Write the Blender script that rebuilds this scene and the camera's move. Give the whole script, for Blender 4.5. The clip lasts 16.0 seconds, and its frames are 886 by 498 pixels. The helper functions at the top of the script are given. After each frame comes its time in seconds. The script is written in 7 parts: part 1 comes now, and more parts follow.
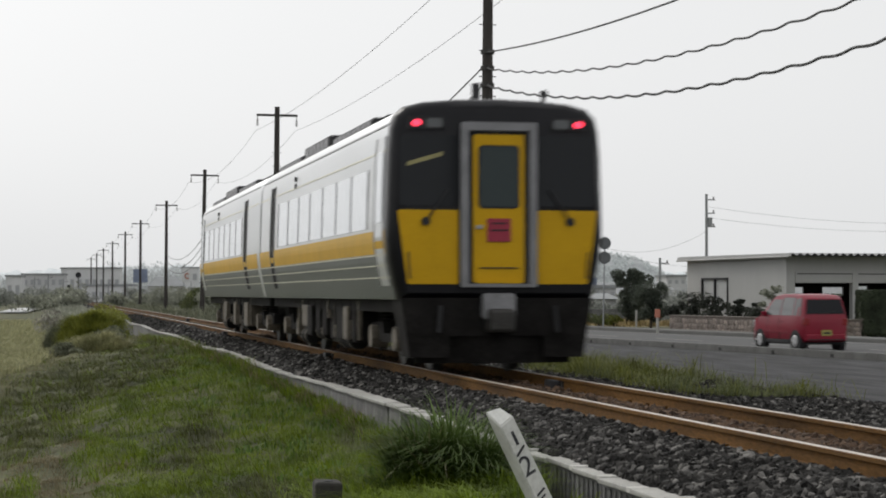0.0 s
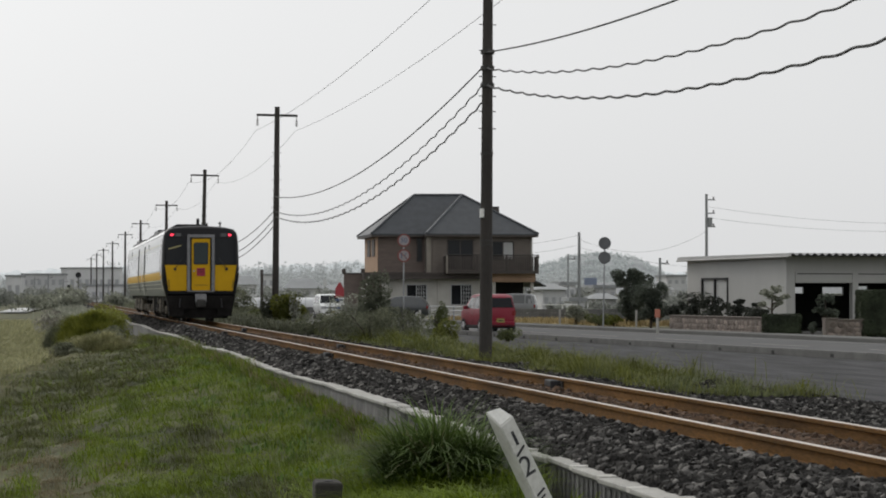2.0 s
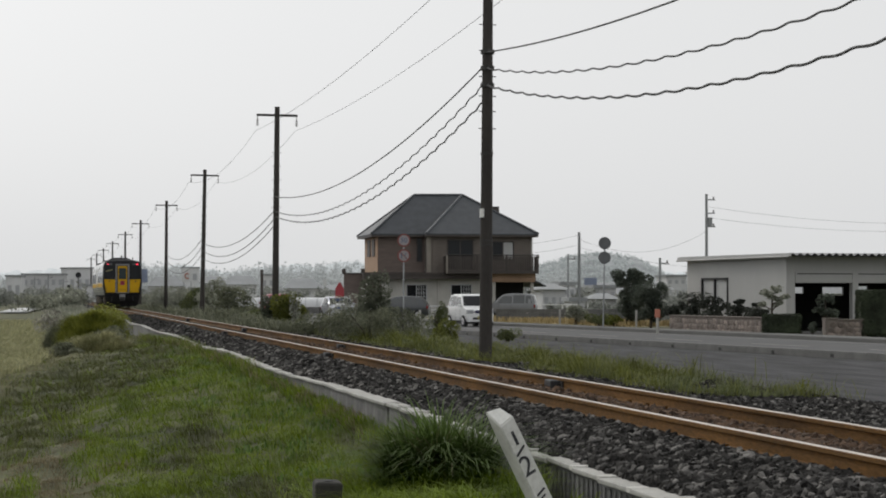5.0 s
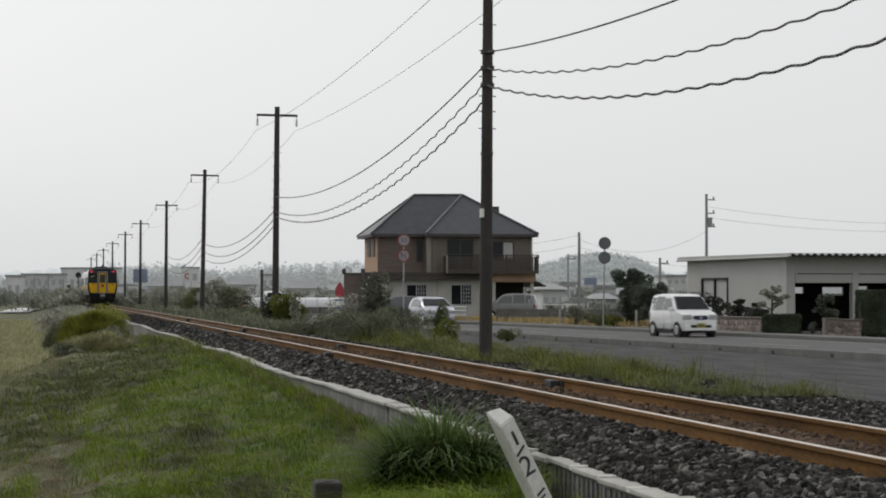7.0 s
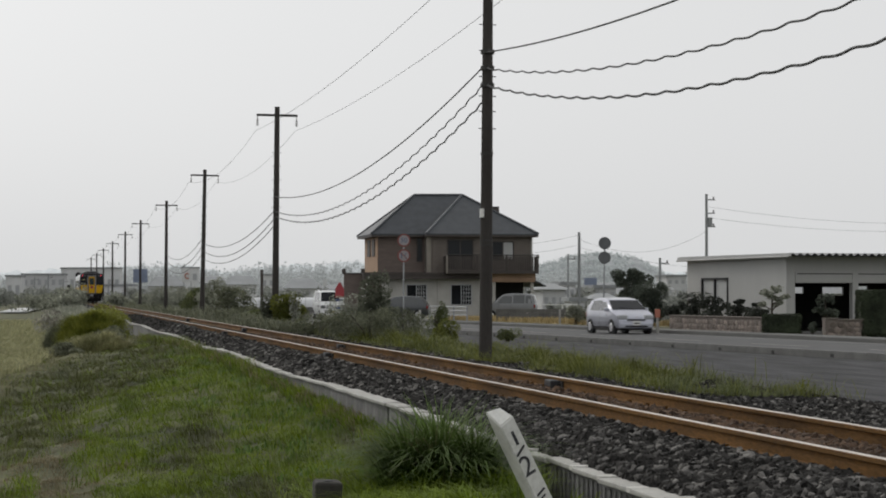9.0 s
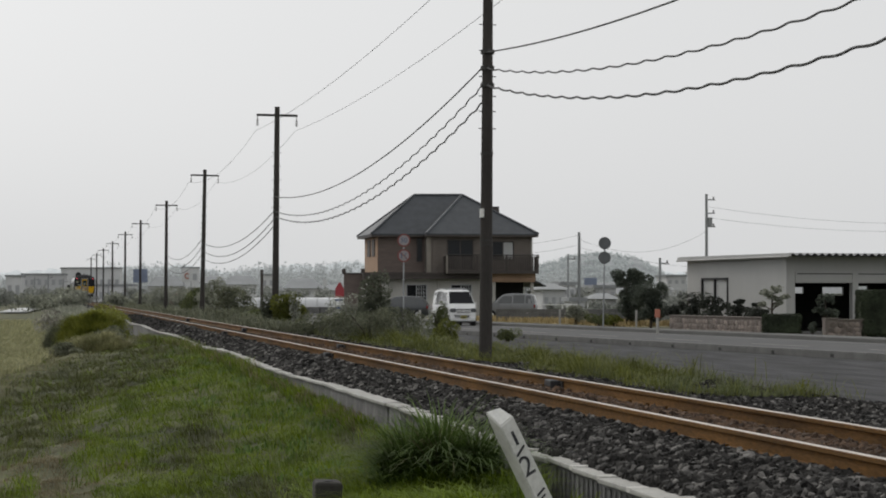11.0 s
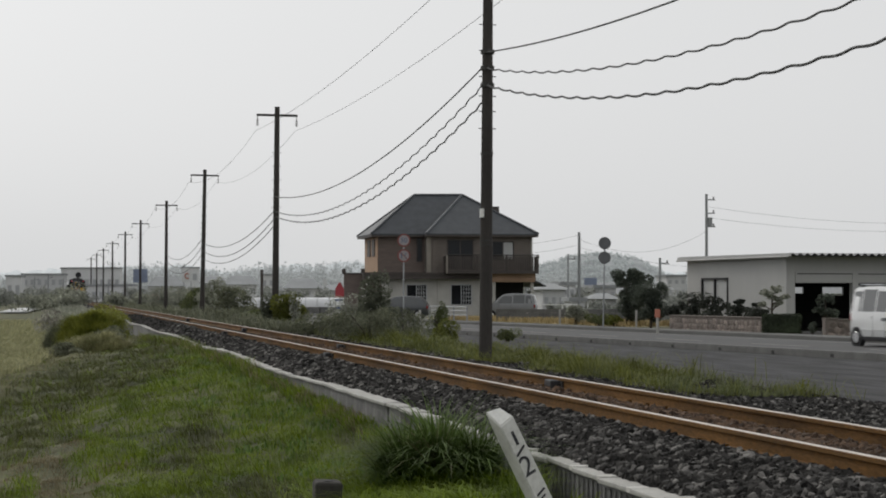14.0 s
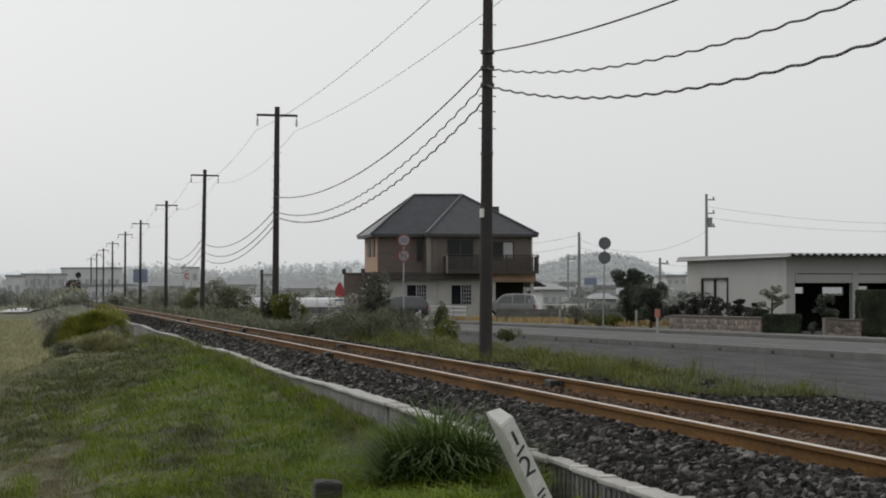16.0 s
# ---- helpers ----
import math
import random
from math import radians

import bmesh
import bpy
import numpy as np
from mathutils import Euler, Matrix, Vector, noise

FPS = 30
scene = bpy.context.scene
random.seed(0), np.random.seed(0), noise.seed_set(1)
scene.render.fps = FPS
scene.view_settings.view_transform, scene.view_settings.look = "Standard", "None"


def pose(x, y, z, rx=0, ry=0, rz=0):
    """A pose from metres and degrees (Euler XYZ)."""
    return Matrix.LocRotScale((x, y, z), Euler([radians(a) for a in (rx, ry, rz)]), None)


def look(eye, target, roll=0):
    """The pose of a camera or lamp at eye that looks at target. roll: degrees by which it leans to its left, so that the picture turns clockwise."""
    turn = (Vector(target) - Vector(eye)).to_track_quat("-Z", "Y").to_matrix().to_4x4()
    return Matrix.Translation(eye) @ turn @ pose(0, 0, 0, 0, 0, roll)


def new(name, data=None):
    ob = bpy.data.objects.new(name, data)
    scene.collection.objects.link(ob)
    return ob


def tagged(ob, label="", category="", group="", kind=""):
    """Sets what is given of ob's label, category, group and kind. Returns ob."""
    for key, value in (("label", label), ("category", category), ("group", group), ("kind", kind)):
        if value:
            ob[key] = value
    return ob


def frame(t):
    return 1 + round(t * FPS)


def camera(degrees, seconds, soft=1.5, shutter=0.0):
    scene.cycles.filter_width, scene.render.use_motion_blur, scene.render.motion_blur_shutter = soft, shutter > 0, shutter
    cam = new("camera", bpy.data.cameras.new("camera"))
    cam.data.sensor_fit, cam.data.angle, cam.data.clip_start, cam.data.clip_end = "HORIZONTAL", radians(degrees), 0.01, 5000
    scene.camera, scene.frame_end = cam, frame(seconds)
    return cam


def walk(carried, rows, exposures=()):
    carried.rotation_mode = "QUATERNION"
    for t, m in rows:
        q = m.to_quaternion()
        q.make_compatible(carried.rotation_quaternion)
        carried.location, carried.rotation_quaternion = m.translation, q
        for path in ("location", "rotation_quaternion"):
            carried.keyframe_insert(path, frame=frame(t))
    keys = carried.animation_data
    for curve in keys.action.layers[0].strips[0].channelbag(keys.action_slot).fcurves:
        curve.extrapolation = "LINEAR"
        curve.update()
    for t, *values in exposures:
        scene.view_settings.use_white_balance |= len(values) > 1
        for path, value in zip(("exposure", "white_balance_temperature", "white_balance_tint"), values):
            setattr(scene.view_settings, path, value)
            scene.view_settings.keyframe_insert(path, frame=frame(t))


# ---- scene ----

# Plan: y runs along the railway away from the camera, x to the right, z = 0 at the rail head.
FOV = 24.0
YAW = 10.88
PITCH = 1.242
EYE = (0.0, 0.0, 1.04)
CA, SA = math.cos(radians(YAW)), math.sin(radians(YAW))
cam = camera(FOV, 16.0, soft=1.9, shutter=0.4)
CAM_POSE = pose(*EYE, 90 + PITCH, 0, -YAW)
walk(cam, [(0.0, CAM_POSE), (16.0, CAM_POSE)], [(0.0, 0.17), (0.5, 0.16), (1.0, 0.08), (3.0, 0.06), (7.0, 0.06), (9.0, -0.01), (12.5, -0.03), (16.0, -0.03)])


def at(side, depth):
    """Plan position from metres to the side of, and along, the line of sight."""
    return (side * CA + depth * SA, depth * CA - side * SA)


# ---------------------------------------------------------------- light
SUN_EL, SUN_AZ = 38.0, -28.0      # degrees; azimuth from +y towards +x
world = bpy.data.worlds.new("sky")
scene.world = world
world.use_nodes = True
wn, wl = world.node_tree.nodes, world.node_tree.links
wn.clear()
sky = wn.new("ShaderNodeTexSky")
sky.sky_type = "NISHITA"
sky.sun_disc = False
sky.sun_elevation, sky.sun_rotation = radians(SUN_EL), radians(SUN_AZ)
sky.air_density, sky.dust_density, sky.ozone_density = 1.0, 6.0, 1.0
grey = wn.new("ShaderNodeHueSaturation")
grey.inputs["Saturation"].default_value = 0.10
wl.new(sky.outputs[0], grey.inputs["Color"])
cloud = wn.new("ShaderNodeMix")
cloud.data_type = "RGBA"
cloud.inputs[0].default_value = 0.80
wl.new(grey.outputs[0], cloud.inputs[6])
cloud.inputs[7].default_value = (8.0, 8.07, 8.13, 1)
bg = wn.new("ShaderNodeBackground")
bg.inputs["Strength"].default_value = 0.102
wl.new(cloud.outputs[2], bg.inputs["Color"])
wo = wn.new("ShaderNodeOutputWorld")
wl.new(bg.outputs[0], wo.inputs["Surface"])
sun_data = bpy.data.lights.new("sun", "SUN")
sun_data.energy, sun_data.angle, sun_data.color = 0.8, radians(20), (1.0, 0.95, 0.88)
sun_ob = new("sun", sun_data)
_d = Vector((math.sin(radians(SUN_AZ)) * math.cos(radians(SUN_EL)), math.cos(radians(SUN_AZ)) * math.cos(radians(SUN_EL)), math.sin(radians(SUN_EL))))
sun_ob.matrix_basis = look(_d * 50, (0, 0, 0))


# ---------------------------------------------------------------- materials
def mat(name, col, rough=0.7, metal=0.0, var=0.18, scale=3.0, fine=40.0, bump=0.15, tint=None, stretch=(1, 1, 1), coat=0.0, per=0.0):
    """A surface with colour variation at two scales, and fine relief. per: variation from piece to piece."""
    m = bpy.data.materials.new(name)
    m.use_nodes = True
    n, l = m.node_tree.nodes, m.node_tree.links
    b = n["Principled BSDF"]
    tc = n.new("ShaderNodeTexCoord")
    mp = n.new("ShaderNodeMapping")
    mp.inputs["Scale"].default_value = stretch
    l.new(tc.outputs["Object"], mp.inputs["Vector"])
    n1 = n.new("ShaderNodeTexNoise")
    n1.inputs["Scale"].default_value, n1.inputs["Detail"].default_value = scale, 5.0
    n2 = n.new("ShaderNodeTexNoise")
    n2.inputs["Scale"].default_value, n2.inputs["Detail"].default_value = fine, 4.0
    l.new(mp.outputs[0], n1.inputs["Vector"])
    l.new(mp.outputs[0], n2.inputs["Vector"])
    r1 = n.new("ShaderNodeValToRGB")
    r1.color_ramp.elements[0].position, r1.color_ramp.elements[1].position = 0.3, 0.7
    dark = tuple(c * (1 - var) for c in col)
    light = tuple(min(1, c * (1 + var)) for c in (tint or col))
    r1.color_ramp.elements[0].color, r1.color_ramp.elements[1].color = (*dark, 1), (*light, 1)
    l.new(n1.outputs["Fac"], r1.inputs["Fac"])
    mx = n.new("ShaderNodeMix")
    mx.data_type, mx.blend_type = "RGBA", "OVERLAY"
    mx.inputs[0].default_value = min(1.0, var * 1.6)
    l.new(r1.outputs["Color"], mx.inputs[6])
    l.new(n2.outputs["Fac"], mx.inputs[7])
    out = mx.outputs[2]
    if per:
        hs = n.new("ShaderNodeHueSaturation")
        oi = n.new("ShaderNodeObjectInfo")
        ge = n.new("ShaderNodeNewGeometry")
        ad = n.new("ShaderNodeMath")
        ad.operation = "ADD"
        l.new(oi.outputs["Random"], ad.inputs[0])
        l.new(ge.outputs["Random Per Island"], ad.inputs[1])
        fr = n.new("ShaderNodeMath")
        fr.operation = "FRACT"
        l.new(ad.outputs[0], fr.inputs[0])
        mr = n.new("ShaderNodeMapRange")
        mr.inputs["To Min"].default_value, mr.inputs["To Max"].default_value = 1 - per, 1 + per
        l.new(fr.outputs[0], mr.inputs["Value"])
        l.new(mr.outputs[0], hs.inputs["Value"])
        l.new(out, hs.inputs["Color"])
        out = hs.outputs[0]
    l.new(out, b.inputs["Base Color"])
    b.inputs["Roughness"].default_value, b.inputs["Metallic"].default_value = rough, metal
    b.inputs["Coat Weight"].default_value = coat
    if bump:
        bp = n.new("ShaderNodeBump")
        bp.inputs["Strength"].default_value, bp.inputs["Distance"].default_value = bump, 0.02
        l.new(n2.outputs["Fac"], bp.inputs["Height"])
        l.new(bp.outputs[0], b.inputs["Normal"])
    return m


def glow(name, col, power):
    m = mat(name, col, 0.3, 0, 0.02, bump=0)
    b = m.node_tree.nodes["Principled BSDF"]
    b.inputs["Emission Color"].default_value, b.inputs["Emission Strength"].default_value = (*col, 1), power
    return m


M_BALLAST = mat("ballast", (0.0275, 0.0262, 0.0245), 0.85, var=0.35, scale=6, fine=60, bump=0.3, per=0.75)
M_BALLAST_BED = mat("ballast_bed", (0.018, 0.0165, 0.015), 0.95, var=0.45, scale=9, fine=28, bump=0.9)
M_RUST = mat("rusty_rail", (0.112, 0.056, 0.015), 0.8, var=0.42, scale=3, fine=50, bump=0.2, stretch=(1, 0.2, 1))
M_RAILTOP = mat("polished_rail", (0.42, 0.38, 0.345), 0.45, 0.8, var=0.10, scale=2, fine=30, bump=0.02, stretch=(1, 0.1, 1))
M_SLEEPER = mat("old_sleeper", (0.10, 0.075, 0.055), 0.9, var=0.3, scale=4, fine=40, bump=0.4, per=0.2)
M_CONC = mat("concrete", (0.15, 0.148, 0.145), 0.9, var=0.34, scale=2.2, fine=30, bump=0.25, per=0.12)
M_CONC_TOP = mat("pale_concrete", (0.36, 0.355, 0.33), 0.88, var=0.18, scale=2.5, fine=40, bump=0.25, per=0.08)
M_CONC_DARK = mat("weathered_concrete_pole", (0.055, 0.050, 0.046), 0.9, var=0.2, scale=1.2, fine=30, bump=0.15, stretch=(1, 1, 0.25))
M_ASPHALT = mat("asphalt", (0.16, 0.16, 0.165), 0.85, var=0.16, scale=0.35, fine=60, bump=0.2)
M_PAVE = mat("pavement_concrete", (0.11, 0.11, 0.105), 0.9, var=0.15, scale=0.6, fine=40, bump=0.2)
M_LINE = mat("faded_road_paint", (0.22, 0.22, 0.21), 0.8, var=0.3, scale=2, fine=30, bump=0.1)
M_PAINT_W = mat("white_paint", (0.75, 0.75, 0.72), 0.6, var=0.12, scale=4, fine=50, bump=0.05)
M_SOIL = mat("ground_grass", (0.040, 0.048, 0.012), 0.95, var=0.35, scale=0.6, fine=14, bump=0.6, tint=(0.075, 0.075, 0.028))
M_BLACK = mat("black_paint", (0.007, 0.007, 0.009), 0.30, var=0.2, scale=3, fine=40, bump=0.03)
M_STEEL_DK = mat("dark_steel", (0.05, 0.048, 0.045), 0.6, 0.5, var=0.3, scale=4, fine=40, bump=0.1)
M_STEEL = mat("galvanised_steel", (0.30, 0.31, 0.32), 0.45, 0.7, var=0.12, scale=3, fine=40, bump=0.05)
M_WIRE = mat("cable_sheath", (0.03, 0.03, 0.03), 0.7, var=0.1, bump=0)


# ---------------------------------------------------------------- mesh helpers
def quad_prism(bm, pts, z0, z1):
    """An upright prism over plan points."""
    lo = [bm.verts.new((x, y, z0)) for x, y in pts]
    hi = [bm.verts.new((x, y, z1)) for x, y in pts]
    n = len(pts)
    bm.faces.new(lo[::-1])
    bm.faces.new(hi)
    for i in range(n):
        bm.faces.new((lo[i], lo[(i + 1) % n], hi[(i + 1) % n], hi[i]))


def box(bm, x0, x1, y0, y1, z0, z1):
    quad_prism(bm, [(x0, y0), (x1, y0), (x1, y1), (x0, y1)], z0, z1)


def boxm(*dims, bevel=0.0):
    bm = bmesh.new()
    box(bm, *dims)
    if bevel:
        bmesh.ops.bevel(bm, geom=bm.edges[:], offset=bevel, segments=2, affect="EDGES", profile=0.5)
    return bm


def rod(bm, p, q, r0, r1=None, n=8, caps=True):
    p, q = Vector(p), Vector(q)
    r1 = r0 if r1 is None else r1
    d = (q - p).normalized()
    u = d.orthogonal().normalized()
    v = d.cross(u)
    a = [bm.verts.new(p + (u * math.cos(t) + v * math.sin(t)) * r0) for t in [2 * math.pi * i / n for i in range(n)]]
    b = [bm.verts.new(q + (u * math.cos(t) + v * math.sin(t)) * r1) for t in [2 * math.pi * i / n for i in range(n)]]
    for i in range(n):
        bm.faces.new((a[i], a[(i + 1) % n], b[(i + 1) % n], b[i]))
    if caps:
        bm.faces.new(a[::-1])
        bm.faces.new(b)


def rodm(p, q, r0, r1=None, n=10):
    bm = bmesh.new()
    rod(bm, p, q, r0, r1, n)
    return bm


def tube(bm, pts, r, n=6):
    """A thin round tube through points."""
    pts = [Vector(p) for p in pts]
    rings = []
    for i, p in enumerate(pts):
        d = (pts[min(i + 1, len(pts) - 1)] - pts[max(i - 1, 0)]).normalized()
        u = Vector((-d.y, d.x, 0)).normalized() if abs(d.z) < 0.99 else Vector((1, 0, 0))
        v = d.cross(u)
        rings.append([bm.verts.new(p + (u * math.cos(2 * math.pi * k / n) + v * math.sin(2 * math.pi * k / n)) * r) for k in range(n)])
    for a, b in zip(rings, rings[1:]):
        for k in range(n):
            bm.faces.new((a[k], a[(k + 1) % n], b[(k + 1) % n], b[k]))


def loft(bm, sections, caps=True, closed=True):
    """Skin over a list of sections, each a list of points."""
    rings = [[bm.verts.new(p) for p in s] for s in sections]
    n = len(sections[0])
    for a, b in zip(rings, rings[1:]):
        for k in range(n if closed else n - 1):
            bm.faces.new((a[k], a[(k + 1) % n], b[(k + 1) % n], b[k]))
    if caps:
        bm.faces.new(rings[0][::-1])
        bm.faces.new(rings[-1])


def extrude_profile(bm, prof, x0, x1):
    """A closed outline in (y, z), drawn out from x0 to x1."""
    loft(bm, [[(x0, y, z) for y, z in prof], [(x1, y, z) for y, z in prof]])


def finish(bm, smooth=False):
    bmesh.ops.recalc_face_normals(bm, faces=bm.faces[:])
    for f in bm.faces:
        f.smooth = smooth


def part(name, bm, material, parent=None, label="", smooth=False):
    finish(bm, smooth)
    me = bpy.data.meshes.new(name)
    bm.to_mesh(me)
    bm.free()
    me.materials.append(material)
    ob = new(name, me)
    if smooth:
        me.set_sharp_from_angle(angle=radians(40))
    ob.parent = parent
    if label:
        tagged(ob, label)
    return ob


def raw(name, verts, faces, material, parent=None, smooth=False):
    me = bpy.data.meshes.new(name)
    me.from_pydata(verts, [], faces)
    me.materials.append(material)
    if smooth:
        me.polygons.foreach_set("use_smooth", [True] * len(me.polygons))
    ob = new(name, me)
    ob.parent = parent
    return ob


def thing(name, m, label, category, group="", kind=""):
    ob = new(name)
    ob.empty_display_size = 0.2
    ob.matrix_basis = m
    return tagged(ob, label, category, group, kind)


def glass(name, col, rough=0.06):
    m = mat(name, col, rough, 0, 0.05, bump=0)
    m.node_tree.nodes["Principled BSDF"].inputs["IOR"].default_value = 1.5
    return m


M_TRAIN_WHITE = mat("brushed_stainless", (0.66, 0.67, 0.68), 0.33, 0.55, var=0.05, scale=1.2, fine=30, bump=0.02, stretch=(1, 0.15, 1))
M_TRAIN_GREY = mat("grey_green_livery", (0.125, 0.135, 0.125), 0.45, 0.2, var=0.10, scale=1, fine=30, bump=0.02, stretch=(1, 0.2, 1))
M_TRAIN_YELLOW = mat("yellow_livery", (0.57, 0.33, 0.006), 0.45, var=0.07, scale=1.5, fine=30, bump=0.02)
M_TRAIN_LINE = mat("cream_line", (0.72, 0.70, 0.58), 0.4, var=0.05, bump=0)
M_TRAIN_FRAME = mat("silver_frame", (0.22, 0.22, 0.23), 0.4, 0.4, var=0.12, scale=4, fine=40, bump=0.03)
M_TRAIN_POST = mat("dark_window_post", (0.10, 0.10, 0.105), 0.5, var=0.15, bump=0.02)
M_UNDER = mat("underframe_grime", (0.013, 0.012, 0.0115), 0.85, var=0.4, scale=3, fine=25, bump=0.2)
M_UNDER_TAN = mat("dusty_tank", (0.125, 0.108, 0.085), 0.8, var=0.35, scale=3, fine=25, bump=0.15)
M_DARK_GLASS = glass("dark_glass", (0.012, 0.013, 0.016))
# Dark glass coloured teal for what the end door's pane reflects
M_DOOR_GLASS = glass("teal_reflection_glass", (0.022, 0.034, 0.036))
# Pale metallic base puts the sky's reflection into the side panes
M_SKY_GLASS = glass("sky_reflection_glass", (0.60, 0.62, 0.64), 0.08)
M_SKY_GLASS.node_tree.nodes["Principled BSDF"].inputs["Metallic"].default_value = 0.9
M_TAIL = glow("tail_light", (1.0, 0.05, 0.10), 1.6)
M_HEAD = mat("lamp_glass", (0.10, 0.105, 0.11), 0.15, var=0.1, bump=0)
M_RED_SIGN = mat("red_sign", (0.29, 0.018, 0.045), 0.5, var=0.1, bump=0.02)
M_RUBBER = mat("tyre_rubber", (0.02, 0.02, 0.02), 0.8, var=0.2, fine=60, bump=0.1)
M_RIM = mat("alloy_rim", (0.55, 0.55, 0.56), 0.35, 0.7, var=0.1, bump=0.02)
M_CAR_RED = mat("red_car_paint", (0.21, 0.005, 0.022), 0.38, var=0.05, scale=2, bump=0, coat=0.15)
M_CAR_WHITE = mat("white_car_paint", (0.72, 0.73, 0.73), 0.28, var=0.04, scale=2, bump=0, coat=0.6)
M_CAR_SILVER = mat("silver_car_paint", (0.42, 0.43, 0.49), 0.28, 0.45, var=0.05, scale=2, bump=0, coat=0.6)
M_CAR_DARK = mat("dark_grey_car_paint", (0.06, 0.065, 0.07), 0.3, 0.3, var=0.05, scale=2, bump=0, coat=0.5)
M_CAR_GLASS = glass("car_glass", (0.012, 0.013, 0.016), 0.05)
# Side panes coloured paler for the daylight seen through them
M_SIDE_GLASS = glass("paled_side_glass", (0.085, 0.09, 0.092), 0.05)
M_PLATE_Y = mat("yellow_plate", (0.30, 0.27, 0.07), 0.5, var=0.05, bump=0)
M_PLATE_W = mat("white_plate", (0.65, 0.65, 0.62), 0.5, var=0.05, bump=0)
M_LAMP_RED = mat("red_lamp_lens", (0.20, 0.01, 0.012), 0.2, var=0.1, bump=0)
M_LAMP_CLEAR = mat("clear_lamp_lens", (0.36, 0.37, 0.38), 0.12, var=0.15, bump=0)
M_LAMP_DARK = mat("smoked_lamp_lens", (0.10, 0.105, 0.11), 0.12, var=0.1, bump=0)
M_GRILLE_BLUE = mat("dark_blue_grille", (0.012, 0.018, 0.06), 0.35, var=0.2, bump=0)
M_TRIM = mat("black_plastic_trim", (0.03, 0.03, 0.032), 0.6, var=0.15, bump=0.05)


M_ROAD = mat("worn_asphalt", (0.082, 0.082, 0.082), 0.85, var=0.10, scale=0.5, fine=50, bump=0.15)
M_SIDE = mat("dark_asphalt", (0.031, 0.031, 0.033), 0.85, var=0.85, scale=1.5, fine=30, bump=0.3, stretch=(2.2, 0.22, 1))
M_KERB = mat("kerb_concrete", (0.125, 0.125, 0.12), 0.9, var=0.2, scale=2, fine=40, bump=0.2)
M_ROOF_TILE = mat("slate_roof", (0.054, 0.059, 0.066), 0.55, var=0.14, scale=2, fine=12, bump=0.25)
M_WALL_BROWN = mat("brown_siding", (0.128, 0.100, 0.088), 0.8, var=0.12, scale=1.5, fine=20, bump=0.15, stretch=(1, 1, 4))
M_WALL_TAUPE = mat("grey_brown_siding", (0.145, 0.125, 0.11), 0.8, var=0.10, scale=1.5, fine=20, bump=0.15, stretch=(1, 1, 4))
M_CORNER = mat("taupe_corner_board", (0.24, 0.22, 0.19), 0.8, var=0.1, scale=2, bump=0.05)
# Lighter copy of the roof slate, for the light on one hip
M_RIDGE_LIT = mat("lit_ridge_slate", (0.085, 0.092, 0.10), 0.5, var=0.12, scale=2, fine=12, bump=0.15)
M_WALL_TAN = mat("tan_render", (0.36, 0.24, 0.16), 0.85, var=0.10, scale=2, fine=30, bump=0.1)
M_WALL_WHITE = mat("off_white_render", (0.46, 0.45, 0.42), 0.85, var=0.10, scale=1.5, fine=30, bump=0.1)
M_WALL_GREY = mat("pale_grey_siding", (0.39, 0.39, 0.38), 0.8, var=0.04, scale=0.8, fine=15, bump=0.03, stretch=(1, 1, 0.2))
M_TRIM_BROWN = mat("dark_brown_trim", (0.055, 0.045, 0.04), 0.6, var=0.15, bump=0.05)
M_ALU = mat("aluminium_frame", (0.40, 0.41, 0.42), 0.4, 0.6, var=0.08, bump=0.02)
M_CURTAIN = mat("curtain", (0.42, 0.425, 0.42), 0.9, var=0.1, scale=6, bump=0.05, stretch=(6, 6, 0.3))
# Near-black that paints the shade inside bays, porch and small holes
M_DARK_IN = mat("painted_interior_shade", (0.03, 0.03, 0.03), 0.9, var=0.2, bump=0.05)
M_STONE = mat("wall_stone", (0.205, 0.17, 0.148), 0.9, var=0.22, scale=6, fine=30, bump=0.4, per=0.42)
M_MORTAR = mat("mortar", (0.165, 0.142, 0.125), 0.95, var=0.2, scale=4, fine=40, bump=0.3)
M_SIGN_BACK = mat("sign_back_grey", (0.13, 0.135, 0.14), 0.6, 0.3, var=0.12, bump=0.03)
# Sign red and white darkened: being against the light is put into them
M_SIGN_RED = mat("backlit_sign_red", (0.20, 0.05, 0.045), 0.55, var=0.1, bump=0)
M_SIGN_WHITE = mat("backlit_sign_white", (0.30, 0.28, 0.28), 0.55, var=0.08, bump=0)
M_SIGN_BLUE = mat("sign_blue", (0.07, 0.10, 0.19), 0.5, var=0.1, bump=0)
# Sign blue greyed and paled for the haze before far boards
M_SIGN_HAZY = mat("haze_paled_sign_blue", (0.19, 0.225, 0.31), 0.6, var=0.1, bump=0)
M_BANNER_RED = mat("red_banner", (0.34, 0.045, 0.055), 0.7, var=0.1, bump=0.05)
M_ORANGE = mat("faded_orange", (0.40, 0.15, 0.10), 0.7, var=0.1, bump=0.03)
M_VINYL = mat("white_vinyl_sheet", (0.62, 0.63, 0.64), 0.4, var=0.06, scale=1, bump=0.05)
M_STRAW = mat("dry_straw", (0.31, 0.245, 0.12), 0.95, var=0.2, scale=1.5, fine=15, bump=0.4)
M_INSUL = mat("porcelain", (0.16, 0.15, 0.15), 0.4, var=0.1, bump=0)
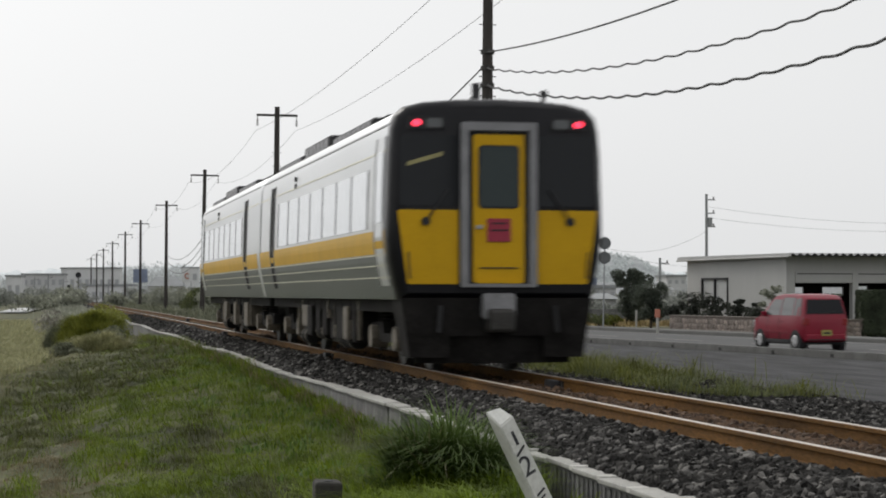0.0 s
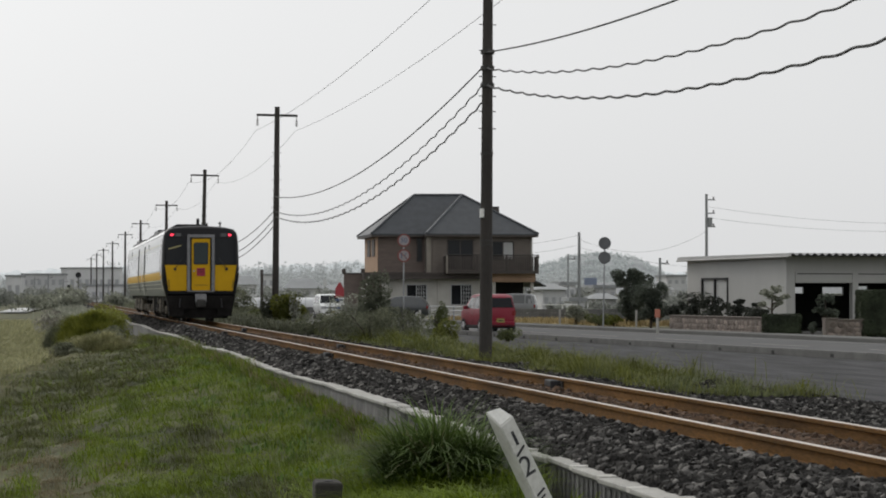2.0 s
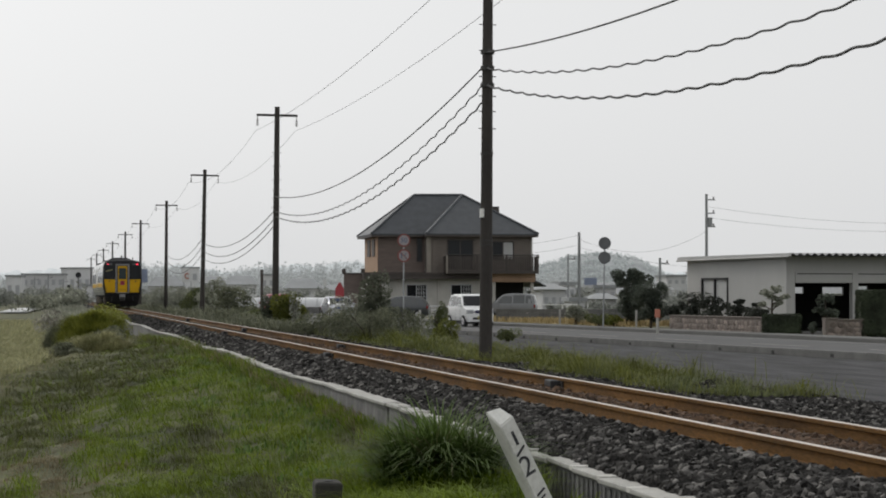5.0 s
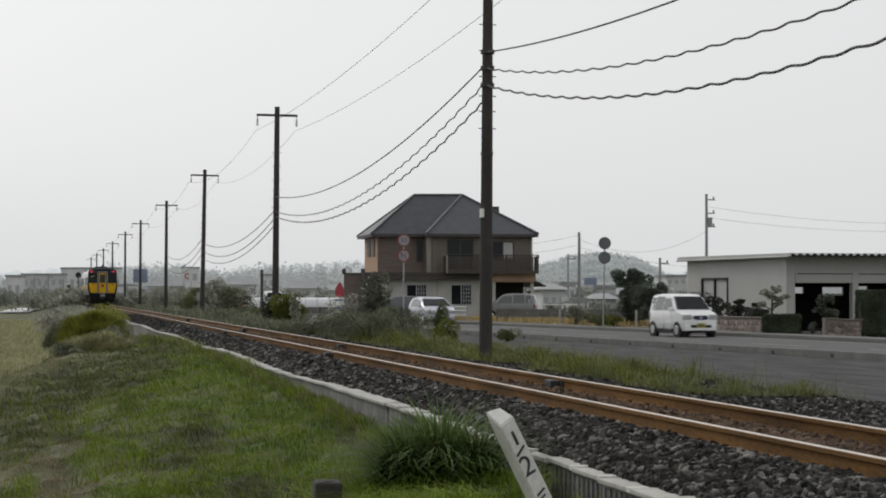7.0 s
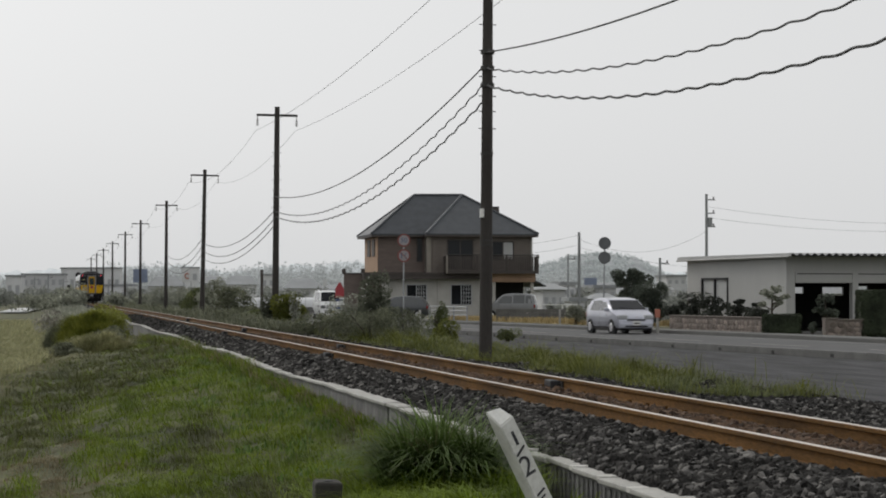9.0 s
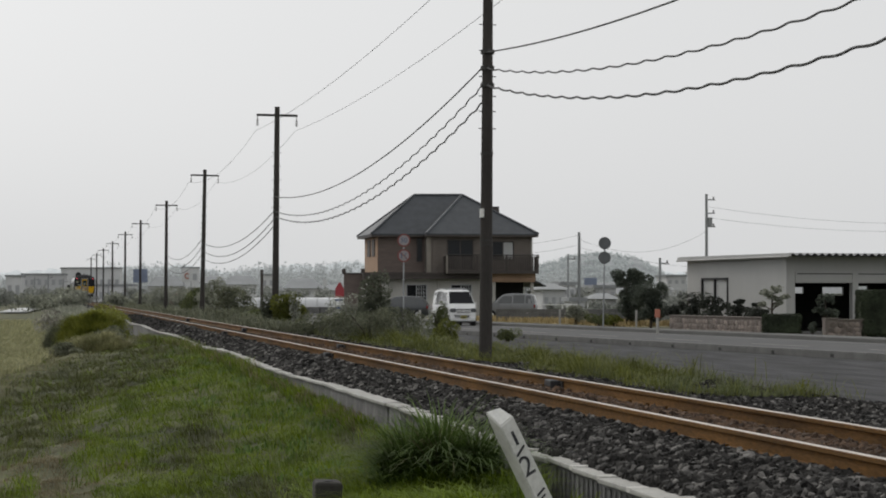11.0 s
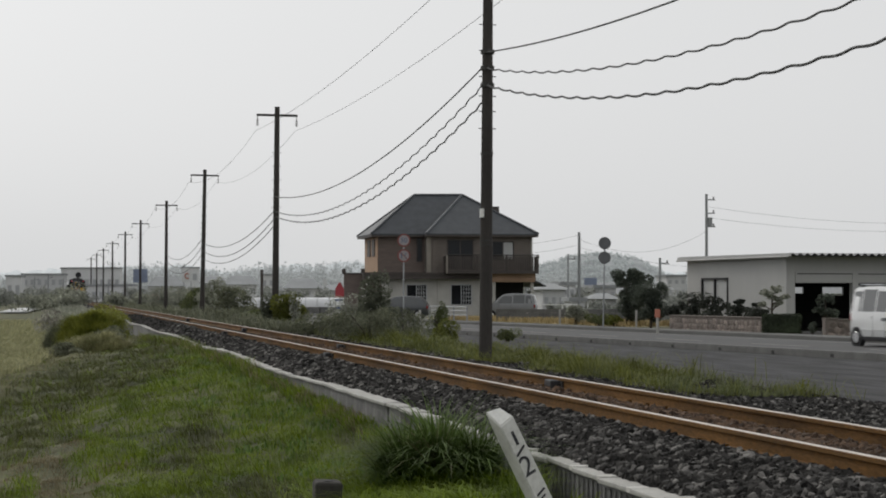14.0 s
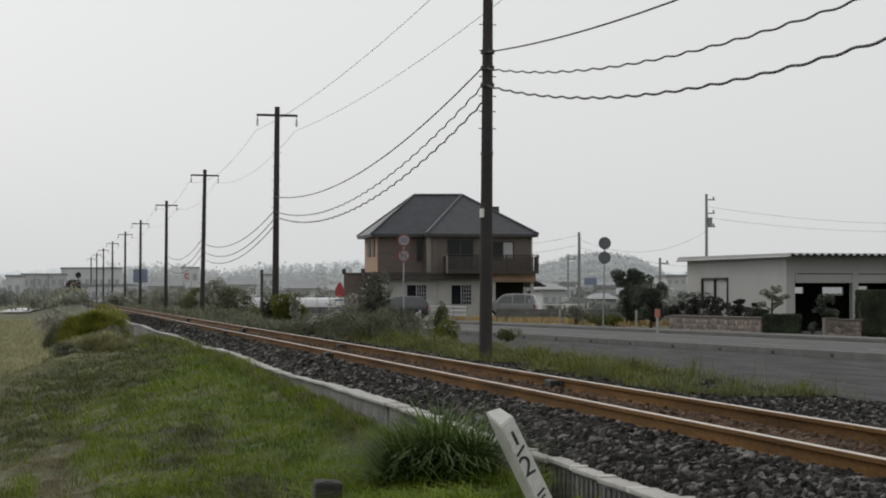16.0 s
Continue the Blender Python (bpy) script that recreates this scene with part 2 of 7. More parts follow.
# Wooded hills paled to grey: distance haze is put into their colour
M_FAR_HILL = mat("painted_haze_ridge", (0.34, 0.365, 0.37), 1.0, var=0.16, scale=0.08, fine=0.5, bump=0.0)
M_FAR_HILL2 = mat("painted_haze_hill", (0.24, 0.252, 0.25), 1.0, var=0.14, scale=0.12, fine=0.7, bump=0.0)
# Far walls, roofs and windows are paled, haze painted into the colour
M_FAR_WALL = mat("haze_paled_wall", (0.58, 0.585, 0.59), 0.9, var=0.08, scale=0.3, fine=3, bump=0)
M_FAR_WALL2 = mat("haze_paled_grey_wall", (0.50, 0.505, 0.51), 0.9, var=0.08, scale=0.3, fine=3, bump=0)
M_FAR_ROOF = mat("haze_paled_roof", (0.27, 0.28, 0.285), 0.9, var=0.1, scale=0.3, fine=3, bump=0)
M_FAR_WIN = mat("haze_paled_window", (0.34, 0.35, 0.36), 0.4, var=0.05, bump=0)


for dull, level in ((M_BLACK, 0.2), (M_UNDER, 0.1), (M_DARK_GLASS, 0.35), (M_CAR_GLASS, 0.16), (M_TRIM, 0.2), (M_TRAIN_YELLOW, 0.2), (M_CAR_RED, 0.3), (M_RUST, 0.15), (M_BALLAST, 0.12), (M_BALLAST_BED, 0.1), (M_SIDE, 0.25), (M_ROAD, 0.3), (M_RUBBER, 0.15), (M_ROOF_TILE, 0.3), (M_CONC_DARK, 0.2)):
    dull.node_tree.nodes["Principled BSDF"].inputs["Specular IOR Level"].default_value = level


# ---------------------------------------------------------------- ground
TRACK_X = 5.80
EDGE_X = 4.24           # retaining edge of the ballast
ROAD_TURN = -(17.0 - YAW)   # degrees of the near road from the railway's direction


def road_head(a):
    """Direction of the road: slanting towards the railway, then beside it."""
    return ROAD_TURN * (1 - max(0.0, min(1.0, (a - 55.0) / 40.0)))


def road_centre(a):
    x, y = at(11.6, 61.0)
    b = min(a, 55.0)
    x, y = x + b * math.sin(radians(ROAD_TURN)), y + b * math.cos(radians(ROAD_TURN))
    while b < a - 1e-6:
        st = min(1.0, a - b)
        h = radians(road_head(b + st / 2))
        x, y, b = x + st * math.sin(h), y + st * math.cos(h), b + st
    return x, y


def road_at(off, a):
    """Plan position at an offset to the right of the line between the lanes, and a distance along the road."""
    x, y = road_centre(a)
    h = radians(road_head(a))
    return x + off * math.cos(h), y - off * math.sin(h)


def path_y(x):
    """Where the trodden track crosses the grass: it slants from the foot of the slope up to the concrete edge."""
    pts = ((-3.0, 32.0), (-0.9, 47.0), (0.8, 66.0), (3.8, 88.0))
    if x <= pts[0][0]:
        return 32.0 + (x + 3.0) * 7.0
    for (a, b), (c, d) in zip(pts, pts[1:]):
        if x <= c:
            return b + (d - b) * (x - a) / (c - a)
    return 88.0


def ground_z(x, y):
    """Height of the natural ground: a grassy slope on the field side, level ground by the road."""
    n = noise.noise(Vector((x * 0.35, y * 0.22, 3))) * 0.10 + noise.noise(Vector((x * 0.09, y * 0.06, 7))) * 0.22
    if x < EDGE_X:
        n += 0.11 * noise.noise(Vector((x * 1.1, y * 0.6, 11))) + 0.06 * noise.noise(Vector((x * 2.6, y * 1.5, 19))) if y < 70 else 0
        d = EDGE_X - x
        g = y - path_y(x)
        n += min(1.0, d / 1.5) * (0.10 * math.exp(-(g / 6) ** 2) - 0.07 * math.exp(-((g + 14) / 6) ** 2)) if abs(x) < 12 else 0
        z = -0.64 + (0.15 * max(0.0, min(1.0, (y - 22) / 18)) + 0.07 * max(0.0, min(1.0, (y - 36) / 10))) * math.exp(-d / 1.8) - 0.12 * min(d, 6) + 0.02 * d * math.exp(-d / 9) + n * min(1, 0.25 + d / 3)
        far = max(0.0, min(1.0, (y - 60) / 60))
        return z * (1 - far) + (-1.15) * far
    t = max(0.0, min(1.0, (x - 8.0) / 3.0))
    return -0.55 - 0.17 * t + n * 0.10


def build_ground():
    ys = [-60, -20, 0] + [8 + 0.4 * i for i in range(130)] + [60 + 1.0 * i for i in range(20)] + [84 + 6 * i for i in range(12)] + [170, 220, 320, 500, 900, 1600, 3000, 4500]
    xs = [-3000, -1200, -500, -200, -100, -60, -40, -28, -20] + [-15 + 0.8 * i for i in range(13)] + [-4.8 + 0.3 * i for i in range(30)] + [4.235, 4.245, 5, 7, 8] + [8.8 + 0.8 * i for i in range(10)] + [20, 26, 34, 50, 80, 140, 300, 700, 1500, 3000]
    verts = [(x, y, ground_z(x, y) if abs(x) < 300 and y < 600 else -0.9) for y in ys for x in xs]
    w = len(xs)
    faces = [(j * w + i, j * w + i + 1, (j + 1) * w + i + 1, (j + 1) * w + i) for j in range(len(ys) - 1) for i in range(w - 1)]
    return tagged(raw("ground", verts, faces, M_SOIL, smooth=True), "grassy ground beside the railway, patchy and uneven", "ground", kind="structure")


build_ground()

# ---------------------------------------------------------------- railway
RAIL_FAR = 620.0


def rail_profile(cx):
    h = [(-0.065, -0.153), (0.065, -0.153), (0.065, -0.140), (0.012, -0.125), (0.010, -0.045), (0.034, -0.034), (0.034, -0.006), (0.026, -0.001), (-0.026, -0.001), (-0.034, -0.006), (-0.034, -0.034), (-0.010, -0.045), (-0.012, -0.125), (-0.065, -0.140)]
    return [(cx + a, b) for a, b in h]


track = thing("railway_track", pose(0, 0, 0), "rusty single railway track on grey stone ballast", "track", kind="structure")
for sgn in (-1, 1):
    cx = TRACK_X + sgn * 0.5535 + sgn * 0.012
    bm = bmesh.new()
    loft(bm, [[(a, y, b) for a, b in rail_profile(cx)] for y in (-30, RAIL_FAR)])
    rail = part("rail", bm, M_RUST, track, "rust-brown steel rail")
    bm = bmesh.new()
    loft(bm, [[(cx - 0.027, y, -0.004), (cx + 0.027, y, -0.004), (cx + 0.022, y, 0.003), (cx - 0.022, y, 0.003)] for y in (-30, RAIL_FAR)])
    part("running_surface", bm, M_RAILTOP, rail, "polished bright rail head")


def build_bed():
    prof = [(EDGE_X + 0.06, -0.36), (EDGE_X + 0.25, -0.30), (4.85, -0.20), (5.15, -0.16), (5.8, -0.17), (6.45, -0.16), (6.9, -0.19), (7.4, -0.28), (8.2, -0.42), (9.2, -0.50), (10.6, -0.55), (12.3, -0.58), (13.0, -0.75)]
    ys = [-30 + 0.5 * i for i in range(220)] + [80 + 4 * i for i in range(30)] + [200, 300, 450, 700]
    verts, faces = [], []
    for y in ys:
        for x, z in prof:
            verts.append((x, y, z + 0.03 * noise.noise(Vector((x * 2.1, y * 1.7, 0)))))
    w = len(prof)
    for j in range(len(ys) - 1):
        for i in range(w - 1):
            faces.append((j * w + i, j * w + i + 1, (j + 1) * w + i + 1, (j + 1) * w + i))
    return tagged(raw("ballast_bed", verts, faces, M_BALLAST_BED), "grey crushed stone ballast bed", "ballast", kind="structure")


build_bed()


# ---------------------------------------------------------------- road
def strip(name, off0, off1, a0, a1, z, material, label, category, steps=30):
    verts, faces = [], []
    for i in range(steps + 1):
        a = a0 + (a1 - a0) * i / steps
        for o in (off0, off1):
            verts.append((*road_at(o, a), z))
    for i in range(steps):
        faces.append((2 * i, 2 * i + 1, 2 * i + 3, 2 * i + 2))
    return tagged(raw(name, verts, faces, material), label, category, kind="structure")


ROAD_Z = -0.59


# ---------------------------------------------------------------- the train
CAR_LEN = 16.15
HALF = [(1.27, 0.98), (1.31, 1.15), (1.385, 1.50), (1.42, 1.78), (1.415, 2.1), (1.39, 2.9), (1.365, 3.2), (1.32, 3.36), (1.20, 3.48), (0.95, 3.545), (0.5, 3.585), (0.0, 3.60)]


def half_width(z):
    for (a, za), (b, zb) in zip(HALF, HALF[1:]):
        if za <= z <= zb:
            return a + (b - a) * (z - za) / max(1e-6, zb - za)
    return HALF[0][0]


def side_band(bm, side, y0, y1, z0, z1, proud, thick=0.012, steps=4):
    """A panel that follows the curved side of the body."""
    outer, inner = [], []
    for i in range(steps + 1):
        z = z0 + (z1 - z0) * i / steps
        outer.append((side * (half_width(z) + proud), z))
        inner.append((side * (half_width(z) + proud - thick), z))
    ring = outer + inner[::-1]
    loft(bm, [[(x, y0, z) for x, z in ring], [(x, y1, z) for x, z in ring]])


def face_panel(bm, x0, x1, z0, z1, y0, y1, r=0.05, lean=0.0):
    """A plate with rounded corners on the end of the body; lean slants one side inwards below."""
    pts = []
    for cx, cz, a0 in ((x1 - r, z1 - r, 0), (x0 + r, z1 - r, 90), (x0 + r, z0 + r, 180), (x1 - r, z0 + r, 270)):
        for k in range(4):
            a = radians(a0 + 30 * k)
            x, z = cx + r * math.cos(a), cz + r * math.sin(a)
            if lean:
                x -= lean * (z1 - z) / (z1 - z0) * ((x - x0) / (x1 - x0) if lean > 0 else (x1 - x) / (x1 - x0))
            pts.append((x, z))
    loft(bm, [[(x, y0, z) for x, z in pts], [(x, y1, z) for x, z in pts]])


def panel(name, x0, x1, z0, z1, y0, y1, material, parent, r=0.05, lean=0.0, label=""):
    bm = bmesh.new()
    face_panel(bm, x0, x1, z0, z1, y0, y1, r, lean)
    return part(name, bm, material, parent, label)


def wheel_set(parent, y):
    for s in (-1, 1):
        bm = bmesh.new()
        rod(bm, (s * 0.50, y, 0.43), (s * 0.60, y, 0.43), 0.43, n=20)
        rod(bm, (s * 0.60, y, 0.43), (s * 0.64, y, 0.43), 0.16, n=12)
        rod(bm, (s * 0.47, y, 0.43), (s * 0.50, y, 0.43), 0.455, n=20)
        part("wheel", bm, M_STEEL_DK, parent)
    part("axle", rodm((-0.5, y, 0.43), (0.5, y, 0.43), 0.08), M_STEEL_DK, parent)


def bogie(parent, y):
    for s in (-1, 1):
        bm = bmesh.new()
        x0, x1 = sorted((s * 0.80, s * 0.98))
        prof = [(y - 1.55, 0.42), (y - 1.5, 0.62), (y - 0.6, 0.66), (y - 0.45, 0.48), (y + 0.45, 0.48), (y + 0.6, 0.66), (y + 1.5, 0.62), (y + 1.55, 0.42), (y + 0.7, 0.36), (y - 0.7, 0.36)]
        extrude_profile(bm, prof, x0, x1)
        frame_ob = part("bogie_frame", bm, M_UNDER, parent, "grimy black bogie side frame")
        for dy in (-1.05, 1.05):
            bm = bmesh.new()
            rod(bm, (s * 0.82, y + dy, 0.43), (s * 1.08, y + dy, 0.43), 0.17, n=10)
            part("axle_box", bm, M_UNDER_TAN, frame_ob)
            bm = bmesh.new()
            for k in range(5):
                rod(bm, (s * 0.9, y + dy * 0.72, 0.64 + 0.055 * k), (s * 0.9, y + dy * 0.72, 0.68 + 0.055 * k), 0.10, n=8)
            part("spring", bm, M_UNDER, frame_ob)
    for dy in (-1.05, 1.05):
        wheel_set(parent, y + dy)


def railcar(y_start, cab_end, windows, doors, plain):
    car = thing("railcar", pose(TRACK_X + 0.02, y_start, 0), "white, yellow and grey diesel railcar running on the track", "train", "coupled railcars")
    car.scale = (1.012, 1.0, 0.992)
    L = CAR_LEN
    ring = [(-x, z) for x, z in HALF] + [(x, z) for x, z in HALF[::-1][1:]]
    bm = bmesh.new()
    loft(bm, [[(x * k, y, z * k + (1 - k) * 2.0) for x, z in ring] for y, k in ((0.10, 0.975), (0.22, 1.0), (L - 0.2, 1.0), (L - 0.02, 0.985))])
    part("body", bm, M_TRAIN_WHITE, car, "white stainless body shell", smooth=True)
    for s in (-1, 1):
        y0 = 0.26
        bm = bmesh.new()
        side_band(bm, s, y0, L - 0.05, 1.59, 1.90, 0.006)
        band = part("yellow_band", bm, M_TRAIN_YELLOW, car, "golden yellow waist band")
        bm = bmesh.new()
        side_band(bm, s, y0, L - 0.05, 0.985, 1.585, 0.006, steps=6)
        lower = part("lower_band", bm, M_TRAIN_GREY, car, "grey-green lower body side")
        for z in (1.57, 1.43, 1.27):
            bm = bmesh.new()
            side_band(bm, s, y0, L - 0.05, z - 0.008, z + 0.008, 0.011, steps=1)
            part("line", bm, M_TRAIN_LINE, lower, "thin cream line")
        bm = bmesh.new()
        side_band(bm, s, y0, L - 0.05, 2.93, 2.955, 0.008, steps=1)
        part("line", bm, M_TRAIN_LINE, car, "thin cream line under the roof edge")
        bm = bmesh.new()
        side_band(bm, s, y0, L - 0.05, 3.285, 3.31, 0.012, steps=1)
        part("gutter", bm, M_TRAIN_FRAME, car)
        w0, w1, count = windows
        pitch = (w1 - w0) / count
        for i in range(count):
            bm = bmesh.new()
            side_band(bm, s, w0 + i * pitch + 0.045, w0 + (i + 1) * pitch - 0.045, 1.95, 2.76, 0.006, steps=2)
            part("window", bm, M_SKY_GLASS, car, "side window, the pale sky's reflection put into its colour")
        for i in range(count + 1):
            bm = bmesh.new()
            side_band(bm, s, w0 + i * pitch - 0.026, w0 + i * pitch + 0.026, 1.94, 2.77, 0.012, steps=2)
            part("window_post", bm, M_TRAIN_POST, car)
        for d0, d1, dk in doors:
            bm = bmesh.new()
            side_band(bm, s, d0, d1, 1.16, 3.12, 0.009, steps=6)
            door = part("door", bm, M_RUBBER if dk else M_TRAIN_WHITE, car, "dark recessed passenger door" if dk else "pale crew door")
            bm = bmesh.new()
            side_band(bm, s, d0 + 0.12, d1 - 0.12, 2.0, 2.95, 0.016, steps=3)
            part("door_window", bm, M_RUBBER if dk else M_SKY_GLASS, door)
            bm = bmesh.new()
            for e in (d0 - 0.02, d1 - 0.02):
                side_band(bm, s, e, e + 0.04, 1.16, 3.14, 0.018, steps=6)
            part("door_edge", bm, M_TRAIN_FRAME, door)
        for zz in (2.98, 3.10):
            part("marker_lamp", rodm((s * 1.37, 10.2, zz), (s * 1.41, 10.2, zz), 0.045, n=8), M_TRIM, car)
    # roof gear
    bm = bmesh.new()
    prof = [(-0.95, 3.50), (-0.92, 3.66), (-0.7, 3.78), (-0.3, 3.84), (0.3, 3.84), (0.7, 3.78), (0.92, 3.66), (0.95, 3.50)]
    loft(bm, [[(x * k, y, 3.5 + (z - 3.5) * k) for x, z in prof] for y, k in ((4.9, 0.7), (5.0, 1), (8.4, 1), (8.5, 0.7))])
    ac = part("roof_cooler", bm, M_TRIM, car, "rounded dark roof cooling unit")
    for i in range(8):
        part("grille_slat", boxm(-0.55, 0.55, 5.3 + 0.36 * i, 5.5 + 0.36 * i, 3.835, 3.865), M_TRIM, ac)
    bm = bmesh.new()
    loft(bm, [[(x * 0.8 * k, y, 3.5 + (z - 3.5) * 0.7 * k) for x, z in prof] for y, k in ((10.3, 0.7), (10.4, 1), (13.2, 1), (13.3, 0.7))])
    part("roof_vent", bm, M_TRIM, car, "dark low roof vent")
    for y0, y1, zt in ((2.9, 6.9, 3.61), (7.5, 10.8, 3.70), (11.2, 15.0, 3.60)):
        intake = part("roof_intake", boxm(-1.16, -0.50, y0, y1, 3.40, zt, bevel=0.04), M_TRIM, car, "dark louvred roof intake")
        for k in range(int((y1 - y0) / 0.5)):
            part("intake_louvre", boxm(-1.175, -1.155, y0 + 0.15 + 0.5 * k, y0 + 0.50 + 0.5 * k, 3.50, zt - 0.04), M_TRAIN_FRAME, intake)
    part("exhaust", rodm((0.4, 2.9, 3.5), (0.4, 2.9, 3.82), 0.09), M_TRIM, car)
    # running gear
    bogie(car, 2.6)
    bogie(car, L - 2.6)
    bm = bmesh.new()
    box(bm, -1.15, 1.15, 0.3, L - 0.3, 0.80, 1.0)
    part("underframe", bm, M_UNDER, car)
    part("underframe_core", boxm(-0.72, 0.72, 0.6, L - 0.6, 0.40, 0.80), M_UNDER, car)
    rnd = random.Random(5 + int(y_start))
    for s in (-1, 1):
        y = 4.75
        while y < L - 5.0:
            w = rnd.uniform(0.35, 1.1)
            zb = rnd.uniform(0.28, 0.5)
            x0, x1 = sorted((s * 0.45, s * rnd.uniform(1.08, 1.24)))
            tan = rnd.random() < 0.36
            part("equipment_box", boxm(x0, x1, y, min(y + w, L - 4.6), zb, 0.86, bevel=0.03), M_UNDER_TAN if tan else M_UNDER, car, "dusty tan equipment box" if tan else "grimy black equipment box")
            y += w + rnd.uniform(0.06, 0.25)
        for yy, ln, zz in ((5.2, 1.4, 0.34), (8.3, 1.1, 0.42), (10.6, 0.9, 0.30)):
            tank = part("air_tank", rodm((s * 1.0, yy, zz), (s * 1.0, yy + ln, zz), 0.15, n=12), M_UNDER, car, "grimy round air tank")
            for e in (0.2, ln - 0.2):
                part("tank_strap", rodm((s * 1.0, yy + e, zz), (s * 1.0, yy + e + 0.05, zz), 0.16, n=12), M_UNDER_TAN, tank)
        for k in range(9):
            part("bracket", boxm(*sorted((s * 1.10, s * 1.16)), 4.3 + 0.85 * k, 4.38 + 0.85 * k, 0.55 + 0.1 * (k % 3), 0.95), M_UNDER_TAN if k % 4 == 0 else M_UNDER, car)
        for yy in (4.4, 7.0, 9.5, L - 4.3):
            part("hanging_pipe", rodm((s * 1.12, yy, 0.9), (s * 1.12, yy, 0.35), 0.035, n=6), M_UNDER_TAN, car)
    if not cab_end:
        bm = bmesh.new()
        box(bm, -0.55, 0.55, -0.34, 0.12, 1.1, 3.2)
        part("gangway", bm, M_TRIM, car, "black rubber gangway bellows")
        part("coupler", boxm(-0.15, 0.15, -0.4, 0.4, 0.72, 0.95, bevel=0.02), M_STEEL_DK, car)
        return car
    # the dark end with its yellow panels
    bm = bmesh.new()
    ends = []
    for y, k in ((-0.10, 0.93), (-0.03, 0.985), (0.08, 1.006), (0.24, 1.006)):
        ends.append([(x * k, y, z * k + (1 - k) * 2.2 + (0.02 if z > 3.3 else 0)) for x, z in ring])
    loft(bm, ends)
    end = part("end_cap", bm, M_BLACK, car, "glossy black rounded end", smooth=True)
    Y = -0.10
    for s in (-1, 1):
        x0, x1 = (0.52, 1.285) if s > 0 else (-1.285, -0.52)
        panel("windscreen", x0, x1, 2.20, 3.13, Y - 0.012, Y + 0.03, M_DARK_GLASS, end, 0.05, label="dark cab window")
        panel("yellow_panel", x0 - (0.0 if s > 0 else 0.03), x1 + (0.03 if s > 0 else 0), 1.18, 2.15, Y - 0.02, Y + 0.03, M_TRAIN_YELLOW, end, 0.03, 0.13 * s, label="golden yellow end panel")
        bx = sorted((s * 0.70, s * 1.19))
        lamp = panel("lamp_housing", bx[0], bx[1], 3.20, 3.37, Y - 0.016, Y + 0.03, M_TRIM, end, 0.03)
        tl = sorted((s * 1.0, s * 1.13))
        panel("tail_light", tl[0], tl[1], 3.245, 3.325, Y - 0.035, Y, M_TAIL, lamp, 0.045, label="glowing red tail light")
        hl = sorted((s * 0.73, s * 0.94))
        panel("headlight", hl[0], hl[1], 3.225, 3.345, Y - 0.03, Y, M_HEAD, lamp, 0.04, label="unlit grey headlight")
        bm = bmesh.new()
        tube(bm, [(s * 0.93, Y - 0.05, 2.02), (s * 0.86, Y - 0.06, 2.14), (s * 0.66, Y - 0.05, 2.42)], 0.014)
        wiper = part("wiper", bm, M_TRIM, end, "black wiper arm")
        part("wiper_base", rodm((s * 0.95, Y - 0.06, 2.0), (s * 0.95, Y, 2.0), 0.055), M_TRIM, wiper)
        bm = bmesh.new()
        tube(bm, [(s * 1.16, Y - 0.06, 1.25), (s * 1.18, Y - 0.07, 1.6)], 0.012)
        part("grab_rail", bm, M_TRIM, end)
        # steps and skirt
        bm = bmesh.new()
        sx = sorted((s * 0.62, s * 1.14))
        loft(bm, [[(sx[0], Y + 0.05, 0.22), (sx[1], Y + 0.05, 0.22), (sx[1] + (0.12 if s > 0 else 0), Y + 0.02, 1.0), (sx[0] - (0.12 if s < 0 else 0), Y + 0.02, 1.0)],
                  [(sx[0], Y + 0.65, 0.22), (sx[1], Y + 0.65, 0.22), (sx[1] + (0.12 if s > 0 else 0), Y + 0.7, 1.0), (sx[0] - (0.12 if s < 0 else 0), Y + 0.7, 1.0)]])
        part("skirt", bm, M_UNDER, end, "black side skirt under the end")
        part("hose", rodm((s * 0.75, Y - 0.02, 0.9), (s * 0.78, Y - 0.03, 0.55), 0.03, n=8), M_TRIM, end)
    # pale strip painted for the gleam in the left cab window
    bm = bmesh.new()
    loft(bm, [[(-1.19, y, 2.72), (-0.72, y, 2.86), (-0.72, y, 2.915), (-1.19, y, 2.775)] for y in (Y - 0.016, Y - 0.008)])
    part("window_gleam", bm, mat("pale_yellow_gleam", (0.30, 0.27, 0.12), 0.6, var=0.2), end, "pale yellow strip painted as a gleam in the cab window")
    # gangway door and its frame
    for x0, x1, z0, z1 in ((-0.50, -0.40, 1.14, 3.30), (0.40, 0.50, 1.14, 3.30), (-0.40, 0.40, 3.19, 3.30), (-0.40, 0.40, 1.14, 1.185)):
        panel("door_frame", x0, x1, z0, z1, Y - 0.10, Y + 0.02, M_TRAIN_FRAME, end, 0.02, label="silver gangway frame")
    panel("door_recess", -0.40, 0.40, 1.185, 3.19, Y - 0.025, Y + 0.02, M_TRIM, end, 0.02)
    door = panel("end_door", -0.335, 0.335, 1.20, 3.14, Y - 0.06, Y, M_TRAIN_YELLOW, end, 0.03, label="yellow end door with a tall window")
    panel("door_seal", -0.27, 0.27, 2.17, 3.0, Y - 0.068, Y - 0.03, M_TRIM, door, 0.06)
    panel("door_window", -0.245, 0.245, 2.195, 2.975, Y - 0.074, Y - 0.03, M_DOOR_GLASS, door, 0.05, label="dark door window with a teal reflection put into its colour")
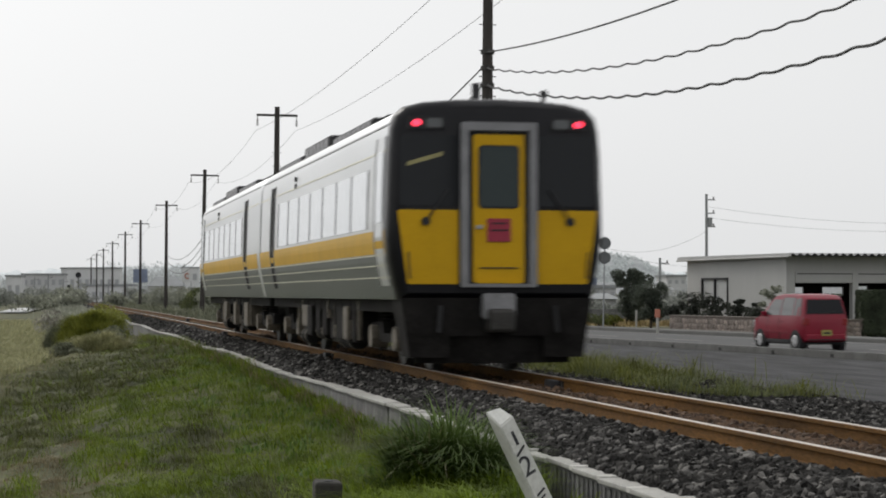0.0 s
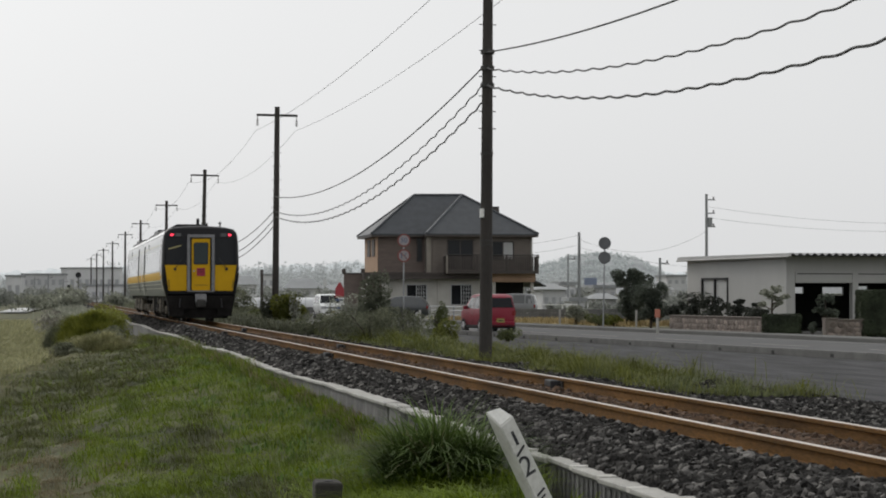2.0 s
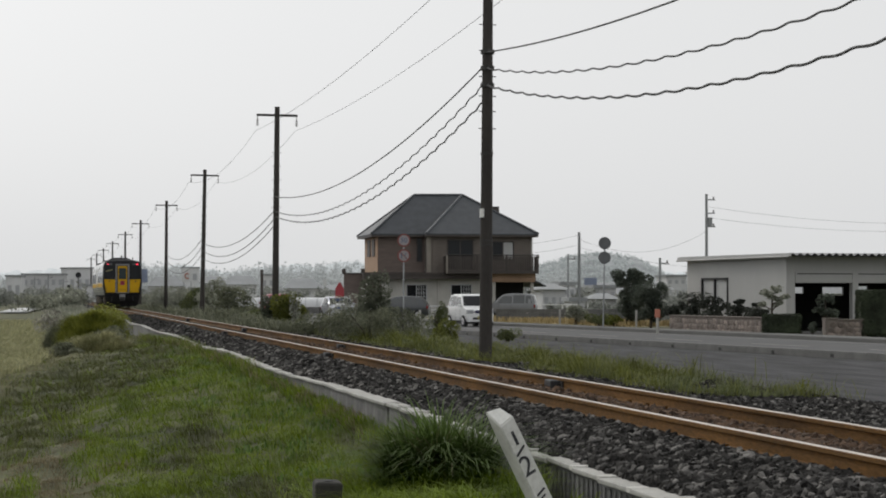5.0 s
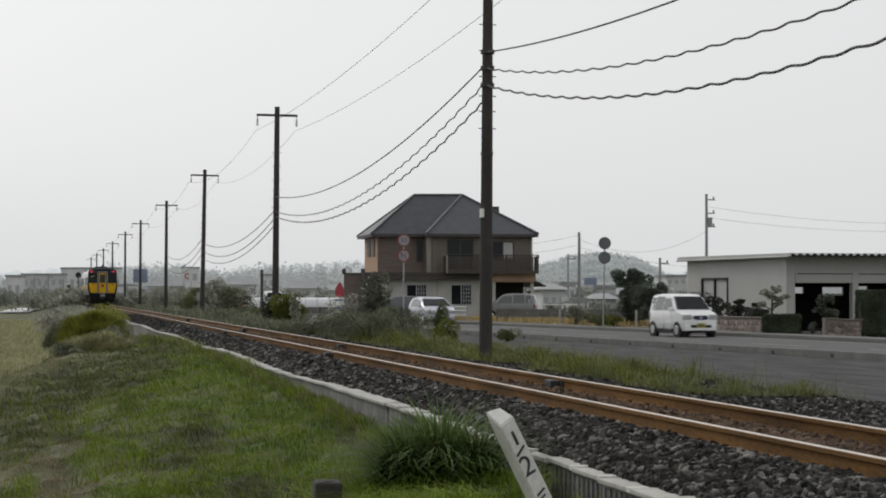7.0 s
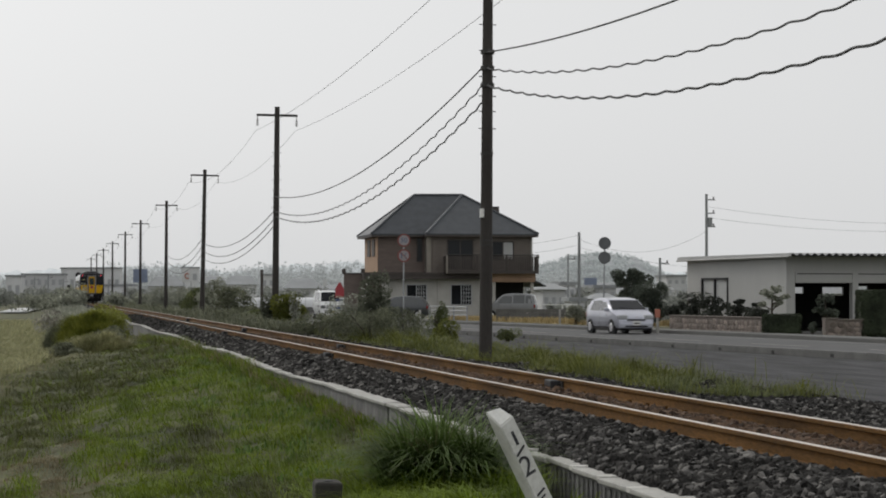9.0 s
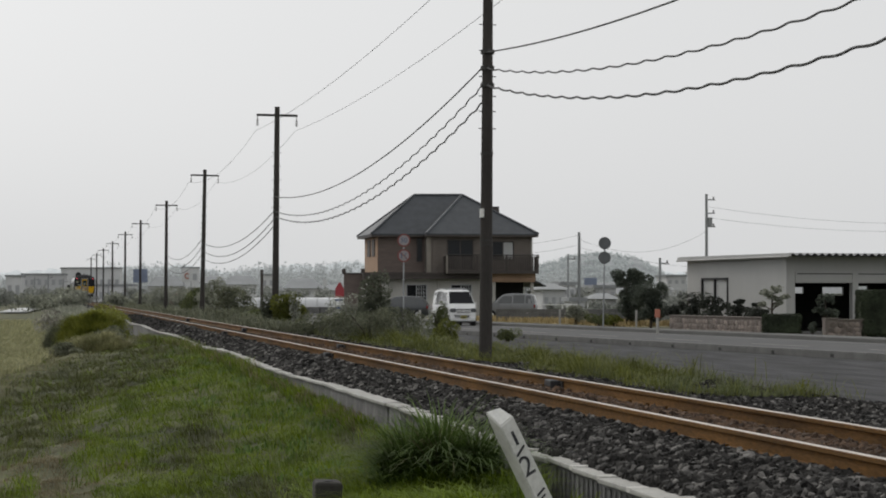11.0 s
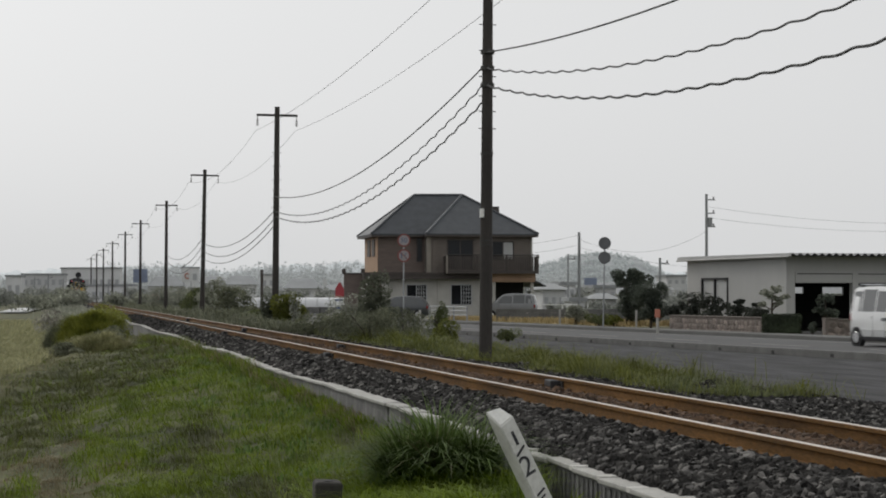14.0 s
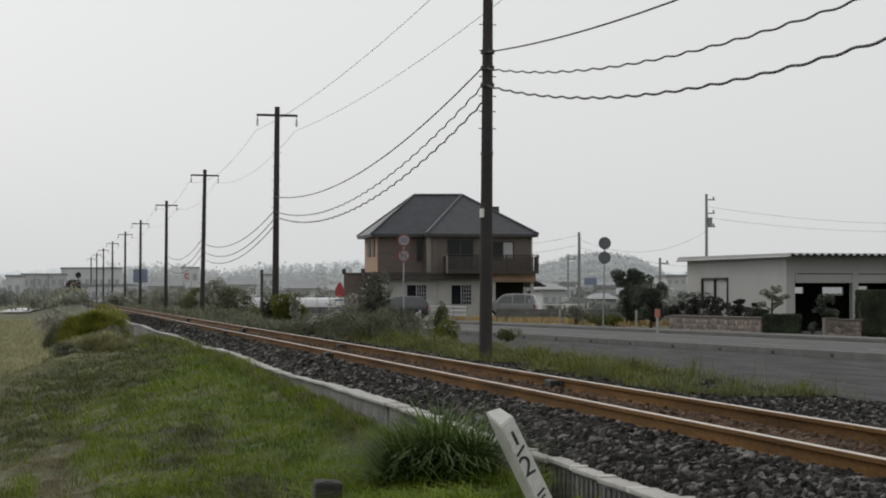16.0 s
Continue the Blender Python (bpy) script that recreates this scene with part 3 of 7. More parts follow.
    sign = panel("end_sign", -0.155, 0.155, 1.735, 2.04, Y - 0.08, Y - 0.03, M_RED_SIGN, door, 0.015, label="square red destination plate with unreadable marks")
    for k, w in enumerate((0.10, 0.12)):
        panel("mark", -w, w, 1.965 - 0.09 * k, 1.985 - 0.09 * k, Y - 0.084, Y - 0.07, M_TRIM, sign, 0.005)
    part("door_handle", boxm(-0.30, -0.22, Y - 0.085, Y - 0.05, 1.90, 1.95), M_STEEL, door)
    part("door_rail", boxm(-0.25, 0.25, Y - 0.075, Y - 0.055, 1.385, 1.40), M_TRIM, door)
    part("door_sill", boxm(-0.30, 0.30, Y - 0.11, Y - 0.05, 1.19, 1.23), M_TRAIN_YELLOW, door)
    # coupler and plough
    panel("coupler_cover", -0.21, 0.20, 0.72, 1.06, Y - 0.16, Y + 0.2, mat("dull_grey_cover", (0.22, 0.22, 0.23), 0.6, var=0.2, scale=5), end, 0.05, label="dull grey coupler cover")
    part("coupler", boxm(-0.17, 0.17, Y - 0.32, Y + 0.6, 0.55, 0.86, bevel=0.05), M_STEEL_DK, end)
    panel("buffer_beam", -1.12, 1.12, 0.50, 1.0, Y + 0.03, Y + 0.3, M_UNDER, end, 0.04)
    bm = bmesh.new()
    loft(bm, [[(-1.02, Y + 0.30, 0.14), (0, Y + 0.06, 0.14), (1.02, Y + 0.30, 0.14), (1.02, Y + 0.42, 0.14), (0, Y + 0.2, 0.14), (-1.02, Y + 0.42, 0.14)],
              [(-1.08, Y + 0.20, 0.58), (0, Y + 0.02, 0.58), (1.08, Y + 0.20, 0.58), (1.08, Y + 0.32, 0.58), (0, Y + 0.14, 0.58), (-1.08, Y + 0.32, 0.58)]])
    part("plough", bm, M_UNDER, end, "black snow plough plate")
    part("horn", rodm((-0.02, 1.2, 3.58), (-0.02, 1.2, 3.95), 0.06), M_TRIM, car, "black roof horn")
    part("aerial", rodm((0.75, 0.5, 3.5), (0.75, 0.5, 3.80), 0.03), M_TRIM, car)
    part("aerial_cap", rodm((0.75, 0.5, 3.72), (0.75, 0.5, 3.78), 0.055), M_TRIM, car)
    return car


TRAIN_X = TRACK_X + 0.02
TRAIN_Y = 26.6
railcar_rear = railcar(TRAIN_Y, True, (1.75, 12.8, 7), [(0.36, 1.10, False), (13.5, 14.15, True)], False)
railcar_lead = railcar(TRAIN_Y + CAR_LEN + 0.3, False, (3.7, 14.6, 7), [(2.55, 3.2, True), (14.95, 15.6, False)], True)


# ---------------------------------------------------------------- road vehicles
def car_wheel(parent, x, y, r, s):
    bm = bmesh.new()
    rod(bm, (x - 0.08 * s, y, r), (x + 0.06 * s, y, r), r, n=20)
    rod(bm, (x + 0.06 * s, y, r), (x + 0.085 * s, y, r), r, r * 0.86, n=20)
    w = part("wheel", bm, M_RUBBER, parent)
    bm = bmesh.new()
    rod(bm, (x + 0.082 * s, y, r), (x + 0.096 * s, y, r), r * 0.66, r * 0.60, n=16)
    rod(bm, (x + 0.096 * s, y, r), (x + 0.108 * s, y, r), r * 0.18, n=8)
    for k in range(5):
        a = 2 * math.pi * k / 5
        rod(bm, (x + 0.098 * s, y, r), (x + 0.10 * s, y + math.cos(a) * r * 0.55, r + math.sin(a) * r * 0.55), 0.02, n=5)
    part("rim", bm, M_RIM, w)


def small_car(name, label, paint, W, top, belt, wheels, r, plate, panes, screen, rear, lamp=(0.62, 0.80, 0.32), front="slim", rails=False):
    """A car, nose towards +y. top: roofline (y, z) from tail to nose; panes: side windows (y0, y1 at the sill; y0, y1 at the top);
    screen, rear: (y, z) at the foot and head of the windscreen and of the rear window."""
    car = thing(name, pose(0, 0, 0), label, "car")
    h = W / 2
    ys = [q[0] for q in top]
    L = ys[-1]
    roof = max(q[1] for q in top)

    def crown(y):
        return float(np.interp(y, ys, [q[1] for q in top]))

    def plan(y):
        e = min(y, L - y)
        return h * (1 - 0.10 * max(0.0, 1 - e / 0.45) ** 2)

    def half(y, z):
        w = plan(y)
        if z > belt:
            w -= 0.15 * (z - belt) / (roof - belt) * (h / 0.74)
        elif z < 0.45:
            w -= 0.05 * (0.45 - z) / 0.25
        return w

    stations = sorted(set([0.0, 0.04, 0.12, 0.3, L - 0.3, L - 0.12, L - 0.04, L] + ys + [0.6 + 0.35 * i for i in range(int((L - 1.0) / 0.35))]))
    skins = []
    for y in stations:
        zt = crown(y)
        end = min(y, L - y)
        zb = 0.24 + (0.06 if end < 0.1 else 0)
        zm = min(belt, zt - 0.06)
        ring = []
        prof = [(zb, 0.94), (0.36, 1.0), (min(0.62, zm - 0.02), 1.0), (zm, 1.0), (zm + (zt - zm) * 0.55, 1.0), (zt - 0.035, 0.985), (zt - 0.006, 0.90), (zt, 0.62)]
        for z, k in prof:
            ring.append((half(y, z) * k, z))
        full = [(x, y, z) for x, z in ring] + [(-x, y, z) for x, z in ring[::-1]]
        skins.append(full)
    bm = bmesh.new()
    loft(bm, skins)
    part("body", bm, paint, car, smooth=True)
    # side windows
    for s in (-1, 1):
        for y0, y1, t0, t1 in panes:
            zl, zh = belt + 0.03, min(crown(t0), crown(t1), roof) - 0.10
            quad = [(y0, zl), (y1, zl), (t1, zh), (t0, zh)]
            bm = bmesh.new()
            loft(bm, [[(s * (half(y, z) - 0.03), y, z) for y, z in quad], [(s * (half(y, z) + 0.006), y, z) for y, z in quad]])
            part("side_window", bm, M_SIDE_GLASS, car, "side window, paled for the light seen through it")
        my = panes[-1][1] - 0.12
        part("mirror", boxm(*sorted((s * (h - 0.02), s * (h + 0.15))), my - 0.03, my + 0.07, belt + 0.0, belt + 0.15, bevel=0.03), paint, car)
        for wy in wheels:
            bm = bmesh.new()
            rod(bm, (s * (h - 0.16), wy, r), (s * (h + 0.006), wy, r), r + 0.055, n=22)
            part("wheel_arch", bm, M_TRIM, car)
            car_wheel(car, s * (h - 0.07), wy, r, s)
        part("sill", boxm(*sorted((s * (h - 0.05), s * (h + 0.004))), wheels[0] + 0.42, wheels[1] - 0.42, 0.22, 0.31), M_TRIM, car)
        part("side_strip", boxm(*sorted((s * (h - 0.03), s * (h + 0.012))), wheels[0] + 0.42, wheels[1] - 0.42, 0.52, 0.56), paint, car)
        for f in (0.36, 0.70):
            dy = wheels[0] + (wheels[1] - wheels[0]) * f
            part("door_handle", boxm(*sorted((s * (h - 0.01), s * (h + 0.022))), dy, dy + 0.15, belt - 0.16, belt - 0.12, bevel=0.006), paint, car)
            part("door_gap", boxm(*sorted((s * (h - 0.02), s * (h + 0.003))), dy + 0.2, dy + 0.21, 0.32, belt - 0.02), M_TRIM, car)
        wt = plan(0.05)
        part("tail_lamp", boxm(*sorted((s * (wt - 0.15), s * (wt + 0.015))), -0.006, 0.14, belt - 0.26, belt - 0.05, bevel=0.02), M_LAMP_RED, car, "red tail lamp")
        wn_ = plan(L - 0.08)
        part("headlamp", boxm(*sorted((s * (wn_ - lamp[2]), s * (wn_ + 0.012))), L - 0.30, L + 0.008, lamp[0], lamp[1], bevel=0.045), M_LAMP_DARK if front == "bars" else M_LAMP_CLEAR, car, "clear headlamp")
        part("fog_lamp", rodm((s * (h - 0.24), L - 0.05, 0.36), (s * (h - 0.24), L + 0.02, 0.36), 0.05), M_TRIM, car)
    # windscreen and rear window
    for nm, ((ya, za), (yb, zb)), sg in (("windscreen", screen, 1), ("rear_window", rear, -1)):
        nrm = Vector((0, (zb - za), -(yb - ya))).normalized()
        if nrm.y * sg < 0:
            nrm = -nrm
        sec = []
        for o in (-0.03, 0.012):
            sec.append([Vector((x, y, z)) + nrm * o for x, y, z in ((-half(ya, za) * 0.93, ya, za), (half(ya, za) * 0.93, ya, za), (half(yb, zb) * 0.90, yb, zb), (-half(yb, zb) * 0.90, yb, zb))])
        bm = bmesh.new()
        loft(bm, sec)
        ws = part(nm, bm, M_CAR_GLASS, car, "tinted windscreen" if sg > 0 else "tinted rear window")
        bm = bmesh.new()
        rod(bm, sec[1][0].lerp(sec[1][1], 0.35), sec[1][0].lerp(sec[1][1], 0.75) + (sec[1][3] - sec[1][0]) * 0.18, 0.012, n=4)
        part("wiper", bm, M_TRIM, ws)
    w0, w1 = plan(0.03), plan(L - 0.03)
    part("rear_bumper", boxm(-w0 + 0.02, w0 - 0.02, -0.04, 0.14, 0.27, 0.47, bevel=0.04), paint, car)
    part("front_bumper", boxm(-w1 + 0.02, w1 - 0.02, L - 0.14, L + 0.04, 0.24, 0.47, bevel=0.045), paint, car)
    if front == "oval":
        bm = bmesh.new()
        face_panel(bm, -0.30, 0.30, lamp[0] + 0.03, lamp[1] - 0.04, L - 0.05, L + 0.03, 0.07)
        grille = part("grille", bm, M_GRILLE_BLUE, car, "dark blue oval grille")
        part("air_intake", boxm(-0.42, 0.42, L - 0.05, L + 0.050, 0.36, 0.47, bevel=0.02), M_TRIM, car, "black lower air intake")
    elif front == "bars":
        grille = part("grille", boxm(-0.36, 0.36, L - 0.05, L + 0.014, lamp[0] - 0.02, lamp[1] - 0.02, bevel=0.02), M_TRIM, car, "dark grille behind pale bars")
        for z in (lamp[0] + 0.02, lamp[0] + 0.10):
            part("grille_bar", boxm(-0.36, 0.36, L + 0.01, L + 0.032, z, z + 0.045, bevel=0.01), paint, grille)
        intake = part("air_intake", boxm(-0.34, 0.48, L - 0.05, L + 0.046, 0.40, 0.58, bevel=0.02), M_TRIM, car, "slotted lower air intake")
        for z in (0.43, 0.49, 0.55):
            part("intake_bar", boxm(-0.34, 0.48, L + 0.04, L + 0.054, z, z + 0.02), paint, intake)
        for s in (-1, 1):
            part("side_mark", boxm(*sorted((s * (h - 0.01), s * (h + 0.005))), wheels[1] - 0.75, wheels[1] - 0.05, 0.80, 0.90), M_SIGN_BACK, car, "grey unreadable lettering bar")
    else:
        grille = part("grille", boxm(-0.40, 0.40, L - 0.10, L + 0.012, lamp[0] - 0.06, lamp[0] + 0.02, bevel=0.02), M_TRIM, car, "slim dark grille")
        part("air_intake", boxm(-0.50, 0.50, L - 0.05, L + 0.046, 0.28, 0.36, bevel=0.015), M_TRIM, car, "black lower air intake")
    part("badge", rodm((0, L + 0.01, lamp[0] + 0.10), (0, L + 0.036, lamp[0] + 0.10), 0.045), M_RIM, grille)
    part("reflector", boxm(-w0 + 0.1, w0 - 0.1, -0.046, 0.0, 0.30, 0.33), M_TRIM, car)
    for yy, z in ((L + 0.046, 0.37), (-0.05, 0.43)):
        pl = part("number_plate", boxm(-0.165, 0.165, yy - 0.01, yy + 0.01, z, z + 0.165), plate, car, "blank number plate")
        part("plate_bar", boxm(-0.11, 0.11, yy - 0.013, yy + 0.013, z + 0.05, z + 0.10), M_TRIM, pl)
    part("underbody", boxm(-h + 0.1, h - 0.1, 0.2, L - 0.2, 0.17, 0.34), M_TRIM, car)
    if rails:
        for s in (-1, 1):
            part("roof_rail", rodm((s * (h - 0.28), 0.3, roof + 0.05), (s * (h - 0.28), 2.2, roof + 0.05), 0.02, n=6), M_STEEL, car)
        for yy in (0.5, 1.9):
            part("roof_bar", rodm((-h + 0.2, yy, roof + 0.05), (h - 0.2, yy, roof + 0.05), 0.022, n=6), M_STEEL, car)
            for s in (-1, 1):
                part("bar_foot", boxm(s * (h - 0.28) - 0.03, s * (h - 0.28) + 0.03, yy - 0.04, yy + 0.04, roof - 0.03, roof + 0.05), M_TRIM, car)
    return car


WAGON = dict(front="oval", lamp=(0.64, 0.86, 0.34), top=[(0.0, 0.86), (0.03, 1.02), (0.14, 1.50), (0.30, 1.60), (0.8, 1.64), (1.5, 1.645), (1.95, 1.61), (2.12, 1.55), (2.78, 1.00), (3.0, 0.96), (3.22, 0.90), (3.33, 0.82), (3.39, 0.66)],
             belt=0.98, wheels=(0.50, 2.82), r=0.27, screen=((2.72, 1.05), (2.14, 1.535)), rear=((0.035, 1.06), (0.13, 1.47)),
             panes=[(0.20, 0.62, 0.30, 0.62), (0.68, 1.42, 0.68, 1.42), (1.48, 2.52, 1.48, 2.05)])
HATCH = dict(lamp=(0.60, 0.78, 0.40), top=[(0.0, 0.78), (0.05, 0.95), (0.30, 1.25), (0.55, 1.42), (1.1, 1.48), (1.6, 1.49), (2.1, 1.44), (2.25, 1.39), (3.0, 0.97), (3.3, 0.88), (3.52, 0.78), (3.65, 0.68), (3.71, 0.56)],
             belt=0.92, wheels=(0.64, 3.04), r=0.28, screen=((2.94, 1.01), (2.27, 1.375)), rear=((0.09, 0.99), (0.50, 1.385)),
             panes=[(0.62, 0.95, 0.78, 0.95), (1.0, 1.72, 1.0, 1.72), (1.78, 2.72, 1.78, 2.18)])
VAN = dict(front="bars", lamp=(0.68, 0.90, 0.30), top=[(0.0, 0.9), (0.03, 1.1), (0.09, 1.72), (0.25, 1.83), (0.9, 1.88), (1.8, 1.88), (2.45, 1.84), (2.62, 1.78), (3.12, 1.10), (3.26, 0.99), (3.36, 0.86), (3.39, 0.66)],
           belt=1.06, wheels=(0.52, 2.88), r=0.28, screen=((3.08, 1.15), (2.65, 1.755)), rear=((0.035, 1.14), (0.085, 1.66)),
           panes=[(0.18, 0.78, 0.24, 0.78), (0.86, 1.68, 0.86, 1.68), (1.76, 2.86, 1.76, 2.50)])
red_car = small_car("red_wagon", "red tall hatchback driving away along the road", M_CAR_RED, 1.475, plate=M_PLATE_Y, **WAGON)
white_car = small_car("white_wagon", "white tall hatchback driving along the road", M_CAR_WHITE, 1.475, plate=M_PLATE_Y, **WAGON)
silver_car = small_car("silver_hatchback", "silver-blue small hatchback driving along the road", M_CAR_SILVER, 1.66, plate=M_PLATE_W, **HATCH)
white_van = small_car("white_van", "white small van with roof bars driving along the road", M_CAR_WHITE, 1.475, plate=M_PLATE_Y, rails=True, **VAN)
strip("road", -3.40, 5.3, -130, 560, ROAD_Z, M_ROAD, "pale worn asphalt two-lane road", "road", 160)
strip("pavement", 5.45, 7.6, -70, 330, ROAD_Z + 0.10, M_PAVE, "grey concrete pavement beside the road", "pavement", 110)


def build_side_road():
    """The darker strip of asphalt between the railway and the kerb."""
    bm = bmesh.new()
    far = road_at(-3.75, 31)
    near = road_at(-3.75, -75)
    pts = [(12.0, -15), near, far, (13.4, 84), (12.5, 60)]
    bm.faces.new([bm.verts.new((x, y, ROAD_Z - 0.012)) for x, y in pts])
    tagged(part("side_road", bm, M_SIDE), "dark asphalt strip with paler worn tracks", "road", kind="structure")


build_side_road()


def road_box(bm, o0, o1, a0, a1, z0, z1):
    quad_prism(bm, [road_at(o0, a0), road_at(o1, a0), road_at(o1, a1), road_at(o0, a1)], z0, z1)


def build_kerbs():
    kerb = thing("kerb", pose(0, 0, 0), "low grey concrete kerb with drain holes", "kerb", kind="structure")
    step = 3.43
    for i in range(-10, 11):
        a = 0.2 + step * i
        bm = bmesh.new()
        road_box(bm, -3.72, -3.40, a - step / 2 + 0.008, a + step / 2 - 0.008, ROAD_Z - 0.1, ROAD_Z + 0.17)
        bmesh.ops.bevel(bm, geom=[e for e in bm.edges if all(v.co.z > ROAD_Z for v in e.verts)], offset=0.03, segments=2, affect="EDGES")
        block = part("kerb_block", bm, M_KERB, kerb)
        bm = bmesh.new()
        road_box(bm, -3.735, -3.70, a - 0.075, a + 0.075, ROAD_Z + 0.01, ROAD_Z + 0.10)
        part("drain_hole", bm, M_DARK_IN, block)
    far = thing("kerb", pose(0, 0, 0), "low pale kerb between road and pavement", "kerb", kind="structure")
    for i in range(60):
        a = -60 + 3 * i
        bm = bmesh.new()
        road_box(bm, 5.3, 5.45, a + 0.006, a + 2.994, ROAD_Z - 0.1, ROAD_Z + 0.13)
        part("kerb_block", bm, M_PAVE, far)
    lines = thing("road_marking", pose(0, 0, 0), "worn white lines painted on the road", "road marking", kind="structure")
    for i in range(36):
        bm = bmesh.new()
        road_box(bm, 0.95, 1.08, -60 + 8 * i, -56 + 8 * i, ROAD_Z + 0.001, ROAD_Z + 0.005)
        part("dash", bm, M_LINE, lines)
    for o in (-2.8, 4.6):
        for i in range(40):
            bm = bmesh.new()
            road_box(bm, o, o + 0.13, -60 + 6 * i, -54 + 6 * i, ROAD_Z + 0.001, ROAD_Z + 0.005)
            part("edge_line", bm, M_LINE, lines)


build_kerbs()


# ---------------------------------------------------------------- retaining edge of the ballast
def build_edge():
    wall = thing("retaining_edge", pose(0, 0, 0), "low pale concrete panel edge holding back the ballast", "retaining wall", kind="structure")
    rnd = random.Random(11)
    y = 9.0
    n = 0
    panel_bm = boxm(-0.05, 0.05, 0.006, 0.894, -0.55, 0.0, bevel=0.008)
    face = part("concrete_panel", panel_bm, M_CONC, wall)
    face.matrix_basis = pose(EDGE_X, y, -0.40)
    cap_bm = boxm(-0.09, 0.13, 0.004, 0.896, 0.0, 0.04, bevel=0.010)
    cap = part("cap_block", cap_bm, M_CONC_TOP, wall)
    cap.matrix_basis = pose(EDGE_X, y, -0.395)
    strip_bm = boxm(-0.094, 0.134, 0.0, 0.11, 0.003, 0.045, bevel=0.006)
    joint = part("joint_strip", strip_bm, mat("bare_pale_concrete", (0.50, 0.49, 0.46), 0.9, var=0.15, scale=5, per=0.1), cap, "paler strip at the joint of two caps")
    rib_bm = bmesh.new()
    for k in range(6):
        box(rib_bm, -0.066, -0.05, 0.07 + 0.14 * k, 0.095 + 0.14 * k, -0.5, -0.02)
    rib = part("rib", rib_bm, M_CONC, face)
    while y < 130:
        y += 0.9
        n += 1
        m = pose(EDGE_X + 0.05 * math.sin(y * 0.42) + rnd.uniform(-0.008, 0.008), y, -0.355 + 0.03 * math.sin(y * 0.3) + rnd.uniform(-0.005, 0.005), rnd.uniform(-0.8, 0.8), rnd.uniform(-2.5, 1.5), rnd.uniform(-0.8, 0.8))
        a = new("concrete_panel", face.data)
        a.parent, a.matrix_basis = wall, m @ pose(0, 0, -0.005)
        b = new("cap_block", cap.data)
        b.parent, b.matrix_basis = wall, m
        if y < 24:
            j = new("joint_strip", joint.data)
            j.parent = b
        if y < 24:
            c = new("rib", rib.data)
            c.parent = a


build_edge()


# ---------------------------------------------------------------- pole line and wires
POLE_X = 10.0
POLE_D = [4.6, 47.9, 91.2, 133.0, 172.0, 217.0, 257.0, 303.0, 348.0, 391.0, 436.0]


def pole_xy(d):
    return at((POLE_X - d * SA) / CA, d)


def build_pole(d, i):
    x, y = pole_xy(d)
    lean = (0.4, 0.4, 0.45, 1.0, 0.3, 0.2, 0.1, 0, 0, 0, 0)[i]
    p = thing("utility_pole", pose(x, y, -0.75, 0, lean, 0), "tall dark weathered concrete pole with a crossarm" if i != 1 else "tall dark weathered concrete pole carrying twisted cables", "utility pole", "railway pole line")
    H = {2: 10.0, 3: 9.75}.get(i, 9.5)
    bm = bmesh.new()
    rod(bm, (0, 0, 0), (0, 0, H), 0.155, 0.11, 14)
    part("shaft", bm, M_CONC_DARK, p, smooth=True)
    arm = part("crossarm", boxm(-0.90, 0.90, -0.05, 0.05, H - 0.42, H - 0.32, bevel=0.01), M_STEEL_DK, p)
    for s in (-1, 1):
        bm = bmesh.new()
        rod(bm, (s * 0.86, 0, H - 0.37), (s * 0.86, 0, H - 0.62), 0.02, n=6)
        for k in range(3):
            rod(bm, (s * 0.86, 0, H - 0.60 - 0.09 * k), (s * 0.86, 0, H - 0.66 - 0.09 * k), 0.055, 0.035, 8)
        part("insulator", bm, M_INSUL, arm)
    for z in (5.6, 6.0, 6.35, 6.8, 7.4, 8.0):
        part("step_bolt", rodm((-0.20, 0, z), (0.20, 0, z), 0.012, n=5), M_STEEL_DK, p)
    if i == 1:
        for z in (5.98 + 0.75 - 0.13, 6.62 + 0.75 - 0.38, 6.62 + 0.75):
            b = part("cable_clamp", rodm((0, 0, z - 0.05), (0, 0, z + 0.05), 0.16, n=12), M_STEEL_DK, p)
            part("bracket", boxm(-0.02, 0.02, -0.28, -0.1, z - 0.03, z + 0.03), M_STEEL_DK, b)
        part("white_tag", boxm(-0.17, -0.09, -0.15, -0.04, 3.55, 3.75), M_PAINT_W, p, "small white tag")
        for z in (2.9, 3.0, 5.0):
            part("band", rodm((0, 0, z), (0, 0, z + 0.05), 0.15, n=12), M_STEEL_DK, p)
    return p


for i, d in enumerate(POLE_D):
    build_pole(d, i)


def wire(p, q, sag, r, wave=0.0, pitch=0.9, name="cable", label="black cable hanging between poles"):
    p, q = Vector(p), Vector(q)
    length = (q - p).length
    n = int(length / 0.13) if wave else 28
    pts = []
    for i in range(n + 1):
        t = i / n
        v = p.lerp(q, t)
        v.z -= 4 * sag * t * (1 - t)
        if wave:
            v.z += wave * math.sin(2 * math.pi * t * length / pitch)
            v.x += wave * math.cos(2 * math.pi * t * length / pitch)
        pts.append(v)
    bm = bmesh.new()
    tube(bm, pts, r, 5)
    return tagged(part(name, bm, M_WIRE, smooth=True), label, "cable", "overhead cables")


P = [pole_xy(d) for d in POLE_D]
wire((*P[1], 6.61), (*P[0], 6.61), 0.94, 0.018)
wire((*P[1], 6.24), (*P[0], 6.24), 1.52, 0.017, 0.016, 1.15)
wire((*P[1], 5.85), (*P[0], 5.85), 1.73, 0.021, 0.016, 1.15)
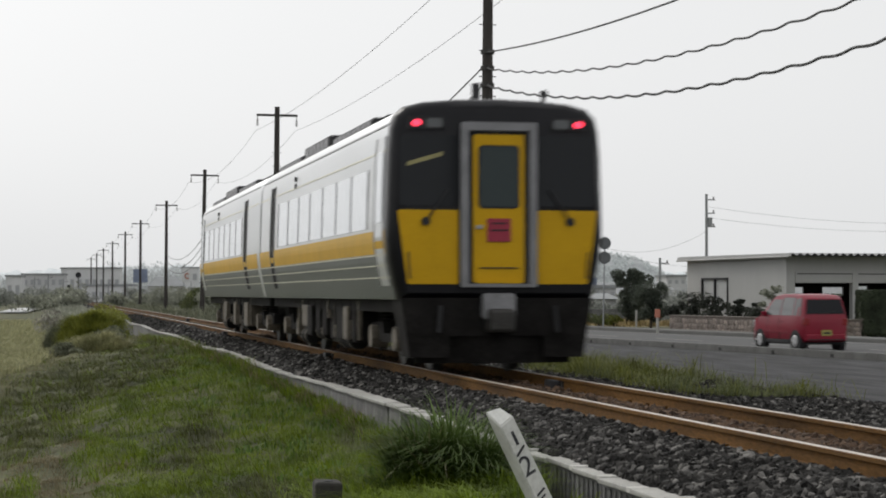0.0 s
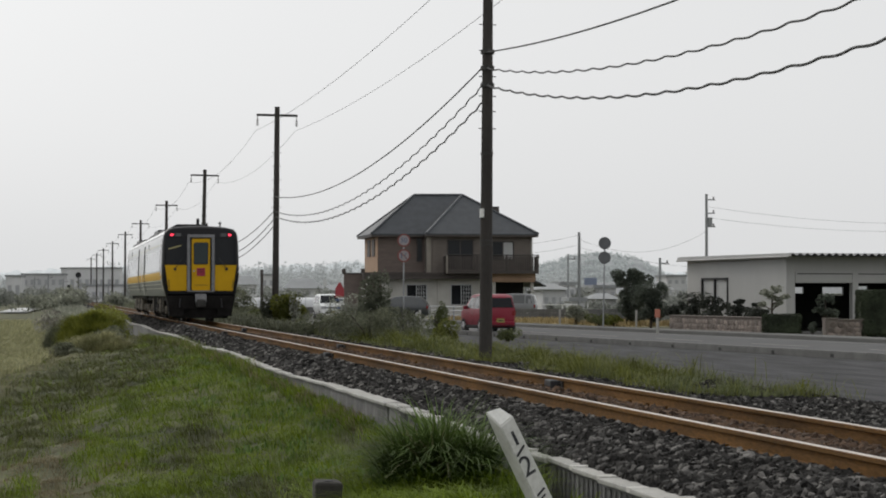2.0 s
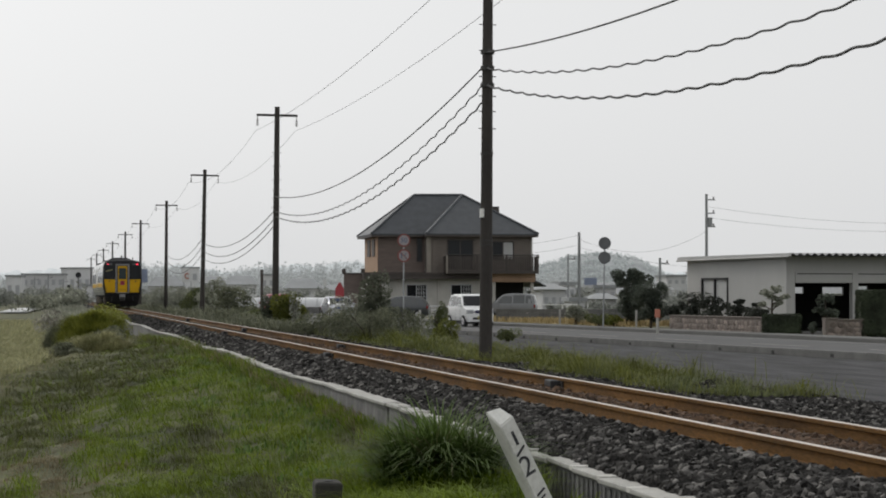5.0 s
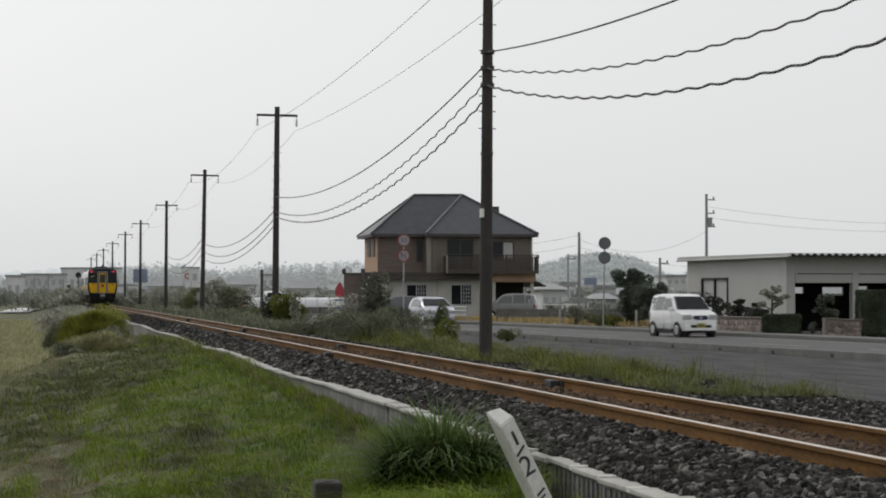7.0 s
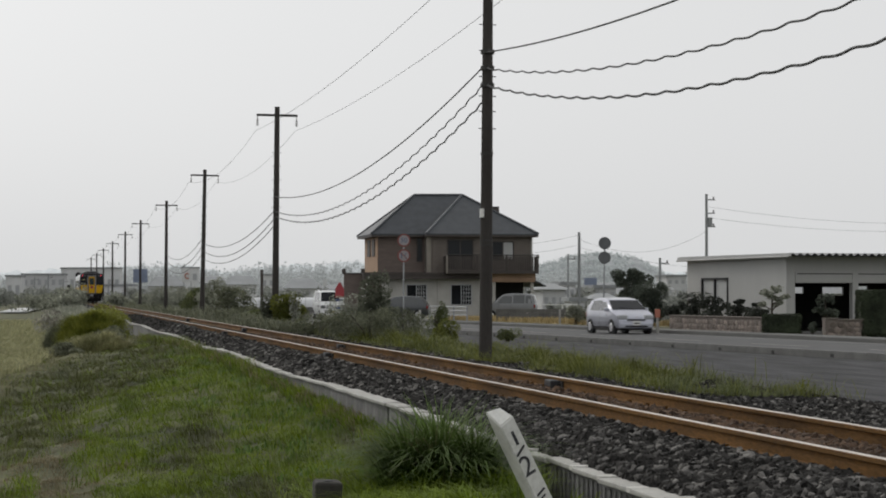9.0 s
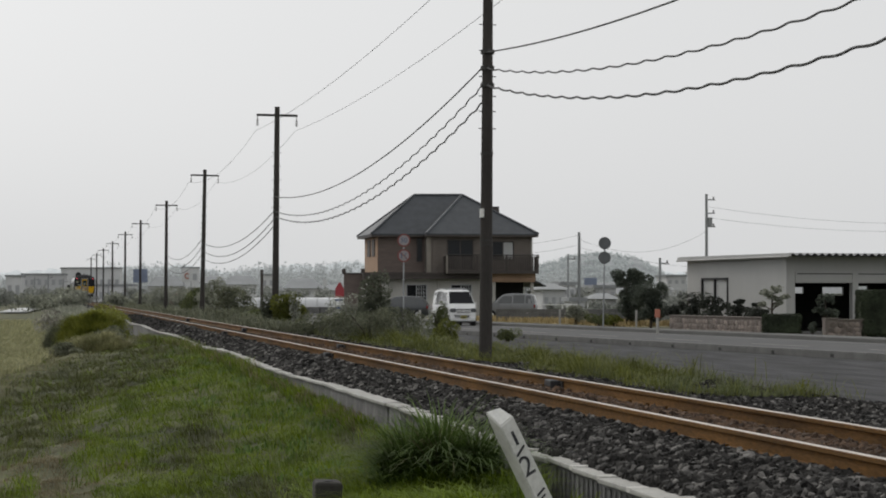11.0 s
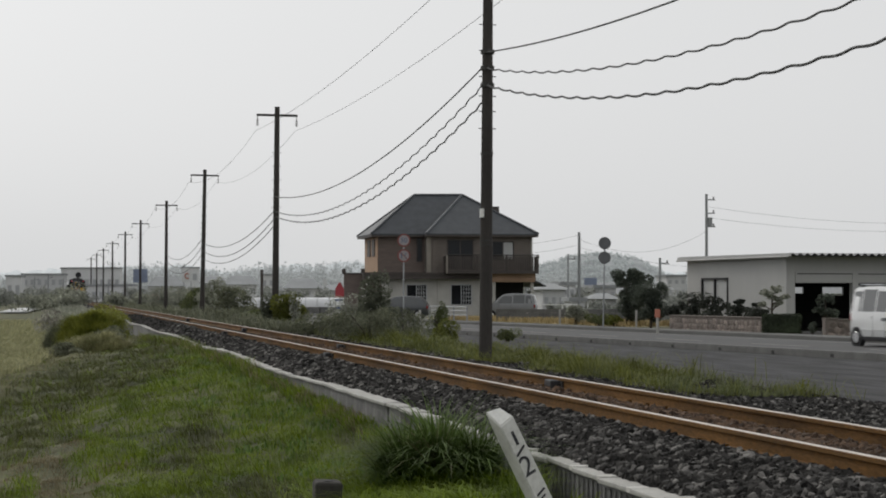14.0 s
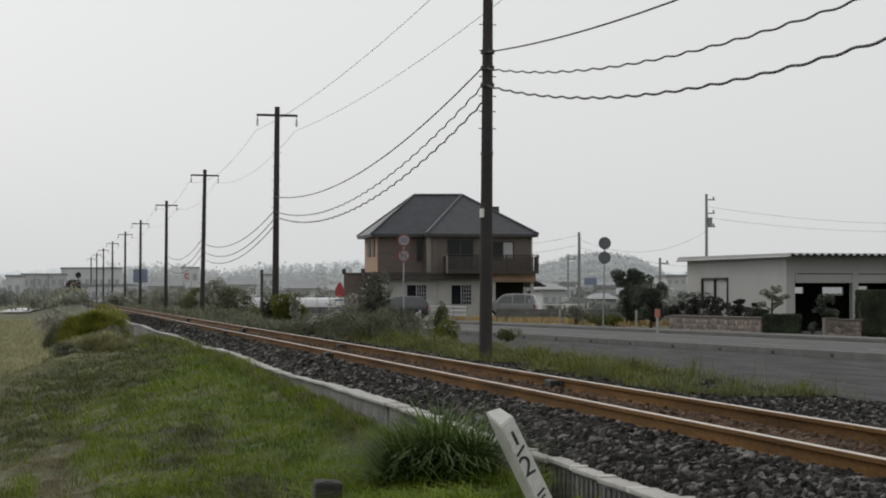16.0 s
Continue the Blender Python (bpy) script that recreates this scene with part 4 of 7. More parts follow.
wire((*P[1], 6.33), (*P[2], 5.31), 0.96, 0.018)
wire((*P[1], 5.91), (*P[2], 4.66), 1.18, 0.017, 0.018, 1.3)
wire((*P[1], 5.52), (*P[2], 4.44), 1.20, 0.020, 0.018, 1.3)
for k in range(2, 4):
    for z0, z1, sag in ((4.75, 4.35, 0.85), (4.4, 3.85, 0.95), (4.1, 3.35, 0.9)):
        if k > 2:
            z0, z1 = z1 + 0.25, z1
        wire((*P[k], z0), (*P[k + 1], z1), sag, 0.020)
for k in range(0, 9):
    for s in (-1, 1):
        wire((P[k][0] + s * 0.86, P[k][1], 8.2), (P[k + 1][0] + s * 0.86, P[k + 1][1], 8.2 if k else 8.4), 0.35 if k == 1 else 0.75, 0.007, name="thin_wire", label="thin bare wire between crossarms")


# ---------------------------------------------------------------- road signs and posts
def disc(bm, c, r, y0, y1, n=24):
    rod(bm, (c[0], y0, c[1]), (c[0], y1, c[1]), r, n=n)


def text_part(body, size, m, material, parent, name="lettering", label="", depth=0.004):
    cu = bpy.data.curves.new(name, "FONT")
    cu.body, cu.size, cu.extrude, cu.align_x, cu.align_y = body, size, depth, "CENTER", "CENTER"
    tmp = new("lettering_curve", cu)
    bpy.context.view_layer.update()
    me = bpy.data.meshes.new_from_object(tmp.evaluated_get(bpy.context.evaluated_depsgraph_get()))
    bpy.data.objects.remove(tmp)
    me.materials.clear()
    me.materials.append(material)
    ob = new(name, me)
    ob.parent, ob.matrix_basis = parent, m
    if label:
        tagged(ob, label)
    return ob


def road_sign(side, depth, front, tilt=0.0):
    x, y = at(side, depth)
    s = thing("road_sign", pose(x, y, ROAD_Z - 0.05, 0, tilt, -YAW + (4 if front else -6)), "two round red-ringed road signs on a thin grey post, 50 above" if front else "grey backs of two round road signs on a post", "road sign", "road signs")
    part("post", rodm((0, 0, 0), (0, 0, 4.25), 0.035, n=8), M_STEEL, s)
    for k, z in enumerate((4.03, 3.36)):
        bm = bmesh.new()
        disc(bm, (0, z), 0.285, -0.06, -0.045)
        plate = part("sign_plate", bm, M_SIGN_RED if front else M_SIGN_BACK, s, "red-ringed round plate" if front else "grey back of a round plate")
        if front:
            bm = bmesh.new()
            disc(bm, (0, z), 0.225, -0.066, -0.058)
            part("sign_face", bm, M_SIGN_WHITE, plate)
            if k == 0:
                text_part("50", 0.30, pose(0, -0.067, z, 90, 0, 0), M_SIGN_BLUE, plate, "sign_number", "blue number 50")
            else:
                bm = bmesh.new()
                tube(bm, [(-0.10, -0.07, z - 0.12), (-0.10, -0.07, z + 0.10), (-0.13, -0.07, z + 0.04)], 0.02, 5)
                tube(bm, [(0.10, -0.07, z - 0.12), (0.02, -0.07, z - 0.02), (0.10, -0.07, z + 0.12)], 0.02, 5)
                part("sign_symbol", bm, M_SIGN_BLUE, plate)
                bm = bmesh.new()
                rod(bm, (-0.15, -0.072, z + 0.16), (0.16, -0.072, z - 0.15), 0.022, n=4)
                part("sign_slash", bm, M_SIGN_RED, plate)
        else:
            part("sign_bracket", boxm(-0.2, 0.2, -0.045, 0.0, z - 0.03, z + 0.03), M_STEEL, plate)
            part("sign_clamp", boxm(-0.06, 0.06, -0.04, 0.05, z - 0.08, z + 0.08), M_STEEL, plate)
    return s


road_sign(-1.73, 91.0, True, 0.3)
road_sign(7.37, 96.0, False, 1.2)


def stake(side, depth, h, material, w=0.05, label="thin weathered stake beside the road", name="stake"):
    x, y = at(side, depth)
    s = thing(name, pose(x, y, ROAD_Z - 0.1), label, "stake")
    part("shaft", boxm(-w, w, -w, w, 0, h, bevel=0.01), material, s)
    part("cap", boxm(-w * 1.15, w * 1.15, -w * 1.15, w * 1.15, h, h + 0.03), material, s)
    return s


stake(-9.3, 107, 2.95, M_TRIM_BROWN, 0.07, "slim dark post behind the bushes", "dark_post")
stake(-0.95, 86, 1.05, M_CONC_TOP, 0.045, "pale concrete stake among the bushes")
stake(-1.55, 86, 1.0, M_CONC_TOP, 0.035, "pale concrete stake among the bushes")
stake(8.9, 96, 0.95, M_CONC_TOP, 0.04, "pale marker stake at the verge")
stake(5.83, 104, 0.95, M_CONC_TOP, 0.04, "pale marker stake at the verge")


def build_marker():
    """A white post with a red head by the garden wall."""
    x, y = at(8.95, 87.0)
    s = thing("hydrant_marker", pose(x, y, ROAD_Z), "white marker post with a faded red head", "marker post")
    part("post", boxm(-0.05, 0.05, -0.05, 0.05, 0, 0.65, bevel=0.01), M_CONC_TOP, s)
    part("head", boxm(-0.11, 0.11, -0.05, 0.05, 0.65, 1.0, bevel=0.02), M_ORANGE, s, "faded red head")


build_marker()


def build_guard(a0, a1, off, z):
    g = thing("guard_rail", pose(0, 0, 0), "grey pipe guard fence along the verge", "guard rail")
    for r in (0.35, 0.60, 0.82):
        bm = bmesh.new()
        tube(bm, [(*road_at(off, a0 + (a1 - a0) * i / 10), z + r) for i in range(11)], 0.032)
        part("rail", bm, M_STEEL, g)
    n = int((a1 - a0) / 2.2)
    for i in range(n + 1):
        x, y = road_at(off, a0 + (a1 - a0) * i / n)
        part("post", rodm((x, y, z - 0.05), (x, y, z + 0.86), 0.05, n=8), M_STEEL, g)


build_guard(58, 66, 7.0, ROAD_Z + 0.08)
# slab of straw-coloured verge by the house
strip("verge", 7.7, 12.5, 35, 70, ROAD_Z + 0.12, M_STRAW, "straw-coloured dry grass verge", "verge", 20)


# ---------------------------------------------------------------- house
def window(parent, x0, x1, z0, z1, y, panes=2, curtain=False, grid=0, dark=False):
    """A framed window in a wall that faces -y."""
    w = part("window", boxm(x0, x1, y - 0.01, y + 0.04, z0, z1), M_DARK_GLASS, parent, "dark glazed window")
    f = 0.06
    fr = M_TRIM_BROWN if dark else M_ALU
    for a, b, c, d in ((x0 - f, x0, z0 - f, z1 + f), (x1, x1 + f, z0 - f, z1 + f), (x0, x1, z0 - f, z0), (x0, x1, z1, z1 + f)):
        part("window_frame", boxm(a, b, y - 0.05, y + 0.03, c, d), fr, w)
    for i in range(1, panes):
        xm = x0 + (x1 - x0) * i / panes
        part("mullion", boxm(xm - 0.03, xm + 0.03, y - 0.035, y + 0.02, z0, z1), fr, w)
    if curtain:
        part("curtain", boxm(x0 + (x1 - x0) * 0.5, x1 - 0.03, y - 0.016, y - 0.011, z0 + 0.03, z1 - 0.03), M_CURTAIN, w, "pale curtain behind the glass")
    if grid:
        for i in range(1, grid):
            xm = x0 + (x1 - x0) * (0.5 + 0.5 * i / grid)
            part("grille_bar", boxm(xm - 0.018, xm + 0.018, y - 0.07, y - 0.05, z0, z1), M_ALU, w)
        for i in range(1, 5):
            zm = z0 + (z1 - z0) * i / 5
            part("grille_bar", boxm((x0 + x1) / 2, x1, y - 0.068, y - 0.052, zm - 0.018, zm + 0.018), M_ALU, w)
    return w


def build_house():
    x, y = at(-4.25, 140)
    h = thing("house", pose(x, y, -0.6, 0, 0, -YAW + 10), "two-storey house, brown above and pale below, under dark slates", "house")
    W, D, STEP = 10.55, 7.2, 3.2
    F = 3.08
    # ground floor in pale render, with a deep open porch
    part("wall", boxm(0.25, 7.9, 0.6, D, 0, F - 0.35), M_WALL_WHITE, h, "off-white rendered ground floor")
    part("wall", boxm(7.9, W, 3.2, D, 0, F - 0.35), M_DARK_IN, h, "back wall of the open porch, painted dark as its shade")
    for px_ in (7.72, 10.35):
        part("porch_post", boxm(px_, px_ + 0.2, -0.1, 0.1, 0, F - 0.4), M_WALL_WHITE, h)
    part("porch_beam", boxm(7.6, W + 0.1, -0.35, 0.0, F - 0.62, F - 0.02), M_WALL_TAN, h, "reddish tan porch beam")
    # band and low roof between the storeys
    part("floor_band", boxm(-1.1, W + 0.1, -0.25, D + 0.1, F - 0.42, F), M_TRIM_BROWN, h, "dark band between the storeys")
    part("fascia", boxm(-1.15, 7.55, -0.32, -0.25, F - 0.12, F + 0.03), M_TRIM_BROWN, h)
    bm = bmesh.new()
    loft(bm, [[(W + 0.05, -0.4, F - 0.5), (W + 0.8, -0.4, F - 0.85), (W + 0.8, -0.4, F - 0.93), (W + 0.05, -0.4, F - 0.62)], [(W + 0.05, D, F - 0.5), (W + 0.8, D, F - 0.85), (W + 0.8, D, F - 0.93), (W + 0.05, D, F - 0.62)]])
    part("side_canopy", bm, M_ROOF_TILE, h)
    # upper floor
    part("wall", boxm(0, STEP, 0.9, D, F, 5.72), M_WALL_BROWN, h, "brown siding of the recessed upper bay")
    part("wall", boxm(STEP, W - 0.2, 0.0, D, F, 5.72), M_WALL_TAUPE, h, "grey-brown siding of the upper floor")
    # tan sheet on the end wall puts the warm sunlight into its colour
    part("gable_wall", boxm(-0.03, 0.0, 0.9, D, F, 5.72), M_WALL_TAN, h, "end wall painted tan for the sunlight on it")
    for sx in (STEP - 0.02, STEP + 0.42):
        part("corner_board", boxm(sx, sx + 0.30, -0.05, 0.0, F, 5.72), M_CORNER if sx < STEP + 0.1 else M_WALL_TAUPE, h)
    part("corner_board", boxm(W - 0.2, W - 0.06, -0.05, 0.1, F, 5.72), M_CORNER, h)
    # end-wall shutters
    for yy in (2.0, 4.2):
        part("shutter", boxm(-0.09, -0.03, yy, yy + 1.3, F + 1.15, F + 2.3), M_TRIM_BROWN, h, "dark louvred shutter")
    # windows
    window(h, 1.95, 3.25, 0.95, 2.25, 0.6, 2, grid=4)
    window(h, 5.0, 6.35, 0.95, 2.25, 0.6, 2, grid=4)
    window(h, 4.65, 6.35, F + 0.25, F + 2.2, 0.0, 2, dark=True)
    window(h, 7.75, 9.15, F + 0.9, F + 2.1, 0.0, 2, curtain=True, dark=True)
    window(h, 2.7, 3.0, F + 0.8, F + 2.3, 0.9, 1, dark=True)
    part("vent_pipe", rodm((4.05, 0.55, 0.3), (4.05, 0.55, 2.6), 0.05), M_WALL_WHITE, h, "white downpipe")
    part("gutter_pipe", rodm((W - 0.12, -0.1, F), (W - 0.12, -0.1, 5.7), 0.045), M_WALL_WHITE, h)
    # balcony
    bal = part("balcony", boxm(4.35, W + 0.15, -1.05, -0.95, F - 0.05, F + 0.12), M_TRIM_BROWN, h, "dark brown slatted balcony")
    for k in range(50):
        sx = 4.36 + k * (W - 4.28) / 50
        part("slat", boxm(sx, sx + 0.085, -1.03, -0.99, F + 0.12, F + 1.12), M_TRIM_BROWN, bal)
    for sx in (4.35, 6.4, 8.45, W + 0.05):
        part("balcony_post", boxm(sx, sx + 0.1, -1.06, -0.96, F - 0.05, F + 1.2), M_CORNER if sx < 5 else M_TRIM_BROWN, bal)
    for s in (4.35, W + 0.05):
        part("balcony_side", boxm(s, s + 0.1, -0.95, 0.0, F - 0.05, F + 1.1), M_TRIM_BROWN, bal)
    part("balcony_floor", boxm(4.35, W + 0.15, -0.95, 0.0, F - 0.05, F + 0.08), M_TRIM_BROWN, bal)
    part("hand_rail", rodm((4.35, -1.0, F + 1.2), (W + 0.15, -1.0, F + 1.2), 0.035), M_STEEL_DK, bal)
    for zz in (F + 0.45, F + 1.0):
        part("wall_lamp", boxm(W + 0.16, W + 0.24, -0.9, -0.8, zz, zz + 0.12), M_PAINT_W, bal)
    # roof: hipped, with a forward hip
    E, R = 5.72, 8.50
    o = 0.5
    pts = {"A": (-o, D + o, E), "B": (-o, 0.9 - o, E), "C": (STEP - 0.1, 0.9 - o, E), "D": (STEP - 0.1, -o, E), "E": (W + 0.25, -o, E), "F": (W + 0.25, D + o, E),
           "R1": (2.98, 3.9, R), "R2": (6.35, 3.9, R + 0.03)}
    for name, keys in (("roof", ("A", "B", "R1")), ("roof", ("B", "C", "R2", "R1")), ("roof", ("C", "D", "R2")), ("roof", ("D", "E", "R2")), ("roof", ("E", "F", "R2")), ("roof", ("F", "A", "R1", "R2"))):
        bm = bmesh.new()
        top = [Vector(pts[k]) for k in keys]
        loft(bm, [[p + Vector((0, 0, -0.10)) for p in top], top])
        slope = part(name, bm, M_ROOF_TILE, h, "dark slate roof slope")
    # the forward hip's cap is painted lighter, as if catching the light
    for a, b in (("R1", "R2"), ("D", "R2"), ("R1", "B"), ("R2", "E"), ("R1", "A")):
        part("ridge_cap", rodm(Vector(pts[a]) + Vector((0, 0, 0.02)), Vector(pts[b]) + Vector((0, 0, 0.02)), 0.085, n=8), M_ROOF_TILE if a != "D" else M_RIDGE_LIT, h)
    bm = bmesh.new()
    box(bm, -o, W + 0.25, 0.4, D + o, E - 0.2, E - 0.08)
    box(bm, STEP - 0.1, W + 0.25, -o, 0.4, E - 0.2, E - 0.08)
    part("eaves", bm, M_TRIM_BROWN, h, "dark eaves board")
    part("chimney", boxm(8.45, 8.95, 3.7, 4.2, 6.7, 7.75, bevel=0.02), M_TRIM_BROWN, h)
    # garden wall and pergola at the end of the house
    part("terrace_wall", boxm(-2.3, 0.25, 0.9, 1.1, 0, F - 0.1), M_WALL_BROWN, h, "brown terrace wall")
    part("terrace_coping", boxm(-2.4, 0.25, 0.85, 1.15, F - 0.1, F), M_TRIM_BROWN, h)
    for xx in (-2.3, -1.0):
        part("terrace_post", boxm(xx - 0.12, xx + 0.12, 0.88, 1.12, F, F + 0.28), M_TRIM_BROWN, h)


build_house()


# ---------------------------------------------------------------- open-fronted garage building
def build_garage():
    x, y = at(14.75, 90)
    g = thing("garage", pose(x, y, -0.62, 0, 0, 17 - YAW), "long low pale-grey garage with corrugated roof and open bays", "garage")
    L, W = 10.4, 12.5
    # side wall with an opening for its window
    wy0, wy1, wz0, wz1 = 5.75, 8.7, 1.05, 2.42
    for a, b, c, d in ((0, wy0, 0, 3.3), (wy1, L, 0, 3.25), (wy0, wy1, 0, wz0), (wy0, wy1, wz1, 3.28)):
        part("side_wall", boxm(0, 0.15, a, b, c, d), M_WALL_GREY, g, "pale grey side wall")
    win = part("window", boxm(0.05, 0.08, wy0, wy1, wz0, wz1), M_CURTAIN, g, "sliding window with a pale blind drawn behind it")
    for a, b, c, d in ((wy0, wy0 + 0.1, wz0, wz1), (wy1 - 0.1, wy1, wz0, wz1), (wy0 + 0.1, wy1 - 0.1, wz1 - 0.09, wz1), (wy0 + 0.1, wy1 - 0.1, wz0, wz0 + 0.08), ((wy0 + wy1) / 2 - 0.05, (wy0 + wy1) / 2 + 0.05, wz0, wz1)):
        part("window_frame", boxm(-0.04, 0.05, a, b, c, d), M_TRIM, win, "dark window frame")
    # front: corner pier, lintel, posts
    part("corner_pier", boxm(0, 0.42, -0.15, 0, 0, 3.3), M_WALL_GREY, g)
    part("lintel", boxm(0.42, W, -0.1, 0.1, 2.62, 3.3), M_WALL_GREY, g, "grey panel above the bays")
    part("beam", boxm(0.42, W, -0.2, 0.15, 2.15, 2.62), M_WALL_GREY, g, "grey steel beam across the bays")
    # thin dark strip painted as the shadow line on the beam
    part("shadow_strip", boxm(0.5, W - 0.1, -0.206, -0.19, 2.52, 2.56), M_TRIM, g, "dark strip painted as a shadow line along the beam")
    for xx in (3.15, 6.4, 9.6):
        part("post", boxm(xx, xx + 0.28, -0.22, 0.08, 0, 2.62), M_WALL_GREY, g, "grey steel post")
        part("post_base", boxm(xx - 0.1, xx + 0.38, -0.3, 0.16, 0, 0.25), M_CONC, g)
    # floor, back wall with two openings, end wall
    part("floor_slab", boxm(0.15, W, 0.1, L, -0.1, 0.04), M_CONC, g)
    # back wall coloured dark for the shade deep in the bays
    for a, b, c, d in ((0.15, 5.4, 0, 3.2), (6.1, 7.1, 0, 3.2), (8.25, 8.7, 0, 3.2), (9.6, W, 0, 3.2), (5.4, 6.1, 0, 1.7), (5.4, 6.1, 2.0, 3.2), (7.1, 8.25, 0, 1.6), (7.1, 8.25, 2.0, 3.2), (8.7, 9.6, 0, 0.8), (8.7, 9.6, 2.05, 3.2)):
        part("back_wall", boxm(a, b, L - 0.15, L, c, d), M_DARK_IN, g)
    part("end_wall", boxm(W, W + 0.15, 0, L, 0, 3.3), M_WALL_GREY, g)
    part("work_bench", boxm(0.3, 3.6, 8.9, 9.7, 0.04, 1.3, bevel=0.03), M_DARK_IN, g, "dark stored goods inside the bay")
    # corrugated roof
    bm = bmesh.new()
    n = 76
    top, bot = [], []
    for i in range(n * 4 + 1):
        xx = -0.25 + (W + 0.5) * i / (n * 4)
        z = 3.37 + 0.055 * math.sin(2 * math.pi * i / 8)
        top.append((xx, z))
        bot.append((xx, z - 0.03))
    ring = top + bot[::-1]
    loft(bm, [[(a, -1.15, b) for a, b in ring], [(a, L + 0.4, b + 0.02) for a, b in ring]])
    part("roof", bm, mat("dark_corrugated_sheet", (0.07, 0.075, 0.08), 0.5, 0.3, var=0.15, scale=2), g, "dark corrugated sheet roof")
    part("fascia", boxm(-0.32, -0.26, -1.16, L + 0.42, 3.27, 3.42), M_WALL_GREY, g, "pale roof edge board")
    part("gutter", rodm((-0.36, -1.1, 3.27), (-0.36, L + 0.4, 3.25), 0.04), M_WALL_GREY, g)


build_garage()


# ---------------------------------------------------------------- garden wall of field stones
def stone_wall(side0, depth0, side1, depth1, height, name="stone_wall"):
    a, b = Vector(at(side0, depth0)), Vector(at(side1, depth1))
    d = (b - a)
    w = thing(name, pose(a.x, a.y, ROAD_Z - 0.05, 0, 0, math.degrees(math.atan2(d.y, d.x))), "low garden wall of rough brown field stones", "stone wall", kind="structure")
    L = d.length
    part("core", boxm(0, L, 0.06, 0.38, 0, height - 0.02), M_MORTAR, w)
    part("coping", boxm(-0.02, L + 0.02, 0.0, 0.42, height - 0.02, height + 0.02, bevel=0.01), M_MORTAR, w)
    rnd = random.Random(int(side0 * 10))
    shapes = []
    for k in range(6):
        bm = bmesh.new()
        bmesh.ops.create_icosphere(bm, subdivisions=1, radius=1.0)
        for v in bm.verts:
            v.co *= rnd.uniform(0.78, 1.12)
        finish(bm)
        me = bpy.data.meshes.new("stone")
        bm.to_mesh(me)
        bm.free()
        me.materials.append(M_STONE)
        shapes.append(me)
    z = 0.10
    while z < height - 0.05:
        x = rnd.uniform(0.0, 0.15)
        while x < L - 0.05:
            r = rnd.uniform(0.11, 0.22)
            ob = new("stone", rnd.choice(shapes))
            ob.parent = w
            ob.matrix_basis = Matrix.LocRotScale((x + r, 0.07, z + rnd.uniform(-0.03, 0.03)), Euler((0, rnd.uniform(-0.3, 0.3), 0)), (r * 1.08, 0.045, rnd.uniform(0.11, 0.17)))
            x += 1.85 * r
        z += 0.21
    return w


stone_wall(10.0, 92.6, 12.8, 83.4, 0.74)
stone_wall(14.55, 79.2, 15.05, 79.3, 0.75)
stone_wall(15.05, 79.6, 16.2, 80.2, 0.70)


# ---------------------------------------------------------------- leaning half-kilometre post
def build_km_post():
    x, y = at(0.90, 14.2)
    p = thing("distance_post", pose(x, y, -0.86, -4, -27, -YAW + 30), "leaning white concrete distance post with black figures", "distance post")
    bm = bmesh.new()
    w = 0.062
    secs = []
    for z, k in ((0, 1.05), (1.12, 1.0), (1.245, 0.78)):
        secs.append([(-w * k, -w * k, z), (w * k, -w * k, z), (w * k, w * k, z), (-w * k, w * k, z)])
    secs[2] = [(-w, -w, 1.17), (w * 0.98, -w, 1.185), (w * 0.95, w * 0.9, 1.255), (-w * 0.95, w * 0.9, 1.285)]
    loft(bm, secs)
    bmesh.ops.bevel(bm, geom=bm.edges[:], offset=0.008, segments=2, affect="EDGES")
    part("shaft", bm, mat("chipped_white_paint", (0.60, 0.60, 0.57), 0.8, var=0.14, scale=9, fine=40, bump=0.2), p, "chipped white painted concrete")
    ink = mat("faded_black_paint", (0.035, 0.035, 0.04), 0.8, var=0.3, scale=12, bump=0)
    part("figure_one", boxm(-0.010, 0.010, -0.067, -0.058, 1.00, 1.10), ink, p)
    bm = bmesh.new()
    rod(bm, (-0.045, -0.063, 0.935), (0.038, -0.063, 0.975), 0.009, n=4)
    part("figure_bar", bm, ink, p)
    text_part("2", 0.20, pose(-0.008, -0.064, 0.838, 90, 0, 0), ink, p, "figure_two", "black figure 2", 0.003)
    for k, z in enumerate((0.62, 0.58, 0.54)):
        bm = bmesh.new()
        rod(bm, (-0.036, -0.066, z + 0.01), (0.036 - 0.015 * k, -0.066, z + 0.03), 0.008, n=4)
        part("small_mark", bm, ink, p)


build_km_post()


def build_stub():
    x, y = at(-0.93, 16.6)
    s = thing("stub_post", pose(x, y, -0.78, 3, 2, -YAW + 10), "short dark weathered concrete stub in the grass", "boundary stone")
    part("block", boxm(-0.11, 0.11, -0.11, 0.11, 0, 0.34, bevel=0.025), mat("dark_stub", (0.035, 0.033, 0.028), 0.95, var=0.3, scale=8), s)
    part("pit", rodm((0, -0.02, 0.335), (0, -0.02, 0.345), 0.04), M_DARK_IN, s)


build_stub()


